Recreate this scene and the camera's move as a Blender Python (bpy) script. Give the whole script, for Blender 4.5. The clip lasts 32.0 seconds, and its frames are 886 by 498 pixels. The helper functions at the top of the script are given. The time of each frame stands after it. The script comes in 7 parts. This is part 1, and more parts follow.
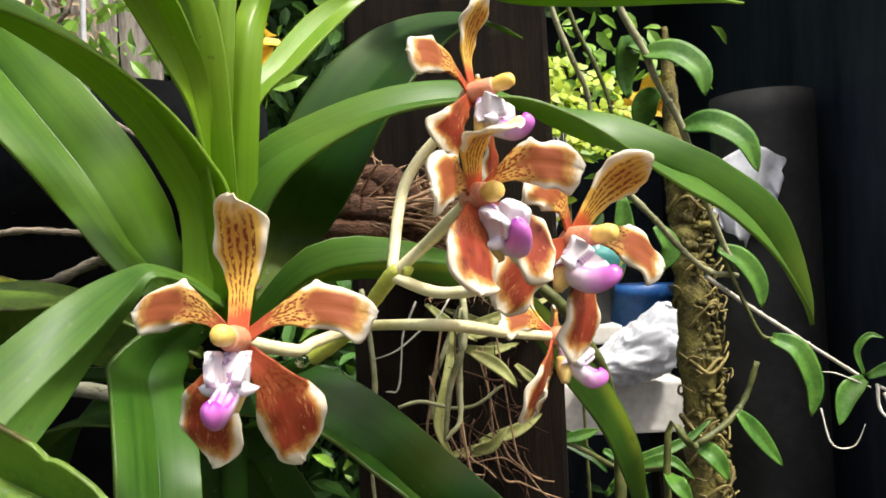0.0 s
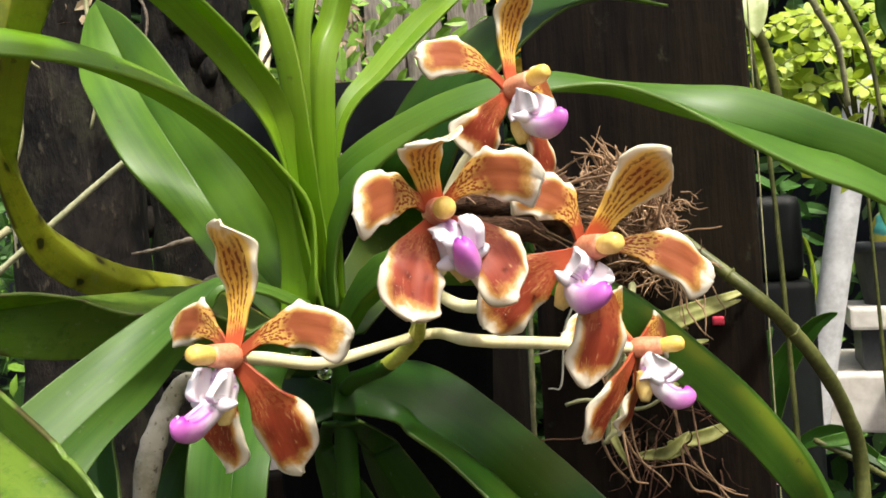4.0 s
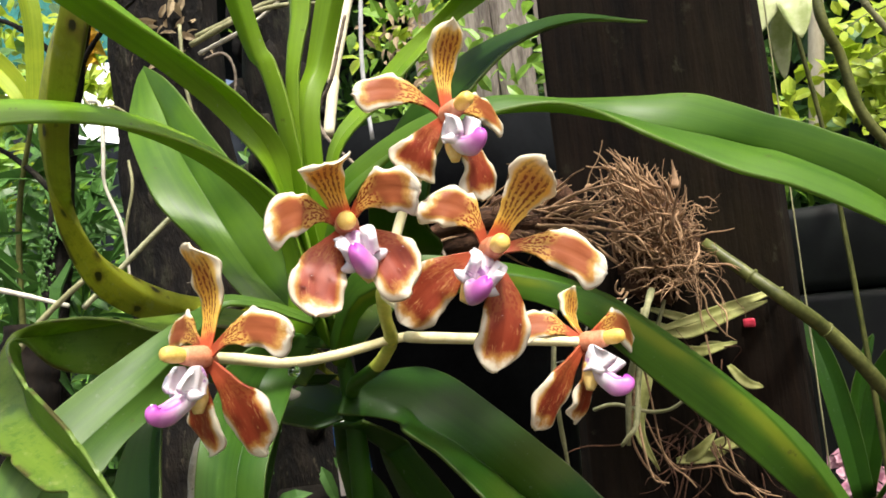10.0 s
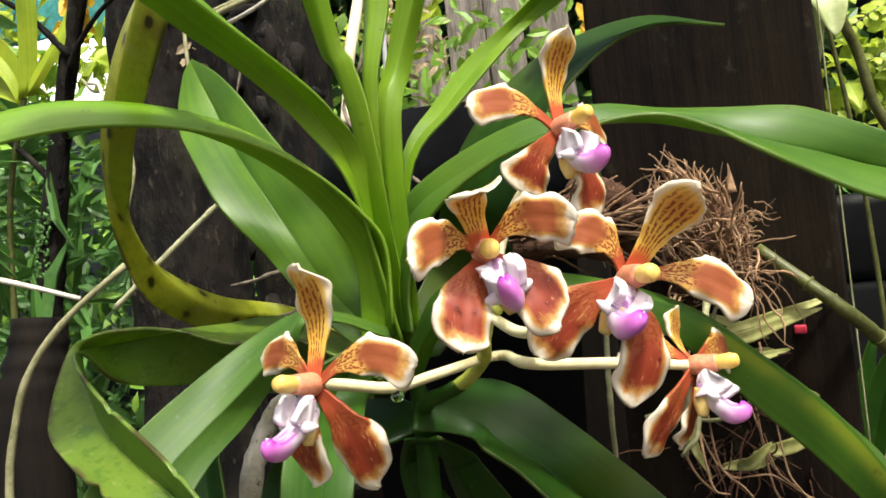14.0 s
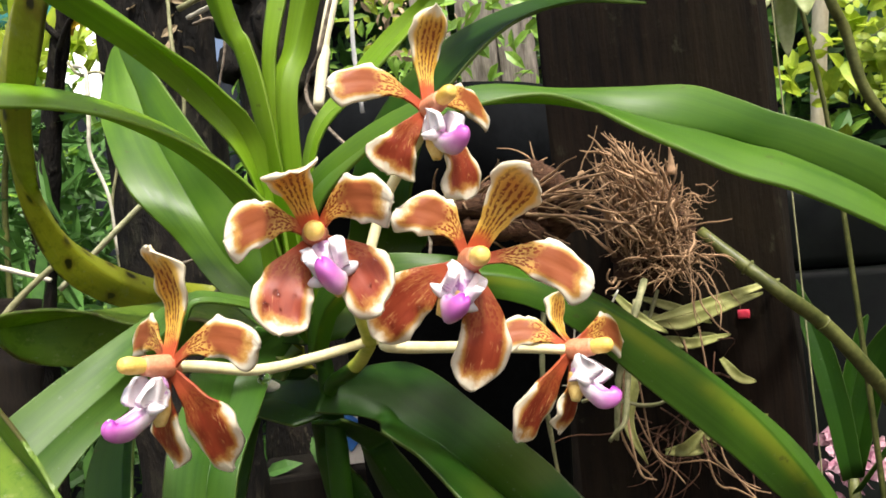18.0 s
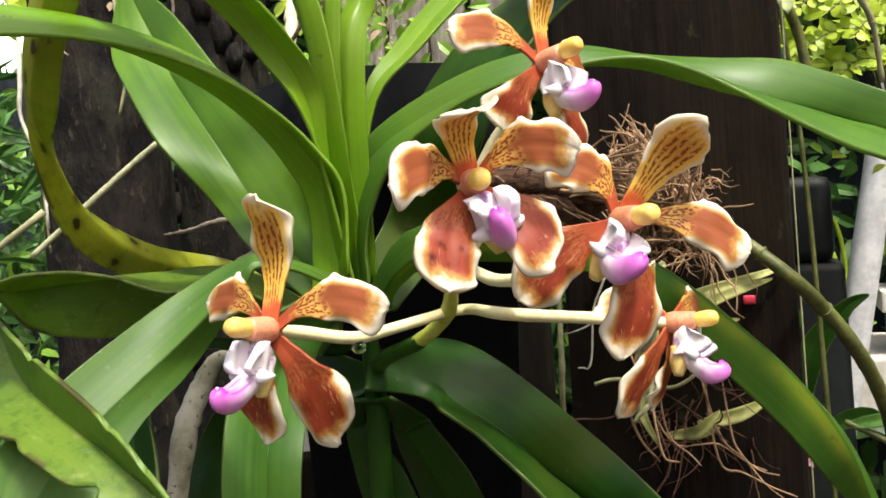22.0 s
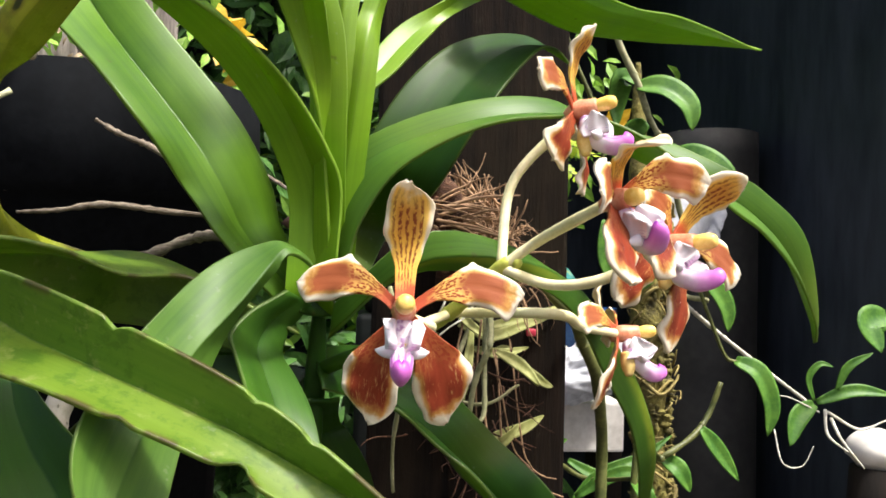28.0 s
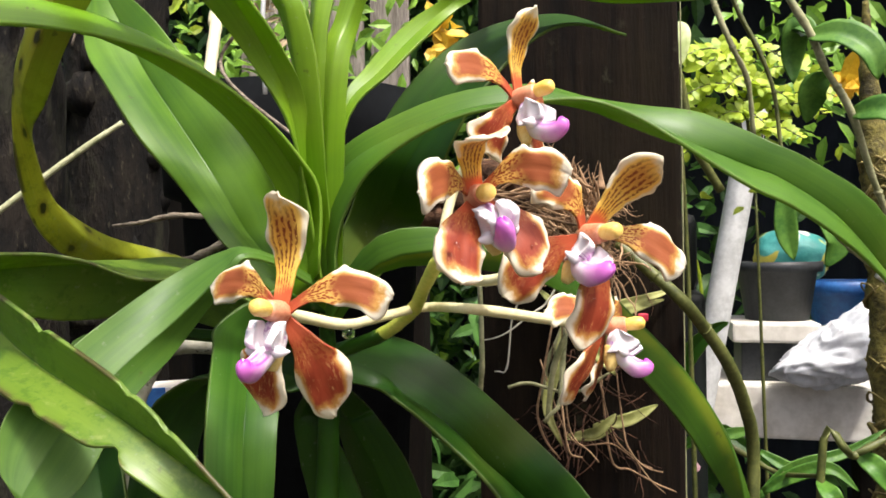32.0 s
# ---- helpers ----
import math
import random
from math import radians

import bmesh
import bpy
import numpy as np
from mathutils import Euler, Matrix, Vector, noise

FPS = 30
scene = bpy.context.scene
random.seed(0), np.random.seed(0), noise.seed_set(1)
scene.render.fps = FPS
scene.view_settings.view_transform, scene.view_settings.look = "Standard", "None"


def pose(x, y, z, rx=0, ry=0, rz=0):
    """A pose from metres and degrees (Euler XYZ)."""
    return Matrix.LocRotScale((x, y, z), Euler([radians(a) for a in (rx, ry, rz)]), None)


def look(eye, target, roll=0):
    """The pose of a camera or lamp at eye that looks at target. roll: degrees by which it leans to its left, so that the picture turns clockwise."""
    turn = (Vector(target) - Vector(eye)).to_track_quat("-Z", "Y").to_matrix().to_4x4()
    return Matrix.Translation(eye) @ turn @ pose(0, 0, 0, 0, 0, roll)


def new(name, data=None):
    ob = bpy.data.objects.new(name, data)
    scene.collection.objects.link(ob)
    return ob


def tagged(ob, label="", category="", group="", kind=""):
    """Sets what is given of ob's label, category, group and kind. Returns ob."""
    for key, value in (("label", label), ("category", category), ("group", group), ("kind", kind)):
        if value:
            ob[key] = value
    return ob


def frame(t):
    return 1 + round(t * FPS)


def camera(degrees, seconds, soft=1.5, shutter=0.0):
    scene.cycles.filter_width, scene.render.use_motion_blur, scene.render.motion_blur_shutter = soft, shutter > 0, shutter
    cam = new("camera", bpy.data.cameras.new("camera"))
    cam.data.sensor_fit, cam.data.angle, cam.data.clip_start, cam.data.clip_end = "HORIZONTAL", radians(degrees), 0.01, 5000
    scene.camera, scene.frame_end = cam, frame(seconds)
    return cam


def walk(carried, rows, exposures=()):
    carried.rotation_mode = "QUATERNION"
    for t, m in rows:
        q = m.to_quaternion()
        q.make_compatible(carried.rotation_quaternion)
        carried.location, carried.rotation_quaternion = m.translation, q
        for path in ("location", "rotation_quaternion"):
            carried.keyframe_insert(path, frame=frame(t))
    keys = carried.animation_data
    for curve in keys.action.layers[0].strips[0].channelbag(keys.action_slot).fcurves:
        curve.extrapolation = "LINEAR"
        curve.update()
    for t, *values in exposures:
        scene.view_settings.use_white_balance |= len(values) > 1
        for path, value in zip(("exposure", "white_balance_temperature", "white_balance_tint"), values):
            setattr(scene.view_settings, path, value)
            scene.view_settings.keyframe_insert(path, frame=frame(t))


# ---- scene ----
cam = camera(59.7, 32.0, soft=1.7)
METRES, EYE, TILT, LEAN, TURN = 0.65, 1.2, 1.0, 2.5, 0.0
ROWS = [
    (0.0, 0.0, 0.0, 0.0, 0.0, 0.0, -0.0),
    (0.5, 0.0159, -0.0115, 0.0109, 3.41, 0.38, 0.61),
    (1.0, 0.038, -0.0029, 0.0087, 7.43, 0.1, 0.92),
    (1.5, 0.0706, 0.001, 0.0105, 13.21, -0.13, 1.29),
    (2.0, 0.0854, 0.0178, 0.0078, 16.02, -1.18, 1.05),
    (2.5, 0.104, 0.0318, 0.0099, 19.83, -1.1, 2.04),
    (3.0, 0.1035, 0.0304, 0.0084, 20.84, -0.7, 2.01),
    (3.5, 0.0945, 0.0304, 0.0138, 21.13, -1.2, 1.88),
    (5.5, 0.162, 0.0466, 0.0053, 28.87, -1.29, 3.27),
    (6.0, 0.1668, 0.0362, 0.0094, 31.25, -0.73, 3.67),
    (6.5, 0.1773, 0.0352, 0.0058, 35.6, 0.26, 4.66),
    (7.0, 0.1778, 0.0446, 0.0084, 33.95, 1.68, 6.91),
    (7.5, 0.1803, 0.0403, 0.0059, 34.2, 1.88, 7.47),
    (8.0, 0.1951, 0.0269, 0.0052, 35.39, 2.03, 6.09),
    (8.5, 0.1928, 0.0433, 0.0014, 31.36, 1.5, 5.57),
    (9.0, 0.1923, 0.0375, 0.0009, 31.06, 1.52, 5.43),
    (9.5, 0.1921, 0.0325, -0.0005, 31.36, 1.21, 5.17),
    (10.0, 0.1871, 0.0298, 0.0002, 31.29, 1.08, 5.04),
    (10.5, 0.1814, 0.022, 0.0018, 31.06, 1.08, 4.8),
    (11.0, 0.1728, 0.0163, 0.0016, 30.84, 1.01, 4.76),
    (11.5, 0.1759, 0.014, 0.0036, 30.76, 1.14, 4.74),
    (12.0, 0.1756, 0.013, 0.0028, 30.37, 0.93, 4.62),
    (12.5, 0.165, 0.0029, 0.0087, 30.62, 0.83, 4.63),
    (13.0, 0.15, 0.0045, 0.0065, 29.59, 0.5, 4.08),
    (13.5, 0.1254, 0.0101, 0.0127, 28.79, -0.55, 4.02),
    (14.0, 0.1292, 0.0152, 0.0218, 29.38, -0.48, 4.43),
    (14.5, 0.1428, 0.032, 0.0203, 30.74, -0.32, 4.4),
    (15.0, 0.1509, 0.0387, 0.0173, 30.89, -0.32, 4.42),
    (15.5, 0.1633, 0.0503, 0.0106, 30.94, -0.7, 4.41),
    (17.5, 0.1777, 0.0408, 0.0052, 30.61, -1.47, 3.52),
    (18.0, 0.1842, 0.0509, 0.0164, 31.03, -1.6, 4.31),
    (18.5, 0.1898, 0.0584, 0.021, 31.33, -1.98, 4.71),
    (19.0, 0.1903, 0.0653, 0.0187, 30.99, -2.36, 4.42),
    (19.5, 0.1832, 0.0628, 0.0156, 30.76, -2.43, 3.55),
    (20.0, 0.1609, 0.0478, 0.0162, 29.85, -2.49, 3.15),
    (20.5, 0.1433, 0.0358, 0.0193, 29.33, -2.05, 2.93),
    (21.0, 0.1366, 0.0303, 0.0164, 28.14, -2.33, 2.55),
    (21.5, 0.12, 0.0307, 0.0114, 26.31, -2.46, 2.32),
    (22.0, 0.1005, 0.0308, 0.0082, 24.08, -2.53, 2.31),
    (22.5, 0.0859, 0.03, 0.0071, 21.12, -2.0, 1.51),
    (23.0, 0.064, 0.026, 0.0044, 16.99, -2.13, 0.13),
    (23.5, 0.0318, 0.0305, 0.0002, 12.79, -2.01, -1.76),
    (24.0, 0.0063, 0.0372, -0.0102, 8.04, -1.78, -3.5),
    (24.5, -0.0162, 0.0348, -0.0088, 3.81, -0.71, -4.3),
    (26.5, -0.0768, 0.0102, -0.0146, -5.68, 0.92, -4.03),
    (27.0, -0.0835, 0.0024, -0.0188, -5.36, 0.87, -3.92),
    (27.5, -0.0869, -0.0114, -0.0162, -5.42, 1.08, -4.02),
    (28.0, -0.0785, -0.0329, -0.0124, -5.0, 1.29, -3.96),
    (28.5, -0.0678, -0.0457, -0.0096, -2.95, 1.14, -3.62),
    (29.0, -0.0519, -0.0495, -0.0066, 0.05, 0.81, -3.23),
    (29.5, -0.0347, -0.0473, -0.0031, 2.91, 0.49, -2.72),
    (30.0, -0.0082, -0.0514, 0.0021, 5.49, 0.21, -2.4),
    (30.5, 0.0102, -0.0476, 0.0025, 8.62, -0.59, -2.04),
    (31.0, 0.0358, -0.0454, 0.0032, 11.75, -1.14, -1.4),
    (31.5, 0.0576, -0.0361, 0.0021, 12.93, -1.27, -1.47),
    (32.0, 0.0733, -0.0277, 0.0042, 14.89, -1.34, -1.42),
]
walk(cam, [(t, pose(0, 0, EYE, TILT, LEAN, TURN) @ pose(METRES * x, METRES * y, METRES * z, 90 + pitch, roll, yaw)) for t, x, y, z, yaw, pitch, roll in ROWS], [(0.0, 0.22, 6400, 8), (4.0, 0.18, 6500, 8), (7.0, 0.14, 6500, 8), (11.0, 0.20, 6500, 8), (12.0, 0.16, 6500, 8), (13.0, 0.05, 6500, 8), (14.0, 0.16, 6500, 8), (22.0, 0.22, 6500, 8), (26.0, 0.48, 6350, 10), (30.0, 0.49, 6350, 10), (32.0, 0.32, 6400, 10)])

# ---- light ----
world = bpy.data.worlds.new("sky")
scene.world = world
world.use_nodes = True
wn = world.node_tree
sky = wn.nodes.new("ShaderNodeTexSky")
sky.sky_type, sky.sun_disc = "NISHITA", False
SUN_UP, SUN_TURN = 63.0, 130.0
sky.sun_elevation, sky.sun_rotation = radians(SUN_UP), radians(SUN_TURN)
sky.air_density, sky.dust_density, sky.ozone_density = 0.6, 8.0, 0.6
wn.links.new(sky.outputs[0], wn.nodes["Background"].inputs[0])
wn.nodes["Background"].inputs[1].default_value = 0.245
sun = new("sun", bpy.data.lights.new("sun", "SUN"))
sun.data.energy, sun.data.angle, sun.data.color = 4.2, radians(5), (1.0, 0.96, 0.90)
sun_from = Vector((math.sin(radians(SUN_TURN)) * math.cos(radians(SUN_UP)), math.cos(radians(SUN_TURN)) * math.cos(radians(SUN_UP)), math.sin(radians(SUN_UP))))
sun.matrix_world = look(sun_from * 8 + Vector((0, 0.3, 1.2)), (0, 0.3, 1.2))


# ---- materials ----
class Mat:
    """A node material with short ways to add nodes."""

    def __init__(self, name, rough=0.5, spec=0.5, metal=0.0):
        self.m = bpy.data.materials.new(name)
        self.m.use_nodes = True
        self.t = self.m.node_tree
        self.b = self.t.nodes["Principled BSDF"]
        self.b.inputs["Roughness"].default_value = rough
        self.b.inputs["Specular IOR Level"].default_value = spec
        self.b.inputs["Metallic"].default_value = metal

    def n(self, kind, **props):
        node = self.t.nodes.new("ShaderNode" + kind)
        for k, v in props.items():
            setattr(node, k, v)
        return node

    def put(self, socket, value):
        if isinstance(value, bpy.types.NodeSocket):
            self.t.links.new(value, socket)
        elif isinstance(value, (tuple, list)) and len(value) == 3 and socket.type == "RGBA":
            socket.default_value = (*value, 1)
        else:
            socket.default_value = value

    def math(self, op, a, b=0.0, c=0.0):
        node = self.n("Math", operation=op)
        for s, v in zip(node.inputs, (a, b, c)):
            self.put(s, v)
        return node.outputs[0]

    def mix(self, f, a, b, blend="MIX"):
        node = self.n("Mix", data_type="RGBA", blend_type=blend)
        for s, v in zip((node.inputs[0], node.inputs[6], node.inputs[7]), (f, a, b)):
            self.put(s, v)
        return node.outputs[2]

    def ramp(self, f, stops):
        node = self.n("ValToRGB")
        e = node.color_ramp.elements
        while len(e) < len(stops):
            e.new(0.5)
        for el, (p, c) in zip(e, stops):
            el.position, el.color = p, (*((c,) * 3 if isinstance(c, (int, float)) else c), 1)
        self.put(node.inputs[0], f)
        return node.outputs[0]

    def step(self, f, a, b):
        node = self.n("MapRange", interpolation_type="SMOOTHSTEP")
        self.put(node.inputs[0], f)
        node.inputs[1].default_value, node.inputs[2].default_value = a, b
        return node.outputs[0]

    def noise(self, scale, vec=None, detail=3.0, rough=0.55, dist=0.0):
        node = self.n("TexNoise")
        if vec is None:
            vec = self.n("TexCoord").outputs["Object"]
        self.put(node.inputs["Vector"], vec)
        node.inputs["Scale"].default_value, node.inputs["Detail"].default_value = scale, detail
        node.inputs["Roughness"].default_value, node.inputs["Distortion"].default_value = rough, dist
        return node.outputs[0]

    def scaled(self, vec, s):
        node = self.n("Mapping")
        self.put(node.inputs[0], vec)
        node.inputs["Scale"].default_value = s
        return node.outputs[0]

    def uv(self):
        return self.n("UVMap").outputs[0]

    def xy(self, vec):
        node = self.n("SeparateXYZ")
        self.put(node.inputs[0], vec)
        return node.outputs[0], node.outputs[1]

    def bump(self, height, strength=0.3, dist=0.001):
        node = self.n("Bump")
        node.inputs["Strength"].default_value, node.inputs["Distance"].default_value = strength, dist
        self.put(node.inputs["Height"], height)
        self.put(self.b.inputs["Normal"], node.outputs[0])

    def color(self, c):
        self.put(self.b.inputs["Base Color"], c)
        self.c = c
        return self

    def thin(self, amount, tint=None):
        """Light that comes through a thin leaf or petal."""
        tr, mx = self.n("BsdfTranslucent"), self.n("MixShader")
        self.put(tr.inputs[0], self.c if tint is None else tint)
        mx.inputs[0].default_value = amount
        self.put(mx.inputs[1], self.b.outputs[0])
        self.put(mx.inputs[2], tr.outputs[0])
        self.put(self.t.nodes["Material Output"].inputs[0], mx.outputs[0])
        return self


def leaf_mat(name, dark, light, yellow=0.0, spots=0.0, gloss=0.34, side_tint=0.0, spec=0.38, stripe=0.0):
    """Strap leaf: lengthwise veins and streaks, faint midrib, one half duller, dust, blotches and scars."""
    k = Mat(name, gloss, 0.4)
    uv = k.uv()
    u, v = k.xy(uv)
    av = k.math("ABSOLUTE", v)
    veins = k.noise(1.0, k.scaled(uv, (1.2, 16, 1)), 3.0)
    bands = k.noise(1.0, k.scaled(uv, (0.5, 4.5, 1)), 3.0, 0.6)
    blot = k.noise(34.0, None, 5.0, 0.6)
    rnd = k.n("ObjectInfo").outputs["Random"]
    paler = tuple(min(1, x * 1.45 + 0.012) for x in light)
    c = k.mix(k.step(k.math("MULTIPLY_ADD", blot, 0.5, k.math("MULTIPLY", bands, 0.5)), 0.34, 0.66), dark, light)
    c = k.mix(k.math("MULTIPLY", k.step(veins, 0.42, 0.72), 0.13), c, paler)
    c = k.mix(k.math("MULTIPLY", k.step(bands, 0.56, 0.74), 0.30), c, tuple(x * 0.62 for x in dark))
    c = k.mix(k.math("MULTIPLY", rnd, 0.30), c, light)
    c = k.mix(k.math("MULTIPLY", k.step(av, 0.035, 0.0), 0.38), c, tuple(x * 0.6 for x in dark))
    patch = k.noise(9.0, None, 3.0)
    c = k.mix(k.math("MULTIPLY", k.step(patch, 0.55, 0.72), 0.22 + yellow), c, (0.26, 0.28, 0.035))
    if side_tint:  # one side of the blade is mixed towards yellow
        c = k.mix(k.math("MULTIPLY", k.step(v, -0.03 * side_tint, 0.03 * side_tint), abs(side_tint)), c, (0.17, 0.22, 0.022))
        mott = k.math("MULTIPLY", k.step(k.noise(85.0, None, 5.0, 0.75), 0.49, 0.60), 0.7)
        c = k.mix(mott, c, tuple(x * 0.72 for x in dark))
        c = k.mix(k.math("MULTIPLY", k.step(k.noise(140.0, None, 4.0, 0.7), 0.58, 0.68), 0.45), c, (0.30, 0.33, 0.10))
    if stripe:  # a yellow band beside the crease
        band = k.math("MULTIPLY", k.step(v, 0.02, 0.08), k.step(v, 0.55, 0.22))
        c = k.mix(k.math("MULTIPLY", k.math("MULTIPLY", band, k.step(k.noise(26.0, None, 4.0), 0.36, 0.56)), stripe), c, (0.22, 0.27, 0.018))
    scar = k.noise(190.0, None, 2.0)
    c = k.mix(k.math("MULTIPLY", k.step(scar, 0.71, 0.76), 0.6), c, (0.06, 0.045, 0.015))
    dust = k.math("MULTIPLY", k.step(k.noise(420.0, None, 2.0), 0.66, 0.74), k.step(k.noise(18.0), 0.45, 0.65))
    c = k.mix(k.math("MULTIPLY", dust, 0.35), c, (0.30, 0.32, 0.20))
    if spots:
        vo = k.n("TexVoronoi")
        vo.voronoi_dimensions = "2D"
        k.put(vo.inputs["Vector"], k.scaled(uv, (7.0, 1.1, 1)))
        vo.inputs["Scale"].default_value = 1.0
        pick = k.step(k.xy(vo.outputs["Color"])[0], 0.56, 0.58)
        near = k.math("ADD", vo.outputs["Distance"], k.math("MULTIPLY_ADD", k.noise(260.0, None, 3.0), 0.30, -0.15))
        c = k.mix(k.math("MULTIPLY", k.step(near, 0.34, 0.18), k.math("MULTIPLY", pick, 0.5)), c, (0.16, 0.10, 0.012))
        c = k.mix(k.math("MULTIPLY", k.step(near, 0.20, 0.10), pick), c, (0.020, 0.010, 0.005))
        c = k.mix(k.math("MULTIPLY", k.step(k.noise(45.0, None, 3.0), 0.58, 0.70), 0.5), c, (0.16, 0.09, 0.012))
    edge = k.step(av, 0.975, 1.0)
    c = k.mix(k.math("MULTIPLY", edge, 0.22), c, (0.26, 0.28, 0.10))
    if yellow:
        torn = k.math("MULTIPLY", k.step(av, 0.86, 0.97), k.step(k.noise(75.0, None, 3.0), 0.50, 0.57))
        c = k.mix(k.math("MULTIPLY", torn, 0.85), c, (0.06, 0.035, 0.015))
    k.color(c)
    k.put(k.b.inputs["Roughness"], k.math("MULTIPLY_ADD", bands, 0.34, k.math("MULTIPLY_ADD", k.noise(70.0, None, 4.0), 0.30, gloss - 0.36)))
    k.b.inputs["Specular IOR Level"].default_value = spec
    k.bump(k.math("ADD", k.math("ADD", veins, bands), k.math("MULTIPLY", blot, 0.5)), 0.09, 0.0008)
    return k.thin(0.30, k.mix(0.6, c, (0.36, 0.58, 0.015))).m


TINTED_SIDE = -0.35
LEAF = leaf_mat("orchid_leaf_green", (0.034, 0.102, 0.005), (0.098, 0.212, 0.009), gloss=0.42)
LEAF_WET = leaf_mat("orchid_leaf_glossy", (0.028, 0.092, 0.006), (0.080, 0.182, 0.010), gloss=0.52)
LEAF_YOUNG = leaf_mat("orchid_leaf_young", (0.092, 0.222, 0.005), (0.178, 0.355, 0.009), gloss=0.42)
# Same leaf in a near-black green; the shade is put into the colour.
LEAF_DARK = leaf_mat("orchid_leaf_shaded", (0.008, 0.036, 0.003), (0.022, 0.072, 0.005), gloss=0.46, spec=0.24)
LEAF_STRIPED = leaf_mat("orchid_leaf_striped", (0.026, 0.086, 0.006), (0.068, 0.160, 0.010), gloss=0.48, stripe=0.75)
LEAF_SHEEN = leaf_mat("orchid_leaf_sheen", (0.034, 0.100, 0.010), (0.092, 0.190, 0.020), gloss=0.54, spec=0.46)
LEAF_MID = leaf_mat("orchid_leaf_lower", (0.020, 0.074, 0.007), (0.054, 0.138, 0.012), gloss=0.46, spec=0.34)
LEAF_WORN = leaf_mat("orchid_leaf_worn", (0.062, 0.155, 0.012), (0.130, 0.240, 0.020), 0.2, gloss=0.44, side_tint=TINTED_SIDE)
LEAF_LIME = leaf_mat("strap_leaf_lime", (0.20, 0.32, 0.012), (0.40, 0.50, 0.024), gloss=0.5)
LEAF_YELLOW = leaf_mat("orchid_leaf_yellowing", (0.270, 0.310, 0.014), (0.420, 0.420, 0.024), 0.3, 1.0, gloss=0.46, side_tint=0.4)


def petal_mat(name, sepal=False):
    """Cream rim, gold halo, rust-brown field, golden claw with red-brown dots, coral base."""
    k = Mat(name, 0.40, 0.3)
    uv = k.uv()
    u, v = k.xy(uv)
    wob = k.math("MULTIPLY_ADD", k.noise(260.0, None, 5.0, 0.65), 0.24, -0.12)
    fine = k.math("MULTIPLY_ADD", k.noise(900.0, None, 3.0, 0.6), 0.22, -0.11)
    av = k.math("ADD", k.math("ABSOLUTE", v), wob)
    uu = k.math("ADD", u, wob)
    streak = k.noise(1.0, k.scaled(uv, (5, 4, 1)), 4.0, 0.6, 0.6)
    vein = k.noise(1.0, k.scaled(uv, (7, 17, 1)), 3.0, 0.6, 1.4)
    if sepal:
        rust, rust2, gold, cream = (0.235, 0.034, 0.014), (0.320, 0.056, 0.021), (0.64, 0.36, 0.085), (0.80, 0.73, 0.56)
    else:
        rust, rust2, gold, cream = (0.295, 0.080, 0.026), (0.355, 0.104, 0.035), (0.66, 0.40, 0.095), (0.80, 0.75, 0.60)
    c = k.mix(k.step(streak, 0.25, 0.85), rust, rust2)
    if sepal:  # pale flecks that follow the veins
        c = k.mix(k.math("MULTIPLY", k.math("MULTIPLY", k.step(vein, 0.58, 0.66), k.step(k.noise(170.0, None, 2.0), 0.45, 0.60)), 0.72), c, (0.78, 0.46, 0.18))
    dots = k.n("TexVoronoi")
    k.put(dots.inputs["Vector"], k.scaled(uv, (23, 6.0, 1)))
    dots.inputs["Scale"].default_value = 1.0
    dm = k.step(k.math("ADD", dots.outputs["Distance"], k.math("MULTIPLY", fine, 1.6)), 0.52, 0.40)
    spotted = k.mix(dm, gold, (0.25, 0.045, 0.010))
    where = k.math("ADD", u, k.math("ADD", k.math("MULTIPLY", k.math("ABSOLUTE", v), -0.16), k.math("MULTIPLY", wob, 1.3)))
    claw = k.math("MULTIPLY", k.step(where, 0.52, 0.34), 0.14 if sepal else 1.0)
    c = k.mix(claw, c, spotted)
    base = k.step(uu, 0.30, 0.14)
    c = k.mix(base, c, (0.42, 0.085, 0.034))
    out = k.math("MAXIMUM", k.math("MULTIPLY", av, k.step(uu, 0.22, 0.55)), k.math("MULTIPLY_ADD", uu, 2.1, -1.12))
    c = k.mix(k.math("MULTIPLY", k.step(out, 0.58, 0.80), 0.80), c, gold)
    c = k.mix(k.step(out, 0.73, 0.90), c, cream)
    k.color(c)
    k.put(k.b.inputs["Roughness"], k.math("MULTIPLY_ADD", streak, 0.14, 0.36))
    k.bump(k.math("ADD", k.math("MULTIPLY", streak, 0.6), k.math("MULTIPLY", vein, 0.6)), 0.08, 0.0006)
    return k.thin(0.25, c).m


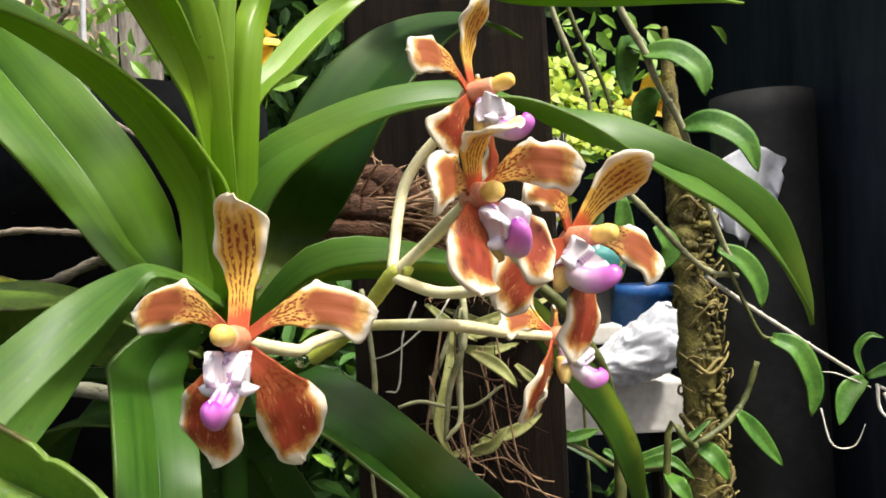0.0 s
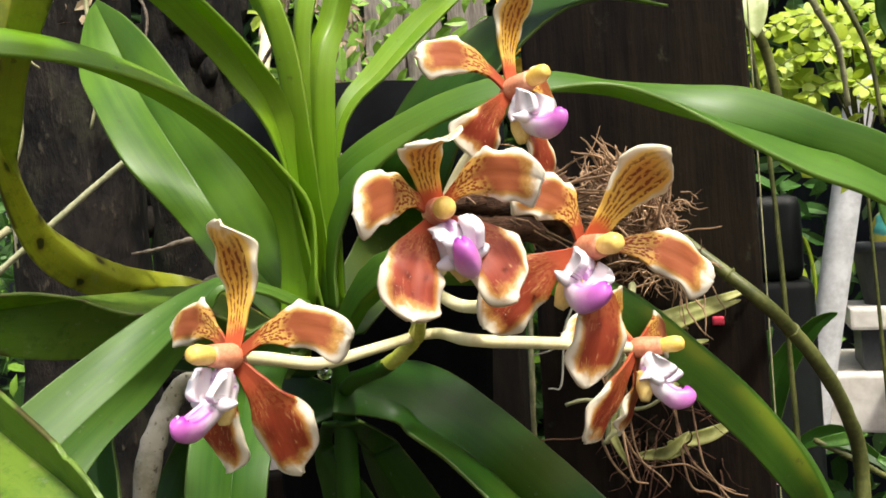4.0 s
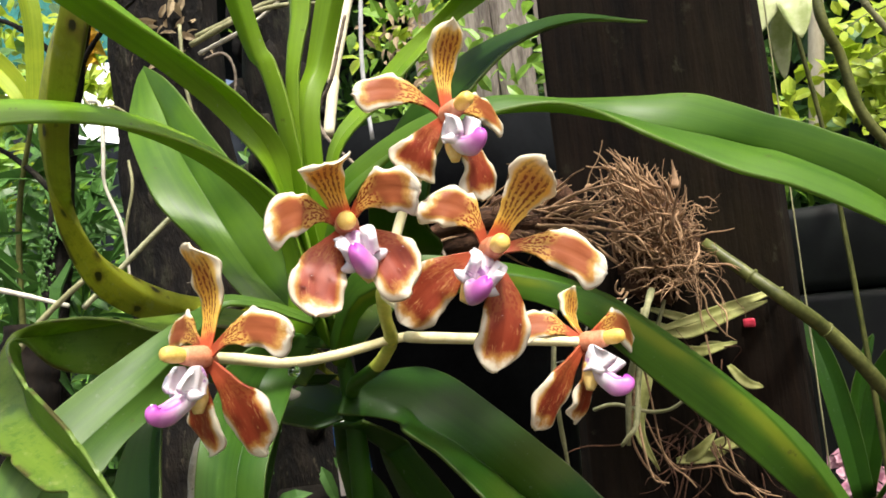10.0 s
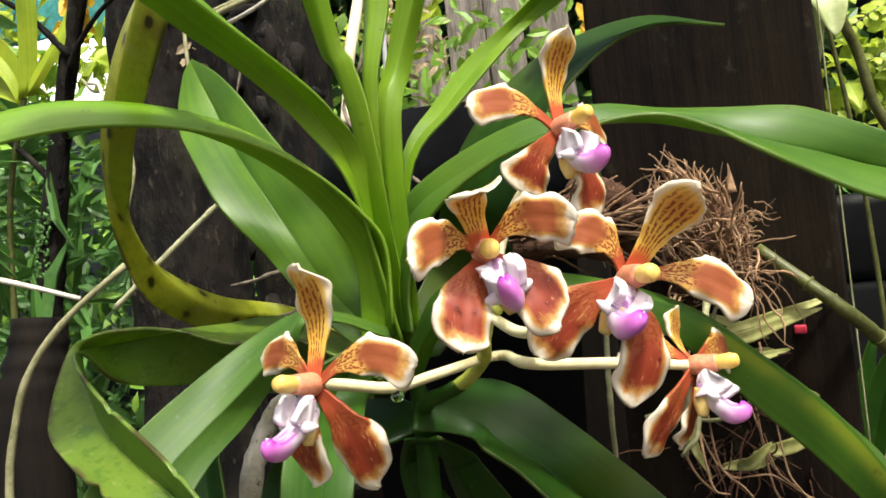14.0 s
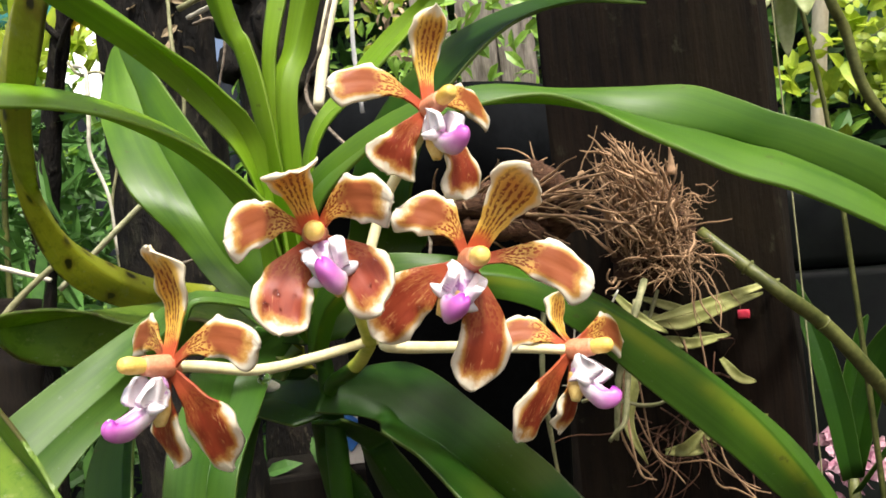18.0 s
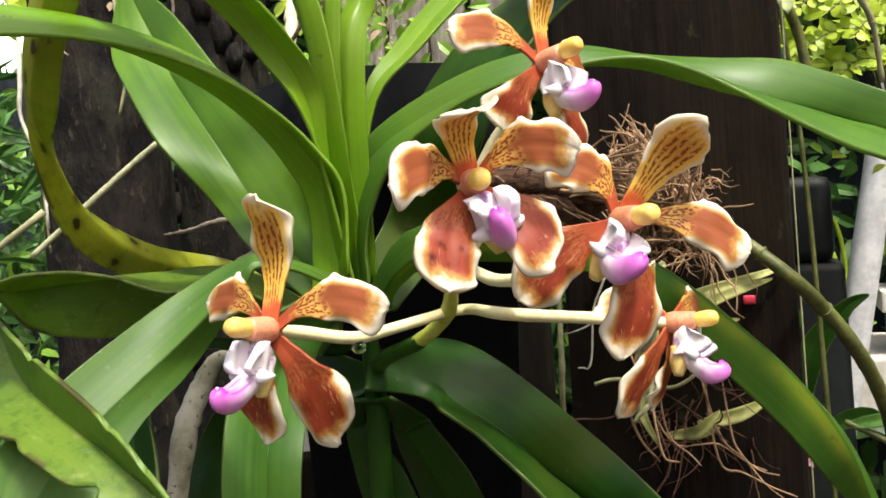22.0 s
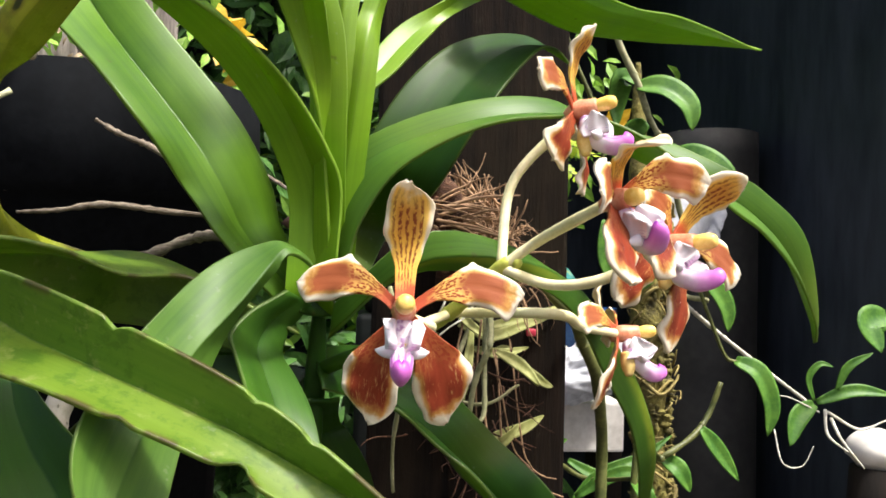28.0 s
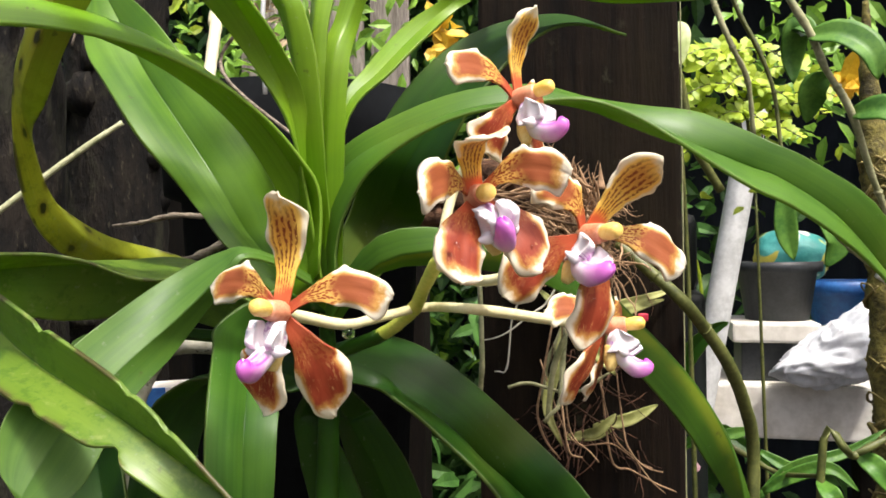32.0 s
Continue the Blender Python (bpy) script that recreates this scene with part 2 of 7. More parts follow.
def dorsal_mat(name):
    """Golden sepal with broken, netted red-brown stripes, a brown wash and a cream rim."""
    k = Mat(name, 0.36, 0.4)
    uv = k.uv()
    u, v = k.xy(uv)
    wob = k.math("MULTIPLY_ADD", k.noise(240.0, None, 4.0), 0.22, -0.11)
    av, uu = k.math("ADD", k.math("ABSOLUTE", v), wob), k.math("ADD", u, wob)
    bend = k.math("MULTIPLY", k.noise(520.0, None, 3.0), 5.2)
    wave = k.math("SINE", k.math("MULTIPLY_ADD", v, 21.0, bend))
    gaps = k.noise(1.0, k.scaled(uv, (24, 7, 1)), 3.0)
    stripes = k.math("MULTIPLY", k.step(wave, -0.15, 0.35), k.step(gaps, 0.40, 0.50))
    stripes = k.math("MULTIPLY", stripes, k.step(av, 0.86, 0.66))
    c = k.mix(k.step(k.noise(120.0), 0.3, 0.7), (0.78, 0.46, 0.060), (0.84, 0.60, 0.14))
    wash = k.math("MULTIPLY", k.step(uu, 0.42, 0.66), k.math("MULTIPLY", k.step(av, 0.72, 0.35), k.step(uu, 0.98, 0.82)))
    c = k.mix(k.math("MULTIPLY", wash, 0.62), c, (0.44, 0.165, 0.030))
    c = k.mix(k.math("MULTIPLY", stripes, 0.92), c, (0.20, 0.036, 0.010))
    c = k.mix(k.step(uu, 0.27, 0.12), c, (0.52, 0.10, 0.032))
    out = k.math("MAXIMUM", k.math("MULTIPLY", av, k.step(uu, 0.2, 0.5)), k.math("MULTIPLY_ADD", uu, 2.0, -1.02))
    c = k.mix(k.math("MULTIPLY", k.step(out, 0.55, 0.82), 0.75), c, (0.82, 0.56, 0.13))
    c = k.mix(k.step(out, 0.74, 0.92), c, (0.78, 0.72, 0.54))
    k.color(c)
    k.bump(k.noise(1.0, k.scaled(uv, (4, 20, 1))), 0.2, 0.0005)
    return k.thin(0.25, c).m


PETAL, SEPAL, DORSAL = petal_mat("petal_rust"), petal_mat("sepal_red_brown", True), dorsal_mat("dorsal_sepal_striped")
k = Mat("petal_back_cream", 0.5, 0.3)
PETAL_BACK = k.color(k.mix(k.step(k.noise(1.0, k.scaled(k.uv(), (3, 9, 1)), 3.0), 0.35, 0.75), (0.80, 0.68, 0.42), (0.62, 0.36, 0.16))).thin(0.2).m
k = Mat("lip_magenta", 0.36, 0.4)
lu, lv = k.xy(k.uv())
upper = k.step(k.math("SINE", k.math("MULTIPLY", lv, 2 * math.pi)), -0.1, 0.5)
lw = k.math("ADD", k.math("MULTIPLY_ADD", upper, 0.10, lu), k.math("MULTIPLY_ADD", k.noise(300.0, None, 3.0), 0.34, -0.17))
k.color(k.ramp(lw, [(0.0, (0.76, 0.72, 0.73)), (0.34, (0.73, 0.64, 0.71)), (0.50, (0.62, 0.32, 0.56)), (0.68, (0.52, 0.16, 0.46)), (0.90, (0.44, 0.09, 0.40)), (0.97, (0.30, 0.035, 0.32)), (1.0, (0.22, 0.02, 0.26))]))
ridge = k.math("COSINE", k.math("MULTIPLY", k.math("COSINE", k.math("MULTIPLY", lv, 2 * math.pi)), 11.0))
line = k.math("MULTIPLY", k.math("MULTIPLY", k.step(k.math("MULTIPLY", ridge, -1.0), 0.2, 0.9), upper), k.math("MULTIPLY", k.step(lu, 0.2, 0.36), k.step(lu, 0.92, 0.66)))
k.color(k.mix(k.math("MULTIPLY", line, k.math("MULTIPLY", k.step(k.noise(260.0), 0.32, 0.5), 0.8)), k.c, (0.22, 0.015, 0.26)))
k.bump(k.noise(500.0), 0.15, 0.0004)
k.b.inputs["Subsurface Weight"].default_value = 0.15
k.b.inputs["Subsurface Radius"].default_value = (0.003, 0.0015, 0.003)
LIP = k.m
k = Mat("lip_white", 0.38, 0.4)
lu, lv = k.xy(k.uv())
tint = k.step(k.math("MULTIPLY_ADD", lu, -0.6, k.noise(260.0, None, 3.0)), 0.42, 0.62)
c = k.mix(tint, (0.72, 0.68, 0.70), (0.64, 0.50, 0.62))
fleck = k.math("MULTIPLY", k.step(k.math("SINE", k.math("MULTIPLY_ADD", lu, 58.0, k.math("MULTIPLY", k.noise(300.0), 4.0))), 0.72, 0.95), k.math("MULTIPLY", k.step(lu, 0.42, 0.20), k.step(k.noise(420.0), 0.48, 0.58)))
k.color(k.mix(k.math("MULTIPLY", fleck, 0.75), c, (0.24, 0.03, 0.28)))
k.bump(k.noise(400.0), 0.12, 0.0004)
k.b.inputs["Subsurface Weight"].default_value = 0.2
k.b.inputs["Subsurface Radius"].default_value = (0.003, 0.002, 0.002)
LIP_WHITE = k.m


def plain(name, a, b, scale, rough=0.6, bump=0.3, dist=0.001, spec=0.4, detail=5.0, stretch=None, thin=0.0, metal=0.0, vary=0.0):
    """Two tones mixed by noise, with relief of the same grain."""
    k = Mat(name, rough, spec, metal)
    co = k.n("TexCoord").outputs["Object"]
    if stretch:
        co = k.scaled(co, stretch)
    f1, f2 = k.noise(scale, co, detail, 0.6), k.noise(scale * 5.3, co, 3.0)
    f = k.math("MULTIPLY_ADD", f2, 0.35, k.math("MULTIPLY", f1, 0.65))
    c = k.mix(k.step(f, 0.32, 0.68), a, b)
    if vary:
        r = k.n("NewGeometry").outputs["Random Per Island"]
        c = k.mix(k.math("MULTIPLY", r, vary), c, tuple(min(1.0, x * 2.1 + 0.01) for x in b))
    k.color(c)
    k.put(k.b.inputs["Roughness"], k.math("MULTIPLY_ADD", f1, 0.25, rough - 0.12))
    k.bump(f, bump, dist)
    return (k.thin(thin) if thin else k).m


CAP = plain("anther_cap_yellow", (0.70, 0.44, 0.07), (0.80, 0.58, 0.16), 300, 0.4, 0.15, 0.0004)
COLUMN = plain("column_coral", (0.52, 0.15, 0.07), (0.68, 0.34, 0.19), 250, 0.4, 0.15, 0.0004)
SPUR = plain("spur_yellow", (0.66, 0.44, 0.10), (0.76, 0.60, 0.25), 250, 0.45, 0.15, 0.0004)
STALK = plain("flower_stalk_cream", (0.66, 0.60, 0.30), (0.78, 0.74, 0.46), 140, 0.42, 0.15, 0.0005)
STALK_GREEN = plain("flower_stalk_green", (0.34, 0.40, 0.05), (0.52, 0.52, 0.10), 140, 0.42, 0.2, 0.0005)
WOOD = plain("near_black_wood", (0.0025, 0.0022, 0.0016), (0.011, 0.0078, 0.005), 14, 0.85, 0.6, 0.002, 0.15, 6.0, (6, 6, 0.7))
k = Mat("weathered_dark_plank", 0.85, 0.1)
co = k.n("TexCoord").outputs["Object"]
grain = k.noise(14.0, k.scaled(co, (9, 9, 0.6)), 6.0, 0.65)
stain = k.noise(11.0, k.scaled(co, (1, 1, 0.5)), 5.0, 0.6)
lichen = k.noise(70.0, k.scaled(co, (1, 1, 0.7)), 5.0, 0.7)
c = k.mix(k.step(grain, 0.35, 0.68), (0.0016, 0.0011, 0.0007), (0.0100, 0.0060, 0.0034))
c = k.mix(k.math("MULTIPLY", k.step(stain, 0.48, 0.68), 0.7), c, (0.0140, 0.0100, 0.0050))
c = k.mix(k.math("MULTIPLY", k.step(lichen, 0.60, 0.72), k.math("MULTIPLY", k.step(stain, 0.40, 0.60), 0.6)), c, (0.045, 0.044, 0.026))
k.color(c)
k.bump(k.math("ADD", grain, k.math("MULTIPLY", lichen, 0.5)), 0.7, 0.002)
PLANK = k.m
FIBRE = plain("dry_husk_fibre", (0.048, 0.027, 0.015), (0.34, 0.215, 0.120), 90, 0.8, 0.4, 0.001, 0.2, 4.0, None, 0, 0, 0.35)
k = Mat("mottled_bark", 0.85, 0.2)
co = k.scaled(k.n("TexCoord").outputs["Object"], (1.6, 1.6, 0.7))
rough, fine = k.noise(22.0, co, 6.0, 0.65), k.noise(90.0, co, 4.0)
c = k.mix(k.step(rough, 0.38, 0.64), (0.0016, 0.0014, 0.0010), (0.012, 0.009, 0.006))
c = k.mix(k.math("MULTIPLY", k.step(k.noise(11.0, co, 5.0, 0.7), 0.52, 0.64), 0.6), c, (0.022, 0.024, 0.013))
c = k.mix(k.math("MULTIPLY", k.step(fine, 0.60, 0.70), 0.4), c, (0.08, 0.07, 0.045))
k.color(c)
k.bump(k.math("ADD", rough, k.math("MULTIPLY", fine, 0.4)), 1.0, 0.008)
BARK = k.m
DRY_TAN = plain("withered_tan_leaf", (0.14, 0.10, 0.055), (0.38, 0.30, 0.18), 40, 0.7, 0.4, 0.002, 0.3, 4.0, None, 0.2, 0, 0.3)
FIBRE_DARK = plain("old_husk", (0.016, 0.007, 0.004), (0.115, 0.058, 0.032), 50, 0.85, 0.8, 0.003, 0.2, 5.0, (1, 5, 5))
ROOT = plain("aerial_root_grey_green", (0.16, 0.17, 0.07), (0.34, 0.33, 0.18), 80, 0.65, 0.4, 0.001)
ROOT_WHITE = plain("aerial_root_pale", (0.42, 0.40, 0.30), (0.68, 0.66, 0.56), 90, 0.6, 0.3, 0.001)
k = Mat("pale_root_skin", 0.7, 0.25)
blotch, speck = k.noise(60.0, None, 5.0, 0.65), k.noise(330.0, None, 3.0, 0.6)
c = k.mix(k.step(blotch, 0.35, 0.65), (0.26, 0.25, 0.17), (0.52, 0.50, 0.40))
k.color(k.mix(k.math("MULTIPLY", k.step(speck, 0.60, 0.68), 0.8), c, (0.06, 0.055, 0.03)))
k.bump(k.math("ADD", blotch, speck), 0.5, 0.0008)
ROOT_GREY = k.m
ROOT_PALE = plain("pale_green_stick", (0.22, 0.24, 0.12), (0.46, 0.46, 0.28), 80, 0.6, 0.3, 0.001)
CANE = plain("olive_cane", (0.045, 0.055, 0.012), (0.13, 0.14, 0.035), 60, 0.5, 0.3, 0.001)
TWIG = plain("dead_twig", (0.06, 0.045, 0.030), (0.30, 0.25, 0.19), 70, 0.8, 0.6, 0.002, 0.2, 5.0, (1, 4, 4))
DRY_LEAF = plain("dry_pale_leaf", (0.24, 0.26, 0.07), (0.46, 0.46, 0.18), 60, 0.6, 0.3, 0.001, 0.3, 4.0, None, 0.2)
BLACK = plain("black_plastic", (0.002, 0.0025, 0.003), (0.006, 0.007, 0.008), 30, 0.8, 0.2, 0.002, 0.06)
POT_GREY = plain("dark_grey_pot", (0.022, 0.026, 0.028), (0.05, 0.055, 0.058), 30, 0.5, 0.2, 0.002)
WALL_DARK = plain("dark_blue_grey_wall", (0.007, 0.011, 0.017), (0.036, 0.044, 0.056), 5, 0.6, 0.4, 0.004, 0.3, 5.0, (1, 1, 0.25))
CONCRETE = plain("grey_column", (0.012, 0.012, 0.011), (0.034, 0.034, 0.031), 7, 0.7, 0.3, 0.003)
# Pale bamboo, its sunlit brightness put into the colour.
BAMBOO = plain("bamboo_painted_sun", (0.60, 0.55, 0.34), (0.80, 0.76, 0.56), 30, 0.5, 0.2, 0.001, 0.4, 4.0, (1, 1, 0.3))
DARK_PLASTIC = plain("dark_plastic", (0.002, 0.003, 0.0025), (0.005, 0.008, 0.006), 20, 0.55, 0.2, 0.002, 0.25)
PALE_PLANK = plain("weathered_pale_plank", (0.12, 0.10, 0.085), (0.40, 0.35, 0.31), 9, 0.8, 0.5, 0.003, 0.2, 5.0, (4, 4, 0.6))
# Emissive white for the slab that stands in for bright sky.
k = Mat("white_sky_glow", 1.0, 0.0)
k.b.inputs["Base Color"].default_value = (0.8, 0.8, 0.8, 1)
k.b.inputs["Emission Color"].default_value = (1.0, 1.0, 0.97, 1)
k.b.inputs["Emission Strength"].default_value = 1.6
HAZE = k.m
TEAL_NET = plain("teal_shade_cloth", (0.02, 0.16, 0.15), (0.06, 0.30, 0.26), 40, 0.7, 0.4, 0.002)
BENCH = plain("pale_bench_board", (0.52, 0.49, 0.42), (0.76, 0.73, 0.66), 12, 0.6, 0.3, 0.002)
PIPE = plain("white_painted_pipe", (0.42, 0.43, 0.42), (0.66, 0.67, 0.66), 20, 0.45, 0.2, 0.001)
BAG = plain("white_plastic_bag", (0.56, 0.58, 0.61), (0.78, 0.79, 0.82), 20, 0.30, 0.25, 0.003, 0.5, 4.0, None, 0.2)
k = Mat("teal_printed_film", 0.4, 0.4)
f = k.noise(9.0, None, 2.0, 0.5, 1.2)
c = k.mix(k.step(k.noise(30.0, None, 4.0), 0.3, 0.7), (0.05, 0.30, 0.27), (0.12, 0.46, 0.42))
c = k.mix(k.step(f, 0.56, 0.60), c, (0.66, 0.60, 0.10))
c = k.mix(k.step(f, 0.40, 0.36), c, (0.70, 0.72, 0.66))
k.color(c)
k.bump(k.noise(26.0, None, 4.0), 0.6, 0.006)
TEAL = k.m
BLUE = plain("blue_plastic", (0.01, 0.06, 0.22), (0.03, 0.14, 0.40), 25, 0.45, 0.2, 0.001)
PINK = plain("pink_blossom", (0.40, 0.14, 0.22), (0.66, 0.46, 0.50), 80, 0.5, 0.2, 0.001, 0.4, 3.0, None, 0.25)
RED = plain("red_label", (0.50, 0.02, 0.05), (0.62, 0.05, 0.09), 60, 0.5, 0.1, 0.001)
MOSS = plain("mossy_bark", (0.028, 0.022, 0.007), (0.22, 0.19, 0.042), 45, 0.85, 1.0, 0.006)
MOSS_GOLD = plain("golden_root_curl", (0.045, 0.034, 0.010), (0.20, 0.16, 0.05), 60, 0.7, 0.4, 0.001, 0.3, 4.0, None, 0, 0, 0.4)
GROUND = plain("damp_soil", (0.020, 0.016, 0.010), (0.065, 0.052, 0.032), 9, 0.9, 0.8, 0.01)
VINE_LEAF = plain("vine_leaf", (0.04, 0.13, 0.014), (0.11, 0.25, 0.030), 60, 0.48, 0.3, 0.001, 0.35, 3.0, None, 0.25)
FERN = plain("lime_fern", (0.20, 0.33, 0.014), (0.40, 0.50, 0.04), 40, 0.45, 0.2, 0.001, 0.4, 3.0, None, 0.35, 0, 0.25)
# One kind of leaf in two greens, shade and sunlight put into the colour.
BUSH = plain("foliage_painted_shade", (0.022, 0.075, 0.014), (0.07, 0.17, 0.03), 20, 0.45, 0.2, 0.002, 0.5, 3.0, None, 0.25, 0, 0.5)
BUSH_LIGHT = plain("foliage_painted_sun", (0.10, 0.24, 0.02), (0.24, 0.42, 0.05), 20, 0.45, 0.2, 0.002, 0.5, 3.0, None, 0.3, 0, 0.35)
# Leaf green whitened so that the colour itself carries the sunlight.
PALE_LEAF = plain("pale_leaf_painted_sun", (0.42, 0.52, 0.18), (0.70, 0.74, 0.44), 40, 0.45, 0.2, 0.001, 0.4, 3.0, None, 0.35)
YELLOW = plain("yellow_leaf", (0.60, 0.36, 0.015), (0.78, 0.55, 0.05), 40, 0.5, 0.2, 0.001, 0.4, 3.0, None, 0.3)


# ---- building helpers ----
def part(name, bm, material, parent=None, label="", smooth=True):
    """Links a bmesh as one mesh object, under a thing or a part."""
    me = bpy.data.meshes.new(name)
    bm.normal_update()
    bm.to_mesh(me)
    bm.free()
    for m in material if isinstance(material, (list, tuple)) else (material,):
        me.materials.append(m)
    if smooth:
        me.polygons.foreach_set("use_smooth", [True] * len(me.polygons))
    ob = new(name, me)
    if parent is not None:
        ob.parent = parent
        ob.matrix_parent_inverse = parent.matrix_world.inverted()
    if label:
        ob["label"] = label
    return ob


def thing(name, at, label, category, group="", kind=""):
    ob = new(name)
    ob.empty_display_size = 0.02
    ob.location = at
    bpy.context.view_layer.update()
    return tagged(ob, label, category, group, kind)


def spline(pts, m):
    """m points along a smooth curve through rows of numbers."""
    c = np.array(pts, float)
    e = np.vstack([2 * c[0] - c[1], c, 2 * c[-1] - c[-2]])
    u = np.linspace(0, len(c) - 1 - 1e-9, m)
    i = u.astype(int)
    f = (u - i)[:, None]
    a, b, d, g = e[i], e[i + 1], e[i + 2], e[i + 3]
    return 0.5 * (2 * b + (d - a) * f + (2 * a - 5 * b + 4 * d - g) * f * f + (3 * b - a - 3 * d + g) * f ** 3)


def unit(a):
    return a / (np.linalg.norm(a) + 1e-12)


def sheet(bm, grid, normals, thick, uvs, mats=(0, 0)):
    """A thin closed sheet from a grid of points: front, back and rim."""
    uv = bm.loops.layers.uv.verify()
    rows, cols = len(grid), len(grid[0])
    front = [[bm.verts.new(grid[i][j] + normals[i][j] * thick / 2) for j in range(cols)] for i in range(rows)]
    back = [[bm.verts.new(grid[i][j] - normals[i][j] * thick / 2) for j in range(cols)] for i in range(rows)]

    def face(vs, ids, mat):
        try:
            f = bm.faces.new(vs)
        except ValueError:
            return
        f.material_index = mat
        for loop, (i, j) in zip(f.loops, ids):
            loop[uv].uv = uvs[i][j]

    for i in range(rows - 1):
        for j in range(cols - 1):
            q = [(i, j), (i, j + 1), (i + 1, j + 1), (i + 1, j)]
            face([front[a][b] for a, b in q], q, mats[0])
            q = q[::-1]
            face([back[a][b] for a, b in q], q, mats[1])
    for i in range(rows - 1):
        for j in (0, cols - 1):
            q = [(i, j), (i + 1, j)] if j == 0 else [(i + 1, j), (i, j)]
            face([front[q[0][0]][j], front[q[1][0]][j], back[q[1][0]][j], back[q[0][0]][j]], [q[0], q[1], q[1], q[0]], mats[0])
    for j in range(cols - 1):
        for i in (0, rows - 1):
            q = [(i, j + 1), (i, j)] if i == 0 else [(i, j), (i, j + 1)]
            face([front[i][q[0][1]], front[i][q[1][1]], back[i][q[1][1]], back[i][q[0][1]]], [q[0], q[1], q[1], q[0]], mats[0])


def tube(bm, pts, radii, sides=8, m=16, wob=0.0, seed=0):
    """A round tube along a smooth curve, closed at both ends; uv runs along it."""
    uv = bm.loops.layers.uv.verify()
    p = spline(pts, m)
    r = np.interp(np.linspace(0, 1, m), np.linspace(0, 1, len(radii)), radii)
    rng = np.random.RandomState(seed)
    tan = np.gradient(p, axis=0)
    ref = np.array((0.31, 0.17, 0.93)) if abs(unit(tan[0])[2]) < 0.8 else np.array((0.95, 0.2, 0.1))
    rings = []
    for i in range(m):
        t = unit(tan[i])
        a = unit(np.cross(t, ref))
        b = np.cross(t, a)
        rr = r[i] * (1 + wob * (rng.rand() - 0.5) * 2)
        rings.append([bm.verts.new(p[i] + rr * (math.cos(2 * math.pi * s / sides) * a + math.sin(2 * math.pi * s / sides) * b)) for s in range(sides)])
    for i in range(m - 1):
        for s in range(sides):
            f = bm.faces.new((rings[i][s], rings[i][(s + 1) % sides], rings[i + 1][(s + 1) % sides], rings[i + 1][s]))
            for loop, w in zip(f.loops, (i, i, i + 1, i + 1)):
                loop[uv].uv = (w / (m - 1), s / sides)
    for ring, w in ((rings[0][::-1], 0), (rings[-1], 1)):
        f = bm.faces.new(ring)
        for loop in f.loops:
            loop[uv].uv = (w, 0)


def blob(bm, at, size, axes=None, rings=8, sides=12, bumpy=0.0, seed=0):
    """A rounded lump: an ellipsoid with its own axes and a little unevenness."""
    axes = np.eye(3) if axes is None else np.array(axes)
    rng = np.random.RandomState(seed)
    uv = bm.loops.layers.uv.verify()
    top = bm.verts.new(np.array(at) + axes[2] * size[2])
    bot = bm.verts.new(np.array(at) - axes[2] * size[2])
    rows = []
    for i in range(1, rings):
        a = math.pi * i / rings
        rows.append([bm.verts.new(np.array(at) + (1 + bumpy * (rng.rand() - 0.5)) * (axes[0] * size[0] * math.sin(a) * math.cos(2 * math.pi * s / sides) + axes[1] * size[1] * math.sin(a) * math.sin(2 * math.pi * s / sides) + axes[2] * size[2] * math.cos(a))) for s in range(sides)])
    for s in range(sides):
        n = (s + 1) % sides
        bm.faces.new((top, rows[0][s], rows[0][n]))
        bm.faces.new((bot, rows[-1][n], rows[-1][s]))
        for i in range(len(rows) - 1):
            bm.faces.new((rows[i][s], rows[i + 1][s], rows[i + 1][n], rows[i][n]))


def board(bm, lo, hi, bevel=0.004):
    """A box with broken edges."""
    made = bmesh.ops.create_cube(bm, size=1)["verts"]
    lo, hi = Vector(lo), Vector(hi)
    for v in made:
        v.co = Vector([(lo[i] + hi[i]) / 2 + v.co[i] * (hi[i] - lo[i]) for i in range(3)])
    if bevel:
        edges = list({e for v in made for e in v.link_edges})
        bmesh.ops.bevel(bm, geom=edges, offset=bevel, segments=2, affect="EDGES", profile=0.6)


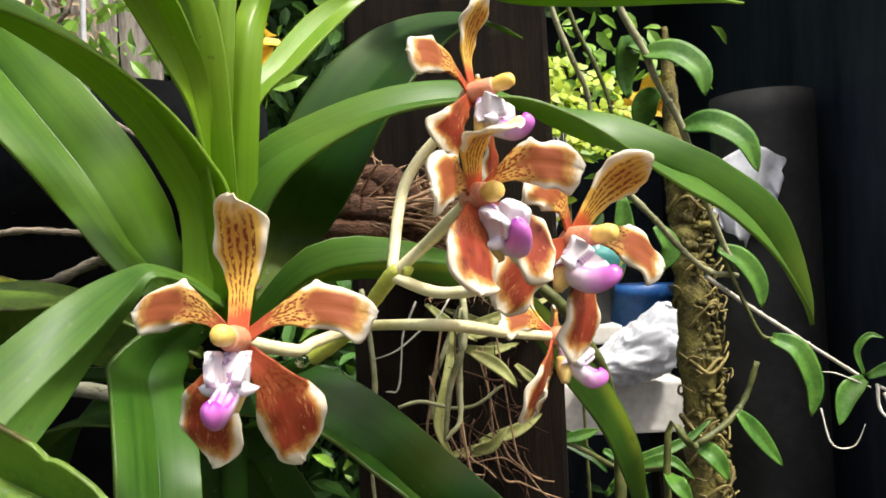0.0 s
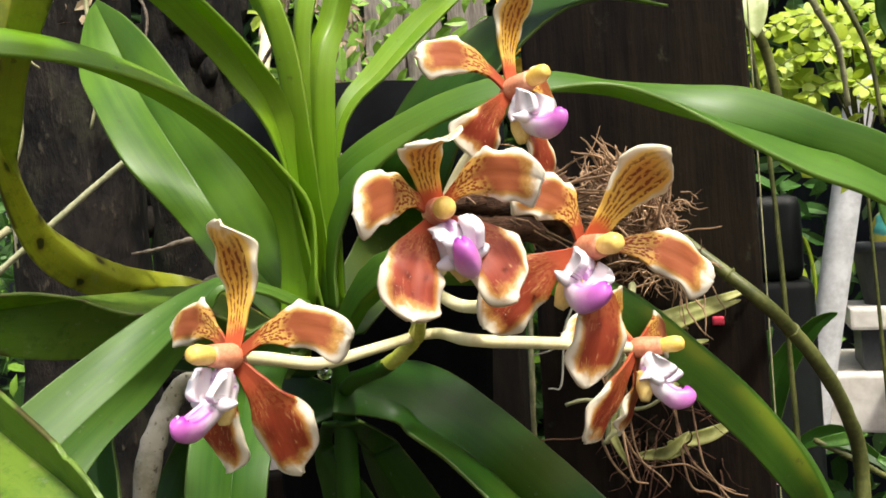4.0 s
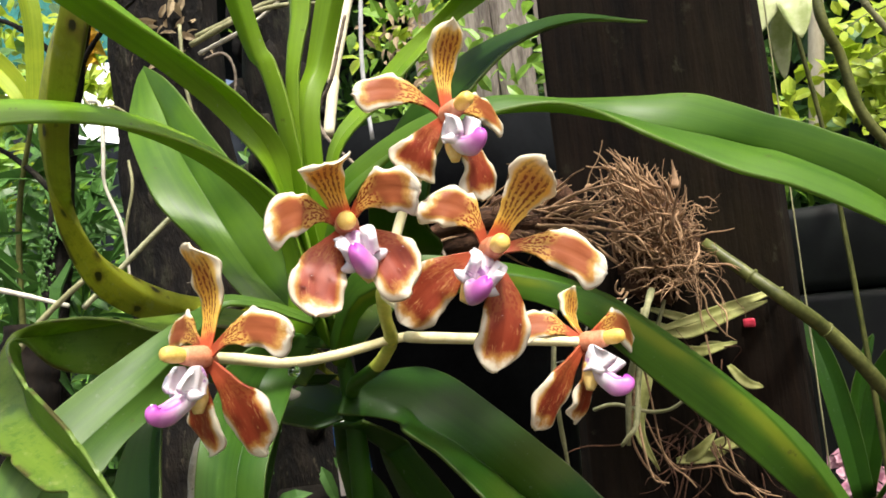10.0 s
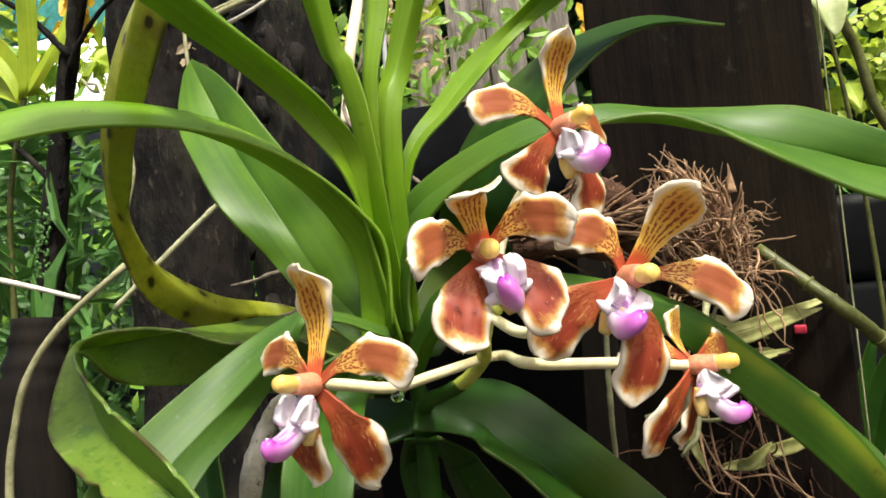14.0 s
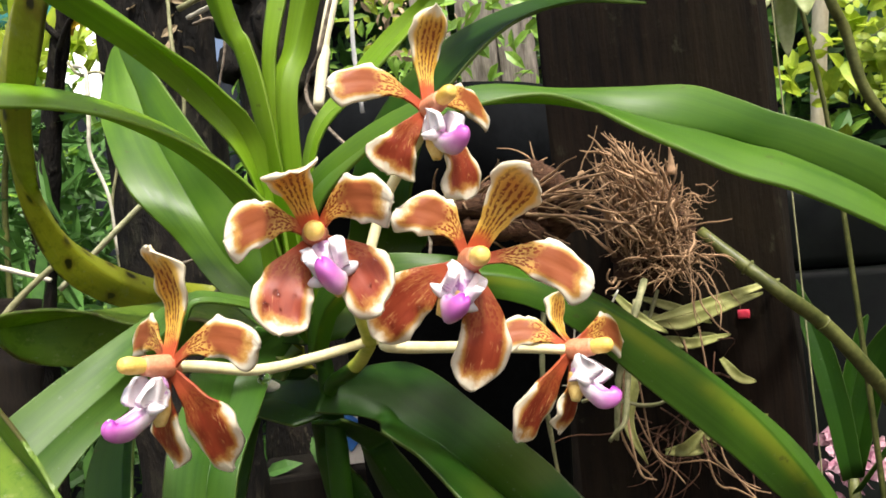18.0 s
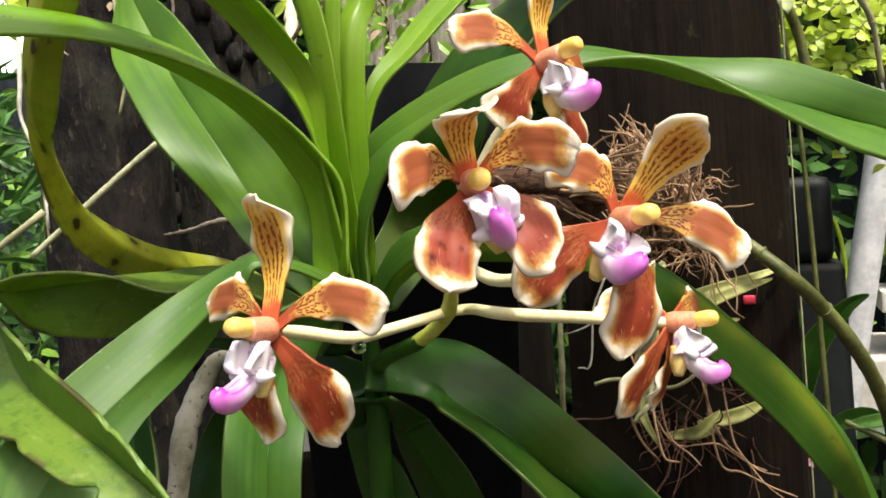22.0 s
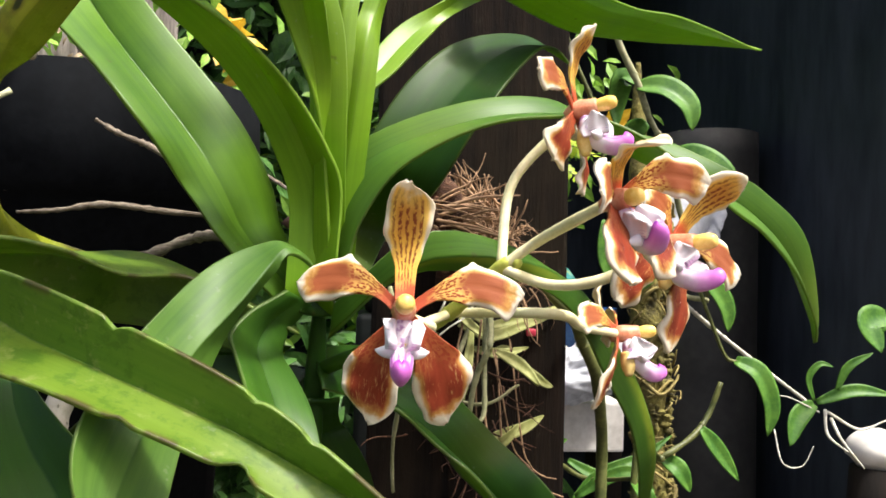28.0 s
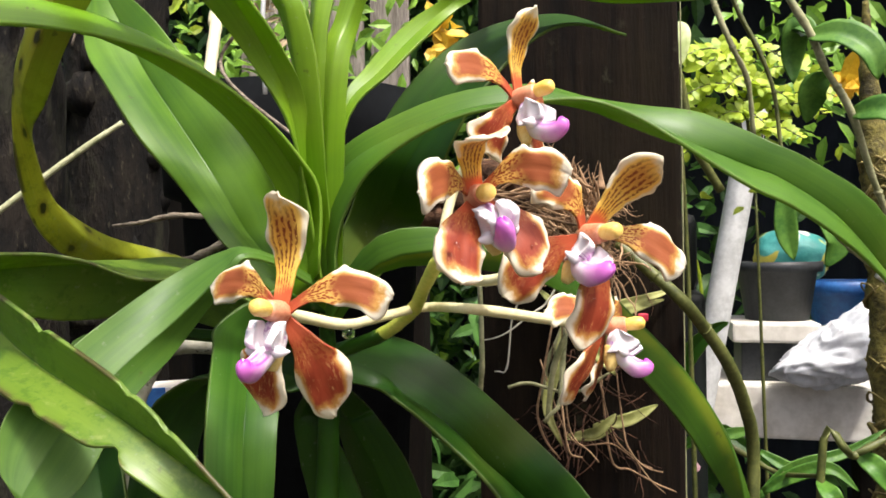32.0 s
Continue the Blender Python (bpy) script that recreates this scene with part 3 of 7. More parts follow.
# ---- strap leaves of the orchid ----
def strap_leaf(rows, material, parent, fold=0.30, grow=0.0, droop=0.3, tip=0.22, thick=0.0011, bites=(), label="", flip=False, m=44, base=None, skip=0, calm=False, foot=0.0085):
    """A folded strap leaf. rows: a point of its spine and half its width as a vector. grow: how far it goes on past the last row, bending down."""
    rows = [np.array(r) for r in rows][skip:]
    if calm:  # an even sweep from the sheath through the rows
        h = np.array(rows)[:, 3:]
        for i in range(len(h) - 2, -1, -1):
            h[i] *= 1 if h[i] @ h[i + 1] > 0 else -1
        k = np.linspace(0.25, 1, len(rows))
        h = np.array([np.polyval(np.polyfit(k, col, 1), np.r_[0.0, k]) for col in h.T]).T
        h[0] *= foot / np.linalg.norm(h[0])
        floor = np.interp(np.arange(len(h)), (0, 1, 2, 3, 5), foot * np.array((1, 0.90, 0.84, 0.78, 0.6) if foot > 0.01 else (1, 0.80, 0.66, 0.58, 0.52)))
        h *= np.maximum(1.0, floor / np.linalg.norm(h, axis=1))[:, None]
        p = np.vstack([base, np.array(rows)[:, :3]])
        k = np.r_[0.0, k]
        p = np.array([np.polyval(np.polyfit(k, col, 3, w=np.r_[4, np.ones(len(rows))]), k) for col in p.T]).T
        rows, base = list(np.hstack([p, h])), None
    if base is not None:
        h0, d0 = rows[0][3:], rows[1][:3] - rows[0][:3]
        rows.insert(0, np.concatenate([np.array(base), h0 * min(1.0, 0.011 / np.linalg.norm(h0))]))
    if grow:
        d = unit(rows[-1][:3] - rows[-2][:3])
        last = rows[-1]
        for i in range(3):
            d = unit(d + np.array((0, 0, -droop / 3)))
            last = np.concatenate([last[:3] + d * grow / 3, last[3:] * 0.96])
            rows.append(last)
    p = spline(rows, m)
    c, h = p[:, :3], p[:, 3:]
    length = np.r_[0, np.cumsum(np.linalg.norm(np.diff(c, axis=0), axis=1))]
    tan = np.gradient(c, axis=0)
    across = [-1, -0.96, -0.82, -0.62, -0.4, -0.2, -0.06, 0, 0.06, 0.2, 0.4, 0.62, 0.82, 0.96, 1]
    cols = len(across)
    grid, normals, uvs = [], [], []
    sign = None
    for i in range(m):
        u = length[i] / length[-1]
        n = unit(np.cross(h[i], tan[i]))
        if sign is None:
            sign = (-1 if flip else 1) * (1 if n[2] > 0 else -1)
            prev = n * sign
        n = n if n @ prev > 0 else -n
        prev = n
        w = np.linalg.norm(h[i])
        taper = 1.0 if u < 1 - tip else math.sqrt(max(0.0, 1 - ((u - 1 + tip) / tip) ** 2)) * 0.97 + 0.03
        side, g, nn, q = unit(h[i]), [], [], []
        for j in range(cols):
            v = across[j]
            cut = 1.0
            for bu, bv, br in bites:
                if v * bv > 0:
                    cut -= 0.24 * br * math.exp(-abs((u - bu) / (0.004 + 0.0042 * br)) ** 2)
            x = math.copysign(min(abs(v) * taper, cut), v)
            ripple = 0.05 * w * math.sin(9 * u + 3 * v) * abs(v)
            up = fold * w * (abs(x) ** 1.15 - 0.55)
            g.append(c[i] + h[i] * x + n * (up + ripple))
            slope = fold * math.copysign(1, v) if abs(v) > 0.02 else 0.0
            nn.append(unit(n - side * slope))
            q.append((length[i] * 10, v))
        grid.append(g), normals.append(nn), uvs.append(q)
    bm = bmesh.new()
    sheet(bm, grid, normals, thick, uvs)
    bmesh.ops.recalc_face_normals(bm, faces=bm.faces)
    return part("leaf", bm, material, parent, label)


plant = thing("orchid_plant", (-0.0886, 0.2551, 1.1680), "strap-leaved orchid with an arching spray of rust-brown flowers", "orchid")
S = strap_leaf
S([
    (-0.0712, 0.2365, 1.2155, -0.0080, 0.0040, 0.0006),
    (-0.0757, 0.2310, 1.2360, -0.0084, 0.0034, -0.0006),
    (-0.0825, 0.2190, 1.2478, -0.0099, 0.0034, -0.0015),
    (-0.0921, 0.2052, 1.2585, -0.0076, 0.0040, -0.0020),
    (-0.1041, 0.1922, 1.2663, -0.0039, 0.0028, -0.0026),
    (-0.1157, 0.1729, 1.2699, 0.0047, -0.0037, -0.0053),
    (-0.1294, 0.1513, 1.2702, 0.0148, -0.0095, -0.0091),], LEAF_YOUNG, plant, 0.45, grow=0.09, droop=0.9, base=(-0.072, 0.237, 1.188), skip=0, calm=True, foot=0.0108)
S([
    (-0.0727, 0.2527, 1.2335, -0.0069, 0.0056, 0.0106),
    (-0.0691, 0.2323, 1.2473, -0.0008, 0.0026, 0.0041),
    (-0.0723, 0.2112, 1.2629, 0.0042, 0.0010, 0.0024),
    (-0.0787, 0.1936, 1.2804, 0.0093, -0.0018, 0.0005),
    (-0.0802, 0.1734, 1.2940, 0.0112, -0.0019, -0.0020),
    (-0.0815, 0.1521, 1.3068, 0.0138, -0.0036, -0.0047),
    (-0.0828, 0.1289, 1.3204, 0.0169, -0.0050, -0.0070),], LEAF_YOUNG, plant, 0.5, grow=0.05, droop=0.5, base=(-0.070, 0.244, 1.186), skip=1, calm=True)
S([
    (-0.0656, 0.2347, 1.2467, 0.0099, -0.0083, 0.0010),
    (-0.0691, 0.2328, 1.2625, 0.0047, -0.0029, 0.0007),
    (-0.0722, 0.2301, 1.2796, 0.0065, -0.0031, 0.0003),
    (-0.0741, 0.2262, 1.2950, 0.0063, -0.0013, 0.0001),
    (-0.0735, 0.2186, 1.3121, 0.0016, 0.0036, 0.0014),], LEAF_YOUNG, plant, 0.5, grow=0.07, droop=0.1, base=(-0.068, 0.246, 1.188), skip=1, calm=True, foot=0.0075)
S([
    (-0.0654, 0.2327, 1.2533, 0.0019, -0.0003, 0.0016),
    (-0.0639, 0.2340, 1.2737, 0.0047, -0.0018, -0.0004),
    (-0.0625, 0.2352, 1.2905, 0.0062, -0.0025, 0.0003),
    (-0.0634, 0.2382, 1.3063, 0.0059, -0.0023, 0.0007),
    (-0.0631, 0.2426, 1.3227, 0.0061, -0.0003, -0.0002),], LEAF_YOUNG, plant, 0.5, grow=0.06, droop=0.05, base=(-0.067, 0.246, 1.190), skip=0, calm=True, foot=0.0065)
S([
    (-0.0624, 0.2369, 1.2434, -0.0068, 0.0118, 0.0033),
    (-0.0641, 0.2333, 1.2490, -0.0020, 0.0077, 0.0034),
    (-0.0577, 0.2321, 1.2604, 0.0027, 0.0005, -0.0009),
    (-0.0539, 0.2381, 1.2837, 0.0029, 0.0015, -0.0010),
    (-0.0455, 0.2399, 1.3091, 0.0026, 0.0047, -0.0003),], LEAF_YOUNG, plant, 0.5, grow=0.07, droop=0.1, base=(-0.066, 0.245, 1.186), skip=2, calm=True, foot=0.0065)
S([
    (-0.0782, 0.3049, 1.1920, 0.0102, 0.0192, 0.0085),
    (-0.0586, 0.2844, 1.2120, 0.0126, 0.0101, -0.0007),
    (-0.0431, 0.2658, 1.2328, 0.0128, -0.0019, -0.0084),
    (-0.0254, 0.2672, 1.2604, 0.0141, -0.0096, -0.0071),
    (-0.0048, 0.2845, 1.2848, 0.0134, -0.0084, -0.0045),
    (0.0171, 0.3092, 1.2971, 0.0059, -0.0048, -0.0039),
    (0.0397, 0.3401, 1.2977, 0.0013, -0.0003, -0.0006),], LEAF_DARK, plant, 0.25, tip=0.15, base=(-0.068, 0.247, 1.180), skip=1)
S([
    (-0.1231, 0.2501, 1.1887, -0.0131, 0.0125, -0.0082),
    (-0.1404, 0.2317, 1.1904, -0.0128, 0.0111, -0.0078),
    (-0.1538, 0.2151, 1.1926, -0.0101, 0.0054, -0.0109),
    (-0.1618, 0.1961, 1.1945, -0.0046, -0.0004, -0.0092),
    (-0.1573, 0.1782, 1.1963, 0.0033, -0.0017, -0.0014),
    (-0.1391, 0.1636, 1.1828, 0.0058, 0.0017, 0.0080),
    (-0.1112, 0.1506, 1.1736, 0.0042, 0.0036, 0.0077),
    (-0.0777, 0.1446, 1.1595, 0.0037, 0.0024, 0.0066),
    (-0.0484, 0.1432, 1.1407, 0.0044, -0.0020, 0.0046),], LEAF_WORN, plant, 0.9, flip=True, grow=0.05, droop=0.5, m=260, bites=((0.42, 1, 0.3), (0.615, 1, 0.6), (0.725, 1, 0.45), (0.768, 1, 0.5), (0.655, -1, 0.5), (0.738, -1, 1.5)), label="worn yellow-green leaf with chewed edges", base=(-0.082, 0.250, 1.172), skip=0)
S([
    (-0.1471, 0.3445, 1.1922, 0.0007, -0.0093, 0.0065),
    (-0.1692, 0.3060, 1.1944, -0.0008, -0.0033, 0.0060),
    (-0.1786, 0.2643, 1.2028, 0.0001, 0.0017, 0.0076),
    (-0.1732, 0.2286, 1.2187, -0.0034, 0.0042, 0.0084),
    (-0.1623, 0.2065, 1.2385, -0.0004, 0.0036, 0.0047),
    (-0.1495, 0.1929, 1.2544, 0.0054, 0.0012, -0.0027),
    (-0.1310, 0.1814, 1.2708, 0.0046, 0.0024, -0.0037),
    (-0.1127, 0.1758, 1.2908, 0.0070, 0.0004, -0.0062),
    (-0.0925, 0.1730, 1.3115, 0.0090, -0.0049, -0.0103),], LEAF_YELLOW, plant, 0.55, grow=0.03, droop=0.2, m=60, label="yellowing leaf with black spots", base=(-0.085, 0.262, 1.170), skip=1)
S([
    (-0.0384, 0.2307, 1.2000, -0.0010, 0.0043, -0.0062),
    (-0.0022, 0.2464, 1.1995, 0.0025, 0.0004, -0.0064),
    (0.0249, 0.2682, 1.1878, -0.0005, -0.0068, -0.0049),
    (0.0443, 0.2903, 1.1661, 0.0006, -0.0086, -0.0082),
    (0.0628, 0.3111, 1.1418, -0.0000, -0.0099, -0.0081),
    (0.0778, 0.3331, 1.1147, -0.0030, -0.0063, -0.0074),
    (0.0886, 0.3633, 1.0828, -0.0038, -0.0018, -0.0017),], LEAF_STRIPED, plant, 0.65, grow=0.05, droop=0.5, base=(-0.066, 0.244, 1.176), skip=0)
S([
    (-0.0787, 0.2405, 1.2191, -0.0091, 0.0162, 0.0007),
    (-0.0685, 0.2455, 1.2352, -0.0030, 0.0107, -0.0009),
    (-0.0611, 0.2498, 1.2524, 0.0022, 0.0004, -0.0017),
    (-0.0507, 0.2617, 1.2707, 0.0051, -0.0019, -0.0023),
    (-0.0396, 0.2720, 1.2865, 0.0047, -0.0019, -0.0033),
    (-0.0254, 0.2802, 1.3004, 0.0016, 0.0017, -0.0024),
    (-0.0080, 0.2869, 1.3143, -0.0005, 0.0066, -0.0025),] + [
    (0.0006, 0.2608, 1.3083, -0.0118, 0.0125, 0.0016),
    (0.0223, 0.2812, 1.3079, -0.0116, 0.0125, 0.0002),
    (0.0443, 0.3012, 1.3086, -0.0113, 0.0131, -0.0007),
    (0.0686, 0.3207, 1.3126, -0.0096, 0.0137, -0.0011),
    (0.0939, 0.3371, 1.3146, -0.0077, 0.0126, 0.0003),
    (0.1201, 0.3521, 1.3163, -0.0048, 0.0087, 0.0015),
    (0.1489, 0.3669, 1.3171, -0.0009, 0.0022, 0.0017),], LEAF_YOUNG, plant, 0.30, tip=0.12, m=60, base=(-0.066, 0.243, 1.212), skip=2, label="long arching leaf with a pointed tip")
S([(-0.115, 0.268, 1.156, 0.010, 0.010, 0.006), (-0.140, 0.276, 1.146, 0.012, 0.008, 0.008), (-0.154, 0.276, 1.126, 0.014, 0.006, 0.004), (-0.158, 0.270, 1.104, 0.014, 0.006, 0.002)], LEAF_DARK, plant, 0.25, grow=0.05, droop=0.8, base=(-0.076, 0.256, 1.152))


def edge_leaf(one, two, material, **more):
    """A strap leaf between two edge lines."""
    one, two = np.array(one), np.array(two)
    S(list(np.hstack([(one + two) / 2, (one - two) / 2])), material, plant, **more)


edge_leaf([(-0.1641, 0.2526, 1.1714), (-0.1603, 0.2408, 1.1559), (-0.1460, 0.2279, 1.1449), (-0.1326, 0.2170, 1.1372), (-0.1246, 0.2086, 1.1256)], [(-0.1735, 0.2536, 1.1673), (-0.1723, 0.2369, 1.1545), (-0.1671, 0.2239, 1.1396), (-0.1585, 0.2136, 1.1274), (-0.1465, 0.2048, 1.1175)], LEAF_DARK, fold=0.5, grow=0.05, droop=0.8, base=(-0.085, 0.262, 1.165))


def fold_leaf(one, fold, two, material, base, grow=0.06, droop=0.6, tip=0.2, bulge=0.10, thick=0.0012, m=60, crease=0.0, foot=None, label=""):
    """A keeled strap leaf between two edge lines and the crease between them."""
    lines = []
    for pts in (one, fold, two):
        p = np.array(pts, float)
        d = unit(p[-1] - p[-2])
        more = [p[-1]]
        for i in range(3):
            d = unit(d + np.array((0, 0, -droop / 3)))
            more.append(more[-1] + d * grow / 3)
        lines.append(spline(np.vstack([p, more[1:]]), 120))
    a, f, b = lines
    root = np.array(base, float)
    span = np.linalg.norm(f[0] - root)
    lead = max(4, int(120 * span / (np.linalg.norm(np.diff(f, axis=0), axis=1).sum() + span)))
    half = (a[0] - b[0]) / 2
    half = half * min(1.0, 0.008 / (np.linalg.norm(half) + 1e-9)) if foot is None else np.array(foot)
    ends = [root + half * k for k in (1, 0, -1)]
    full = []
    for e, line in zip(ends, (a, f, b)):
        w = np.linspace(0, 1, lead, endpoint=False)[:, None]
        bend = (line[0] - e) * w + e
        full.append(spline(np.vstack([bend[:: max(1, lead // 3)][:3], line[4::8]]), m))
    a, f, b = full
    length = np.r_[0, np.cumsum(np.linalg.norm(np.diff(f, axis=0), axis=1))]
    tan = np.gradient(f, axis=0)
    across = [-1, -0.97, -0.85, -0.66, -0.45, -0.25, -0.1, -0.03, 0, 0.03, 0.1, 0.25, 0.45, 0.66, 0.85, 0.97, 1]
    grid, normals, uvs, prev = [], [], [], None
    for i in range(m):
        u = length[i] / length[-1]
        taper = 1.0 if u < 1 - tip else math.sqrt(max(0.0, 1 - ((u - 1 + tip) / tip) ** 2)) * 0.97 + 0.03
        n0 = unit(np.cross(a[i] - b[i], tan[i]))
        if prev is None:
            prev = n0 if n0[1] < 0 else -n0
        n0 = n0 if n0 @ prev > 0 else -n0
        prev = n0
        f[i] = f[i] - n0 * crease * np.linalg.norm(a[i] - b[i]) * min(1, u * 5)
        row, nr = [], []
        for v in across:
            e = (a if v < 0 else b)[i] - f[i]
            x = abs(v) * taper
            w = np.linalg.norm(e)
            nn = unit(np.cross(e, tan[i])) if w > 1e-6 else n0
            nn = nn if nn @ n0 > 0 else -nn
            wave = 0.035 * w * math.sin(13 * u + 2 * math.copysign(1, v)) * x * x
            row.append(f[i] + e * x + nn * (bulge * w * 4 * x * (1 - x) + wave))
            nr.append(unit(nn * min(1, x * 6) + n0 * 0.3))
        grid.append(row), normals.append(nr), uvs.append([(length[i] * 10, v) for v in across])
    bm = bmesh.new()
    sheet(bm, grid, normals, thick, uvs)
    bmesh.ops.recalc_face_normals(bm, faces=bm.faces)
    return part("leaf", bm, material, plant, label)


# big leaf that rises to the left, pale on its lower half
fold_leaf([(-0.1000, 0.2330, 1.2020), (-0.1078, 0.2315, 1.2133), (-0.1150, 0.2290, 1.2234), (-0.1195, 0.2230, 1.2325), (-0.1260, 0.2200, 1.2421), (-0.1352, 0.2221, 1.2528), (-0.1477, 0.2285, 1.2648), (-0.1620, 0.2370, 1.2783), (-0.1710, 0.2450, 1.2930)],
          [(-0.0939, 0.2431, 1.2035), (-0.0988, 0.2386, 1.2143), (-0.1040, 0.2358, 1.2252), (-0.1118, 0.2358, 1.2363), (-0.1211, 0.2376, 1.2479), (-0.1313, 0.2404, 1.2602), (-0.1422, 0.2442, 1.2734), (-0.1520, 0.2490, 1.2870), (-0.1610, 0.2520, 1.3000)],
          [(-0.0830, 0.2470, 1.2050), (-0.0862, 0.2484, 1.2200), (-0.0923, 0.2455, 1.2345), (-0.1008, 0.2430, 1.2481), (-0.1122, 0.2441, 1.2620), (-0.1242, 0.2454, 1.2759), (-0.1355, 0.2460, 1.2897), (-0.1480, 0.2500, 1.3010), (-0.1580, 0.2530, 1.3090)], LEAF, (-0.074, 0.247, 1.182), grow=0.02, droop=0.0, tip=0.16, bulge=0.04, m=70)
# long leaf that crosses to the right, turns on edge and hangs down to a point
fold_leaf([(-0.0685, 0.2410, 1.2213), (-0.0656, 0.2439, 1.2345), (-0.0348, 0.2411, 1.2497), (-0.0050, 0.2460, 1.2575), (0.0185, 0.2560, 1.2578), (0.0360, 0.2750, 1.2540), (0.0555, 0.2830, 1.2545), (0.0714, 0.2820, 1.2488), (0.0824, 0.2745, 1.2418), (0.0960, 0.2725, 1.2340), (0.1105, 0.2785, 1.2258), (0.1385, 0.2950, 1.2030), (0.1505, 0.3170, 1.1710)],
          [(-0.0640, 0.2388, 1.2180), (-0.0600, 0.2390, 1.2300), (-0.0337, 0.2345, 1.2448), (-0.0030, 0.2390, 1.2520), (0.0179, 0.2480, 1.2540), (0.0349, 0.2640, 1.2526), (0.0492, 0.2720, 1.2496), (0.0635, 0.2728, 1.2435), (0.0763, 0.2712, 1.2362), (0.0887, 0.2700, 1.2288), (0.1012, 0.2715, 1.2216), (0.1270, 0.2870, 1.2000), (0.1485, 0.3130, 1.1720)],
          [(-0.0590, 0.2370, 1.2100), (-0.0494, 0.2330, 1.2205), (-0.0326, 0.2309, 1.2399), (0.0000, 0.2320, 1.2470), (0.0200, 0.2430, 1.2510), (0.0345, 0.2500, 1.2500), (0.0497, 0.2445, 1.2403), (0.0627, 0.2462, 1.2325), (0.0758, 0.2528, 1.2243), (0.0888, 0.2545, 1.2168), (0.1045, 0.2675, 1.2090), (0.1290, 0.2850, 1.1890), (0.1462, 0.3085, 1.1700)], LEAF_WET, (-0.064, 0.241, 1.190), foot=(-0.0040, 0.002, 0.0), grow=0.006, droop=0.4, tip=0.14, bulge=0.05, m=80, crease=0.16, label="long glossy leaf turned on edge")
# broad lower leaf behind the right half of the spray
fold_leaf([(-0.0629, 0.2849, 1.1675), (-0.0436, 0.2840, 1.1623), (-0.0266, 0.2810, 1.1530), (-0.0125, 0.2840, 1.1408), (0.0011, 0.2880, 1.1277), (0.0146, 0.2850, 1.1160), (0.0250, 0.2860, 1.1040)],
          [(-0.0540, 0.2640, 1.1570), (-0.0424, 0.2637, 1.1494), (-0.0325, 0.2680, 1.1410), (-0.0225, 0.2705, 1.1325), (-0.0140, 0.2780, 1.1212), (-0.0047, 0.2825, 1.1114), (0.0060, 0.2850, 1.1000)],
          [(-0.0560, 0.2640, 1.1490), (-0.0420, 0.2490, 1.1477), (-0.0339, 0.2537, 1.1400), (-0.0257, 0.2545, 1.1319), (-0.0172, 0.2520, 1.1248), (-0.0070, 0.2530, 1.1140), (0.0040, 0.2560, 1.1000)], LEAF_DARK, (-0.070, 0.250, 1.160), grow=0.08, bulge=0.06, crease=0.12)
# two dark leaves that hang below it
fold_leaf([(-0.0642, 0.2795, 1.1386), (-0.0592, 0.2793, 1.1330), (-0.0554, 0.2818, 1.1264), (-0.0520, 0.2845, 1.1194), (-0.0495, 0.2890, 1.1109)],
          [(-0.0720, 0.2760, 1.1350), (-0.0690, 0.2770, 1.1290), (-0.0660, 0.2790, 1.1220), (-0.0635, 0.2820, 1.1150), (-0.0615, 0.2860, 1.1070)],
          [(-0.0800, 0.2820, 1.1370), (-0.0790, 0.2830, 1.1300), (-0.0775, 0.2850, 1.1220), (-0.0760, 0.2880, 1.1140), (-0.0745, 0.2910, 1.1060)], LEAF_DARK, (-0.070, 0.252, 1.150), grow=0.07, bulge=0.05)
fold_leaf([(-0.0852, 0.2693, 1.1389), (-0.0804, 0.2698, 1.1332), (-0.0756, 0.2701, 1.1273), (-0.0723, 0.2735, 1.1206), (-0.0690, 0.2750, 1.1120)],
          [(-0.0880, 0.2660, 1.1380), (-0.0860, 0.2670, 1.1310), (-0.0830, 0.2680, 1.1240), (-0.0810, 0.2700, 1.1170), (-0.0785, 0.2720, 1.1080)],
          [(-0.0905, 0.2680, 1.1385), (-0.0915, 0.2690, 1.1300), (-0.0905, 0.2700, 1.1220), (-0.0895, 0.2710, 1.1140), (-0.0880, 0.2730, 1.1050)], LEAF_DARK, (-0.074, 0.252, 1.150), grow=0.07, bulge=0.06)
# leaf hanging straight down under the lowest flower
fold_leaf([(-0.0940, 0.2140, 1.1780), (-0.0918, 0.2090, 1.1700), (-0.0875, 0.2000, 1.1630), (-0.0840, 0.1930, 1.1560), (-0.0820, 0.1890, 1.1490), (-0.0807, 0.1863, 1.1418), (-0.0797, 0.1845, 1.1320)],
          [(-0.0875, 0.2290, 1.1740), (-0.0830, 0.2190, 1.1650), (-0.0785, 0.2090, 1.1570), (-0.0755, 0.2020, 1.1500), (-0.0738, 0.1975, 1.1430), (-0.0728, 0.1950, 1.1350), (-0.0722, 0.1935, 1.1250)],
          [(-0.0830, 0.2400, 1.1700), (-0.0755, 0.2255, 1.1615), (-0.0700, 0.2140, 1.1545), (-0.0665, 0.2054, 1.1469), (-0.0650, 0.2012, 1.1399), (-0.0644, 0.1990, 1.1320), (-0.0645, 0.1975, 1.1220)], LEAF_MID, (-0.076, 0.238, 1.186), grow=0.06, droop=0.5, bulge=0.05, crease=0.10)
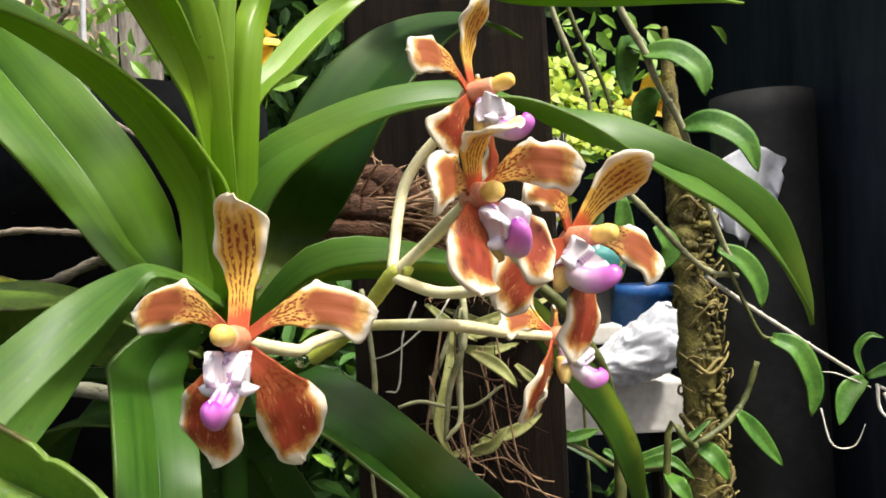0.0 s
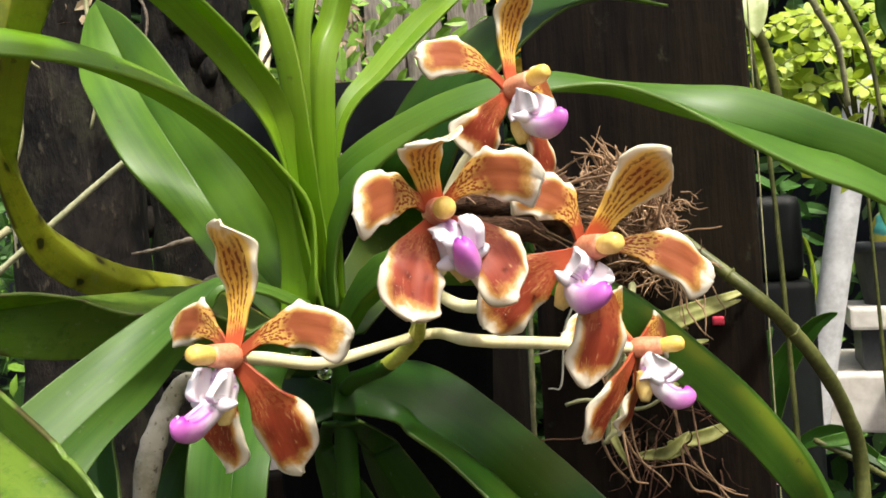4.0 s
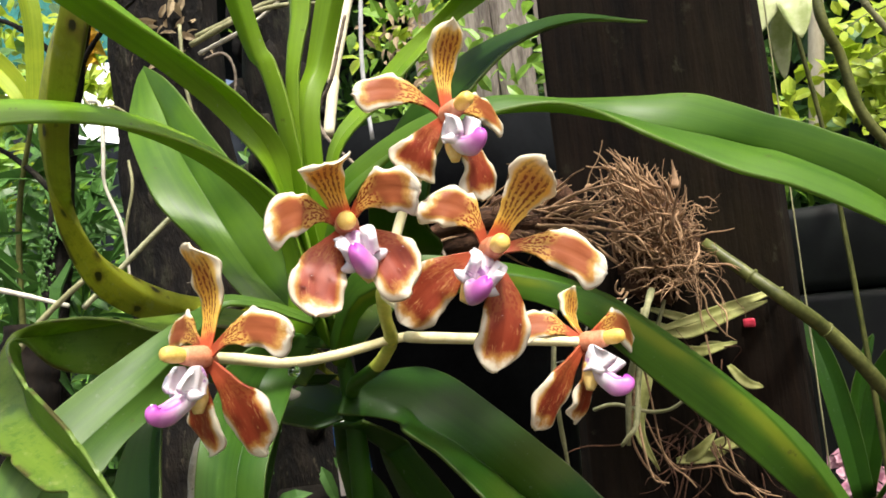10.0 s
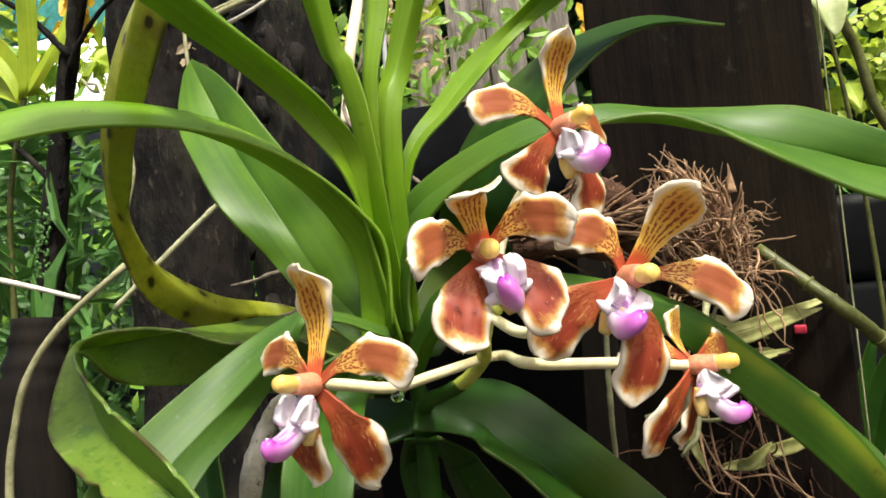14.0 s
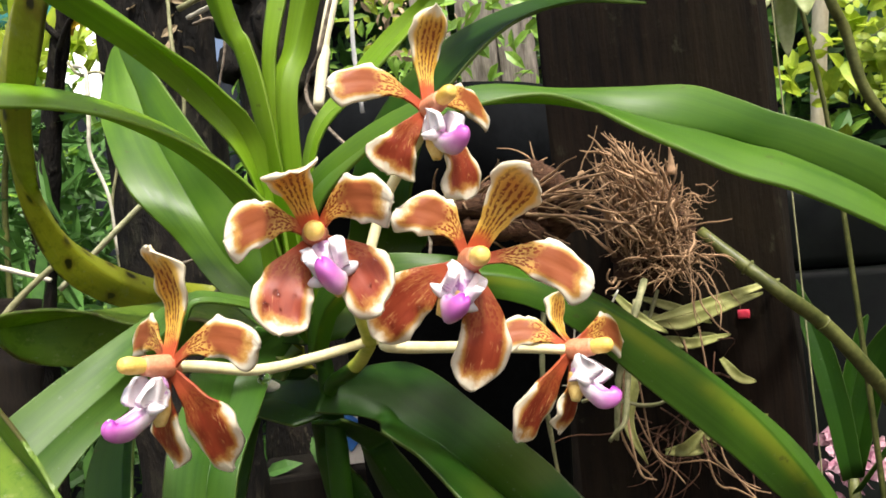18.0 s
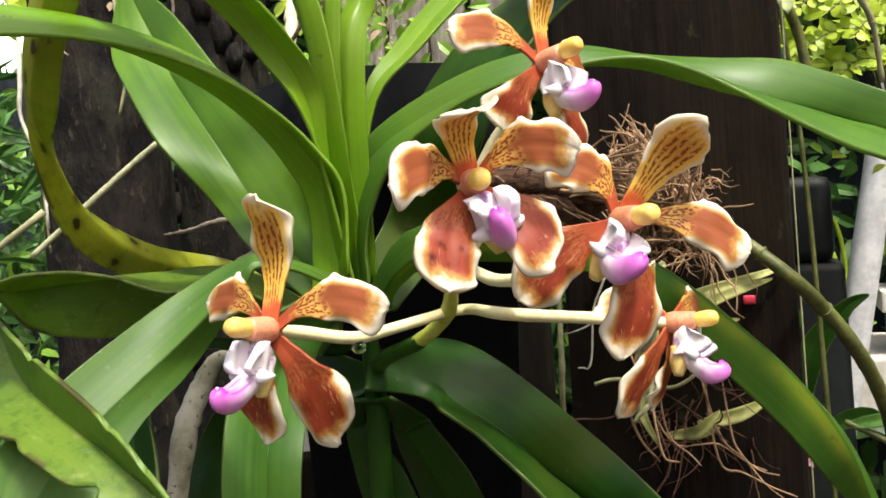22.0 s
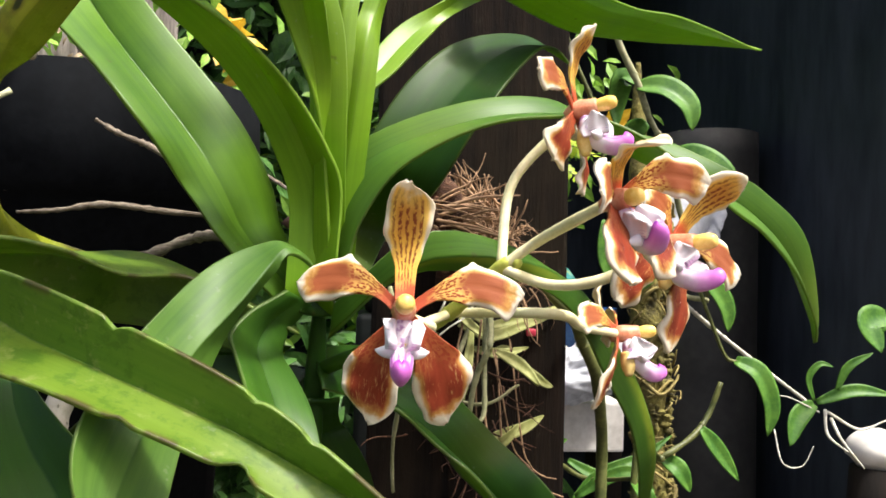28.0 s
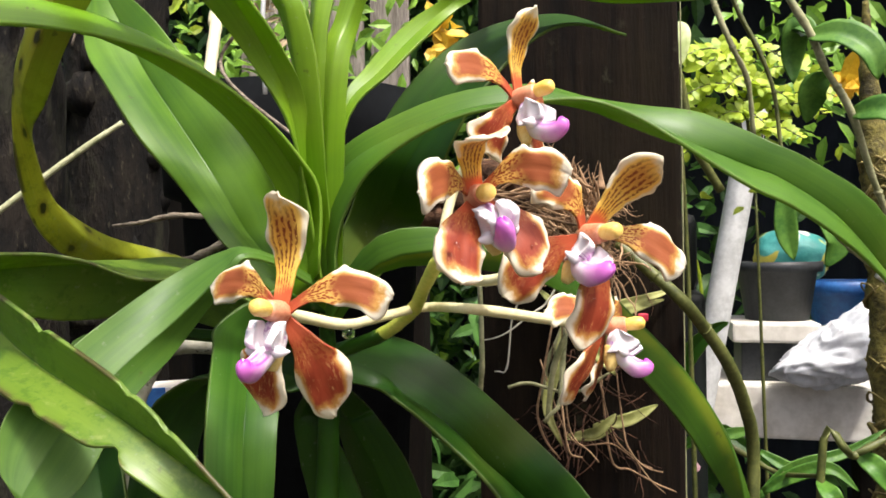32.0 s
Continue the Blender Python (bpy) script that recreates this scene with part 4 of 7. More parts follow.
# glossy leaf that arches from the crown down to the left
fold_leaf([(-0.0754, 0.2085, 1.2035), (-0.0871, 0.2049, 1.2009), (-0.0956, 0.1985, 1.1957), (-0.1010, 0.1888, 1.1896), (-0.1045, 0.1780, 1.1836), (-0.1072, 0.1670, 1.1775), (-0.1095, 0.1550, 1.1700)],
          [(-0.0750, 0.2055, 1.2022), (-0.0810, 0.2000, 1.1950), (-0.0868, 0.1935, 1.1870), (-0.0922, 0.1880, 1.1805), (-0.0972, 0.1815, 1.1740), (-0.1005, 0.1720, 1.1670), (-0.1030, 0.1610, 1.1590)],
          [(-0.0740, 0.2030, 1.2015), (-0.0798, 0.2013, 1.1938), (-0.0862, 0.2010, 1.1858), (-0.0912, 0.1962, 1.1770), (-0.0940, 0.1871, 1.1684), (-0.0955, 0.1761, 1.1618), (-0.0955, 0.1650, 1.1530)], LEAF_SHEEN, (-0.068, 0.238, 1.190), grow=0.03, droop=0.5, tip=0.12, bulge=0.05, crease=0.10)
bm = bmesh.new()
tube(bm, [(-0.076, 0.262, 1.060), (-0.073, 0.260, 1.130), (-0.071, 0.256, 1.165), (-0.070, 0.250, 1.190)], [0.0045, 0.0045, 0.0035, 0.0015], 12, 24, 0.06, 3)
part("stem", bm, LEAF_DARK, plant, "thick green stem in leaf sheaths")


# ---- flowers ----
k = Mat("water", 0.02, 0.5)
k.b.inputs["Transmission Weight"].default_value, k.b.inputs["IOR"].default_value = 1.0, 1.33
WATER = k.color((1, 1, 1)).m
# half widths along a petal from its heart to its end
WIDE = {"petal": ((0, 0.30), (0.12, 0.28), (0.25, 0.34), (0.38, 0.58), (0.5, 0.86), (0.62, 0.98), (0.76, 1.0), (0.88, 0.94), (1, 0.82)),
        "dorsal_sepal": ((0, 0.38), (0.15, 0.40), (0.3, 0.45), (0.42, 0.66), (0.56, 0.92), (0.72, 1.0), (0.86, 0.92), (1, 0.70)),
        "fan_sepal": ((0, 0.22), (0.2, 0.30), (0.4, 0.46), (0.6, 0.74), (0.8, 1.04), (0.92, 1.06), (1, 0.92)),
        "flared_sepal": ((0, 0.36), (0.15, 0.40), (0.3, 0.48), (0.5, 0.70), (0.7, 0.86), (0.86, 1.0), (1, 1.12)),
        "lateral_sepal": ((0, 0.24), (0.12, 0.30), (0.28, 0.50), (0.45, 0.82), (0.62, 1.0), (0.78, 0.98), (0.9, 0.84), (1, 0.62))}


def petal(kind, c, tip, n, width, material, parent, seed, bow=0.05, curl=0.0, cup=0.12, sweep=0.0, roll=0.0, wet=0, horn=0, twist=0.0, shape=""):
    """A clawed petal from the heart to its tip: angular wavy rim turned back a little, cream behind. horn: the side with a small tooth on its shoulder."""
    c, tip, n = (np.array(a, float) for a in (c, tip, n))
    rng = np.random.RandomState(seed)
    d = tip - c
    length = np.linalg.norm(d)
    d = d / length
    nb = unit(n - d * (n @ d))
    side = np.cross(d, nb)
    side, nb = side * math.cos(roll) + nb * math.sin(roll), nb * math.cos(roll) - side * math.sin(roll)
    prof, m, cols = WIDE[shape or kind], 46, 21
    ph = rng.rand(6) * 6.28
    ka, kb = 11 + 5 * rng.rand(), 11 + 5 * rng.rand()
    lob = [(0.055 if kind == "lateral_sepal" else 0.085) * (0.7 + 0.8 * rng.rand()) for _ in range(2)]
    nib, tilt = (0.5 + rng.rand()) * 0.030, (rng.rand() - 0.5) * 0.14
    tooth = 0.52 + 0.08 * rng.rand()
    grid, normals, uvs = [], [], []
    for i in range(m):
        u = i / (m - 1)
        w = width / 2 * np.interp(u, [a for a, b in prof], [b for a, b in prof])
        blunt = 0.90 if shape else 0.82
        if u > blunt:
            w *= max(0.0, 1 - ((u - blunt) / (1.004 - blunt)) ** 2.2) ** 0.45
        mid = c + d * (0.0015 + (length - 0.0015) * u) + nb * length * (bow * math.sin(math.pi * u) - curl * u ** 3) + side * length * sweep * math.sin(math.pi * u ** 0.9)
        grow = min(1, max(0, u - 0.18) * 2.2)
        turn = twist * u * u
        s1, n1 = side * math.cos(turn) + nb * math.sin(turn), nb * math.cos(turn) - side * math.sin(turn)
        g, nn, q = [], [], []
        for j in range(cols):
            v = math.copysign(abs(2 * j / (cols - 1) - 1) ** 0.85, 2 * j / (cols - 1) - 1)
            s = 1 if v > 0 else 0
            saw = math.sin((ka, kb)[s] * u + ph[s]) + 0.28 * math.sin(2.3 * (ka, kb)[s] * u + ph[2 + s])
            edge = 1 + (lob[s] * saw + 0.008 * math.sin(41 * u + ph[4])) * grow * abs(v) ** 3
            if horn and v * horn > 0:
                edge += 0.16 * math.exp(-((u - tooth) / 0.030) ** 2) * abs(v) ** 6
            if horn and v * horn < 0:  # the lower corner hangs out
                edge += 0.30 * math.exp(-((u - 0.84) / 0.075) ** 2) * abs(v) ** 2
            ruffle = (0.050 * math.sin((ka, kb)[s] * 1.4 * u + ph[2 + s]) * v * v + 0.030 * math.sin(21 * u + 3 * v + ph[5]) * abs(v) ** 4) * width * grow
            back = -0.16 * w * max(0.0, abs(v) - 0.62) ** 1.4 / 0.26 * grow
            keel = -0.022 * width * math.exp(-(v / 0.12) ** 2) * u
            end = (nib * math.exp(-(v / 0.25) ** 2) - tilt * v) * length * max(0, u - 0.72) * 2.2
            g.append(mid + s1 * (v * w * edge) + d * end + n1 * (cup * w * v * v * (1 - 1.3 * u) + ruffle + keel + back))
            nn.append(unit(n1 - s1 * v * 0.15))
            q.append((u, v))
        grid.append(g), normals.append(nn), uvs.append(q)
    bm = bmesh.new()
    sheet(bm, grid, normals, 0.0008, uvs, (0, 1))
    done = part(kind, bm, [material, PETAL_BACK], parent)
    for d in range(wet):
        i, j = 14 + int(rng.rand() * 24), 5 + int(rng.rand() * 11)
        bm = bmesh.new()
        r = 0.0003 + 0.0004 * rng.rand()
        blob(bm, grid[i][j] + nb * (0.00035 + r * 0.3), (r, r, r * 0.7), (side, unit(np.cross(nb, side)), nb), 6, 8)
        part("droplet", bm, WATER, parent, "tiny water droplet")
    return done


def flower(c, cap, lip, dorsal, pl, pr, sl, sr, seed, size=1.0, curls=(0, 0, 0, 0, 0), rolls=(0, 0, 0, 0, 0), twists=(0, 0, 0, 0, 0), wide=(1, 1, 1, 1, 1), sweeps=(0.15, 0.15), arch=-0.17, shape="", fan="", wet=0, label=""):
    """One blossom: column and cap, five petals, a three-lobed lip with its spur."""
    c, cap, lip, dorsal = (np.array(a, float) for a in (c, cap, lip, dorsal))
    n = unit(cap - c)
    up = dorsal - c
    up = unit(up - n * (up @ n))
    right = np.cross(up, n)
    reach = np.linalg.norm(cap - c)

    def at(x, y, z):
        return c + (right * x + up * y + n * z) * size

    bm = bmesh.new()
    tube(bm, [at(0, -0.001, -0.0035), at(0, 0, 0), c + n * reach * 0.35, c + n * reach * 0.62], [0.0016, 0.0031, 0.0028, 0.0024], 14, 14)
    body = part("flower", bm, COLUMN, plant, label or "rust-brown blossom with cream rims and a magenta lip")
    bm = bmesh.new()
    tube(bm, [c + n * reach * 0.56, c + n * reach * 0.74, c + n * reach * 0.95, c + n * (reach + 0.0012), c + n * (reach + 0.0018)], [0.0018, 0.0022, 0.0023, 0.0017, 0.0004], 16, 18)
    part("anther_cap", bm, CAP, body, "yellow anther cap")
    for kind, tip, w, mat, i in (("dorsal_sepal", dorsal, 0.0120, DORSAL, 0), ("petal", pl, 0.0106, PETAL, 1), ("petal", pr, 0.0106, PETAL, 2), ("lateral_sepal", sl, 0.0146, SEPAL, 3), ("lateral_sepal", sr, 0.0146, SEPAL, 4)):
        petal(kind, c - n * 0.0005, tip, n, w * size * wide[i], mat, body, seed * 7 + i, bow=(arch, 0.03, 0.03, 0.04, 0.04)[i], curl=curls[i], sweep=(0, sweeps[0], -sweeps[1], 0.09, -0.09)[i], roll=rolls[i], twist=twists[i], wet=wet if i > 2 else 0, horn=(0, 1, -1, 0, 0)[i], shape=shape if i == 0 else fan if i > 2 else "")
    # two white upright side lobes, thin rounded plates that flank the throat
    for s in (-1, 1):
        bm = bmesh.new()
        grid, normals, uvs = [], [], []
        for i in range(15):
            a = i / 14
            row, nrow = [], []
            for j in range(13):
                b = 2 * j / 12 - 1
                deep = 0.0052 * (0.60 + 0.40 * math.sin(math.pi * min(1, 0.22 + a * 0.72))) * (1 - max(0.0, a - 0.8) ** 2 * 7)
                z = 0.0048 + 0.0012 * math.sin(a * 3) + b * deep * 0.86 + 0.0006 * math.sin(6 * a + seed)
                y = -0.0100 + 0.0074 * a - 0.0022 * b * b * a
                x = 0.0026 + 0.0007 * a * a + 0.0006 * b * a + 0.0004 * math.sin(5 * b + seed + s)
                row.append(at(s * x, y, z)), nrow.append(right * s)
            grid.append(row), normals.append(nrow), uvs.append([(a, j / 12) for j in range(13)])
        sheet(bm, grid, normals, 0.0020 * size, uvs)
        bmesh.ops.recalc_face_normals(bm, faces=bm.faces)
        part("side_lobe", bm, LIP_WHITE, body, "white side lobe of the lip")
        bm = bmesh.new()
        tube(bm, [at(s * 0.0014, -0.0096, 0.0056), at(s * 0.0034, -0.0103, 0.0058), at(s * 0.0050, -0.0102, 0.0052), at(s * 0.0062, -0.0099, 0.0046)], [0.0020 * size, 0.0017 * size, 0.0010 * size, 0.0002], 10, 10)
        part("horn", bm, LIP_WHITE, body, "small white horn of the lip")
    bm = bmesh.new()
    blob(bm, at(0, -0.0066, 0.0026), (0.0034 * size, 0.0048 * size, 0.0026 * size), (right, up, n), 10, 14, 0.05, seed)
    part("throat", bm, LIP_WHITE, body, "white throat of the lip")
    # boat-shaped tongue: flat ridged top, deep keel, blunt notched tip turned up
    bm = bmesh.new()
    uv = bm.loops.layers.uv.verify()
    root, mid = at(0, -0.0085, 0.0008), at(0, -0.0112, 0.0056)
    lip = mid + (lip - mid) * 0.72
    m = 30
    path = spline([root, mid, mid * 0.45 + lip * 0.55 - up * 0.0016, lip * 0.92 + mid * 0.08 - up * 0.0006, lip + up * 0.0018 - n * 0.0002], m)
    tang = np.gradient(path, axis=0)
    rings, sides = [], 28
    for i in range(m):
        u = i / (m - 1)
        broad = size * np.interp(u, (0, 0.2, 0.38, 0.55, 0.72, 0.86, 0.95, 1), (0.0014, 0.0028, 0.0027, 0.0025, 0.0023, 0.0019, 0.0014, 0.0007))
        high = size * np.interp(u, (0, 0.25, 0.5, 0.75, 0.9, 1), (0.0014, 0.0033, 0.0038, 0.0029, 0.0018, 0.0007))
        t = unit(tang[i])
        s2 = unit(right - t * np.dot(right, t))
        top = np.cross(t, s2)
        ring = []
        for s in range(sides):
            a = 2 * math.pi * s / sides
            x, y = math.cos(a), math.sin(a)
            fade = min(1, max(0, 0.96 - u) * 5) * min(1, u * 4)
            if y > 0:
                y = y ** 0.6 * 0.52 + (0.20 * math.cos(11 * x) * (1 - x * x) - 0.20 * math.exp(-(x / 0.16) ** 2)) * fade
            x *= 1 - 0.20 * math.exp(-((y + 1) / 0.5) ** 2)
            notch = 0.95 * math.exp(-(math.cos(a) / 0.34) ** 2) * max(0, u - 0.82) * 5.5
            ring.append(bm.verts.new(path[i] + s2 * broad * x + top * high * y - t * high * notch * 0.8))
        rings.append(ring)
    for i in range(m - 1):
        for s in range(sides):
            f = bm.faces.new((rings[i][s], rings[i][(s + 1) % sides], rings[i + 1][(s + 1) % sides], rings[i + 1][s]))
            for loop, (w, e) in zip(f.loops, ((i, s), (i, s + 1), (i + 1, s + 1), (i + 1, s))):
                loop[uv].uv = (w / (m - 1), e / sides)
    bm.faces.new(rings[0][::-1]), bm.faces.new(rings[-1])
    bmesh.ops.recalc_face_normals(bm, faces=bm.faces)
    part("lip", bm, LIP, body, "magenta lip fading to white")
    bm = bmesh.new()
    tube(bm, [at(0, -0.0075, 0.0022), at(0, -0.0115, 0.0012), at(0, -0.0150, 0.0008)], [0.0030 * size, 0.0027 * size, 0.0012 * size], 12, 10)
    part("spur", bm, SPUR, body, "yellow spur")
    return body


flower((-0.0442, 0.1638, 1.1854), (-0.0443, 0.1517, 1.1877), (-0.0453, 0.1424, 1.1735), (-0.0433, 0.1596, 1.2156), (-0.0704, 0.1735, 1.1917), (-0.0151, 0.1657, 1.1890), (-0.0525, 0.1695, 1.1588), (-0.0322, 0.1700, 1.1580), 1, curls=(0.05, 0.02, 0.05, 0, 0.04), wide=(1.0, 1.0, 1.0, 0.98, 1.02))
flower((0.0102, 0.2150, 1.2468), (0.0200, 0.2100, 1.2490), (0.0275, 0.2062, 1.2380), (0.0178, 0.2138, 1.2736), (-0.0064, 0.1926, 1.2535), (0.0176, 0.2392, 1.2470), (0.0030, 0.2042, 1.2300), (0.0160, 0.2215, 1.2215), 2, curls=(0.08, 0.0, 0.1, 0.1, 0.05), wide=(0.9, 1, 1, 1.0, 0.95), fan="fan_sepal")
flower((0.0072, 0.1656, 1.2138), (0.0115, 0.1603, 1.2145), (0.0164, 0.1549, 1.2080), (0.0150, 0.1505, 1.2262), (-0.0004, 0.1465, 1.2140), (0.0304, 0.1622, 1.2180), (0.0072, 0.1512, 1.1934), (0.0235, 0.1656, 1.1965), 3, curls=(-0.02, 0.05, 0.03, 0.0, 0.02), arch=-0.26, shape="flared_sepal", wide=(1.0, 1, 1, 0.9, 0.9), sweeps=(0.18, 0.18), wet=6)
flower((0.0320, 0.1902, 1.2044), (0.0398, 0.1817, 1.2054), (0.0413, 0.1705, 1.1963), (0.0519, 0.1853, 1.2220), (0.0210, 0.1790, 1.2180), (0.0575, 0.2007, 1.1955), (0.0118, 0.1771, 1.1889), (0.0318, 0.1872, 1.1745), 4, curls=(0.03, 0.05, 0.03, 0.0, 0.05), wide=(1.0, 1.05, 1, 0.95, 0.9), sweeps=(0.20, 0.13), wet=3)
flower((0.0339, 0.2416, 1.1754), (0.0448, 0.2404, 1.1767), (0.0497, 0.2370, 1.1632), (0.0295, 0.2494, 1.1924), (0.0168, 0.2280, 1.1820), (0.0410, 0.2734, 1.1730), (0.0229, 0.2262, 1.1516), (0.0282, 0.2417, 1.1508), 5, curls=(0.03, 0.05, 0.1, 0.08, 0.05), wide=(0.85, 0.95, 1, 0.85, 0.85))

# pale slanting stick, joined to the crown as a part of the plant
bm = bmesh.new()
tube(bm, [(-0.068, 0.250, 1.190), (-0.066, 0.330, 1.215), (-0.2260, 0.4475, 1.3204), (-0.2140, 0.4518, 1.3594), (-0.2009, 0.4565, 1.4002)], [0.0006, 0.0008, 0.0013, 0.0014, 0.0012], 8, 30, 0.08, 6)
part("slanting_stick", bm, TWIG, plant, "pale slanting stick behind the crown")

# flower stalk and the five pale flower stems
FORK, NODE_B = (-0.0273, 0.2266, 1.1820), (-0.0140, 0.2065, 1.1970)
bm = bmesh.new()
tube(bm, [(-0.0440, 0.2372, 1.1712), (-0.0360, 0.2330, 1.1755), FORK, (-0.0205, 0.2155, 1.1895), NODE_B, (-0.0120, 0.2050, 1.1995)], [0.0024, 0.0023, 0.0023, 0.0021, 0.0022, 0.0014], 12, 30, 0.05, 4)
blob(bm, (-0.0095, 0.2040, 1.1985), (0.0016, 0.0014, 0.0018), None, 6, 8, 0.2, 2)
blob(bm, FORK, (0.0026, 0.0026, 0.0026), None, 8, 10, 0.1, 2)
stalk = part("flower_stalk", bm, STALK_GREEN, plant, "yellow-green flower stalk")
# Foot of the stalk split off and darkened to blend with the shaded leaves.
bm = bmesh.new()
tube(bm, [(-0.0700, 0.2560, 1.1600), (-0.0580, 0.2440, 1.1660), (-0.0440, 0.2372, 1.1712), (-0.0400, 0.2352, 1.1733)], [0.0026, 0.0026, 0.0026, 0.0022], 12, 16, 0.05, 4)
part("sheath", bm, LEAF_DARK, stalk, "foot of the stalk, darkened to the shaded leaf green")
for path in ([NODE_B, (-0.0094, 0.2167, 1.2231), (0.0047, 0.2173, 1.2402), (0.0102, 0.2150, 1.2468)],
             [NODE_B, (-0.0033, 0.1982, 1.2056), (0.0072, 0.1656, 1.2138)],
             [NODE_B, (-0.0009, 0.1982, 1.1923), (0.0131, 0.1901, 1.1945), (0.0320, 0.1902, 1.2044)],
             [FORK, (-0.0362, 0.2095, 1.1797), (-0.0359, 0.1873, 1.1802), (-0.0429, 0.1749, 1.1833), (-0.0442, 0.1638, 1.1854)],
             [FORK, (-0.0203, 0.2283, 1.1824), (0.0016, 0.1982, 1.1838), (0.0164, 0.2279, 1.1788), (0.0339, 0.2416, 1.1754)]):
    bm = bmesh.new()
    tube(bm, path, [0.0015, 0.0016, 0.0016, 0.0017, 0.0015], 12, 26, 0.03, 5)
    part("flower_stem", bm, STALK, stalk, "cream flower stem")
bm = bmesh.new()
drop = (-0.0352, 0.1880, 1.1776)
blob(bm, drop, (0.0019, 0.0019, 0.0017), None, 10, 14)
tagged(part("water_drop", bm, WATER), "clear water drop hanging under a cream flower stem", "water drop")

# ---- the board behind the orchid, husk, roots and canes ----
bm = bmesh.new()
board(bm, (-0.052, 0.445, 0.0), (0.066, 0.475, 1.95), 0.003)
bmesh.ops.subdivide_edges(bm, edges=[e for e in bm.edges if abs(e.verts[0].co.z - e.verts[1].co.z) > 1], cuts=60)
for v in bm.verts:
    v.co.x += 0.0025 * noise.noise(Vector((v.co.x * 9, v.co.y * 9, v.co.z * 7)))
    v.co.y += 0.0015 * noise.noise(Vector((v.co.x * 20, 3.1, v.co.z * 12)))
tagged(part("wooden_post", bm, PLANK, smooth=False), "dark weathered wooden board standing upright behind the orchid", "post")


# Thin tube stands in for the bright rim on the board's rear edge.
bm = bmesh.new()
tube(bm, [(0.0690, 0.4790, 0.60), (0.0685, 0.4790, 1.00), (0.0690, 0.4790, 1.40), (0.0685, 0.4790, 1.95)], [0.0005, 0.0005, 0.0005], 6, 24, 0.1, 2)
tagged(part("edge_rim", bm, ROOT), "thin pale tube for the bright rim down the dark board's edge", "wire")


def strands(bm, count, seed, heart, spread, lengths, radius, lean, sides=5, wild=0.6):
    """Tangled dry fibres that start within an uneven heap and curl away."""
    rng = np.random.RandomState(seed)
    for i in range(count):
        p = np.array(heart) + (rng.rand(3) - 0.5) * 2 * np.array(spread) * rng.rand() ** 0.5
        d = unit(rng.randn(3) * wild + np.array(lean))
        n = lengths[0] + (lengths[1] - lengths[0]) * rng.rand() ** 2
        pts = [p]
        for s in range(5):
            d = unit(d + rng.randn(3) * 0.42 * wild + np.array((0, 0, -0.06)))
            q = pts[-1] + d * n / 5
            q[1] = min(q[1], 0.442)
            pts.append(q)
        r = radius * (0.45 + rng.rand() * 0.9)
        tube(bm, pts, [r, r, r * 0.8, r * 0.35], sides, 12, 0.12, i)


husk = thing("root_clump", (0.012, 0.425, 1.20), "tangled clump of dry brown roots and husk tied to the board", "root clump")
bm = bmesh.new()
blob(bm, (0.004, 0.430, 1.208), (0.022, 0.012, 0.030), None, 14, 18, 0.35, 5)
part("core", bm, FIBRE_DARK, husk)
# shredded splinters of husk that stand up from the clump
for i in range(26):
    rng = np.random.RandomState(400 + i)
    p = np.array((0.008, 0.414, 1.214)) + (rng.rand(3) - 0.5) * (0.040, 0.014, 0.044)
    d = unit(np.array((-0.35, -0.20, 0.9)) + (rng.rand(3) - 0.5) * 0.9)
    long, w = 0.012 + 0.020 * rng.rand(), 0.0009 + 0.0014 * rng.rand()
    q = unit(np.cross(d, rng.rand(3) - 0.5))
    bm = bmesh.new()
    grid = [[p + d * long * a + q * w * b * (1.05 - a) + np.cross(d, q) * 0.003 * math.sin(2.5 * a + i) * a for b in (-1, 0, 1)] for a in np.linspace(0, 1, 7)]
    sheet(bm, grid, [[np.cross(d, q)] * 3] * 7, 0.0005, [[(a, b) for b in (-1, 0, 1)] for a in range(7)])
    part("husk_splinter", bm, FIBRE, husk)
bm = bmesh.new()
strands(bm, 420, 8, (0.013, 0.418, 1.206), (0.022, 0.012, 0.027), (0.010, 0.026), 0.00030, (0.0, -0.35, 0.25), 4, 1.25)
strands(bm, 70, 28, (0.012, 0.412, 1.206), (0.022, 0.010, 0.026), (0.014, 0.030), 0.00060, (0.1, -0.35, 0.1), 5, 0.9)
strands(bm, 110, 18, (0.008, 0.414, 1.218), (0.017, 0.010, 0.018), (0.018, 0.034), 0.00065, (-0.35, -0.25, 0.9), 5, 0.35)
strands(bm, 22, 9, (0.000, 0.412, 1.240), (0.014, 0.012, 0.012), (0.012, 0.022), 0.0008, (-0.3, -0.3, 0.9), 5, 0.45)
strands(bm, 30, 10, (0.026, 0.412, 1.192), (0.014, 0.012, 0.014), (0.02, 0.035), 0.0005, (0.4, -0.3, -0.5), 5, 0.7)
tagged(part("fibre_tangle", bm, FIBRE, husk), kind="stuff")
log = thing("husk_chunk", (-0.0483, 0.3507, 1.2226), "split brown husk with a fibrous grain lying beside the roots", "husk")
bm = bmesh.new()
ax = unit(np.array((0.75, 0.10, 0.10)))
blob(bm, (-0.0553, 0.3640, 1.2237), (0.042, 0.017, 0.012), (ax, unit(np.cross((0, 0, 1), ax)), np.array((0, 0, 1))), 12, 16, 0.22, 6)
part("core", bm, FIBRE_DARK, log)
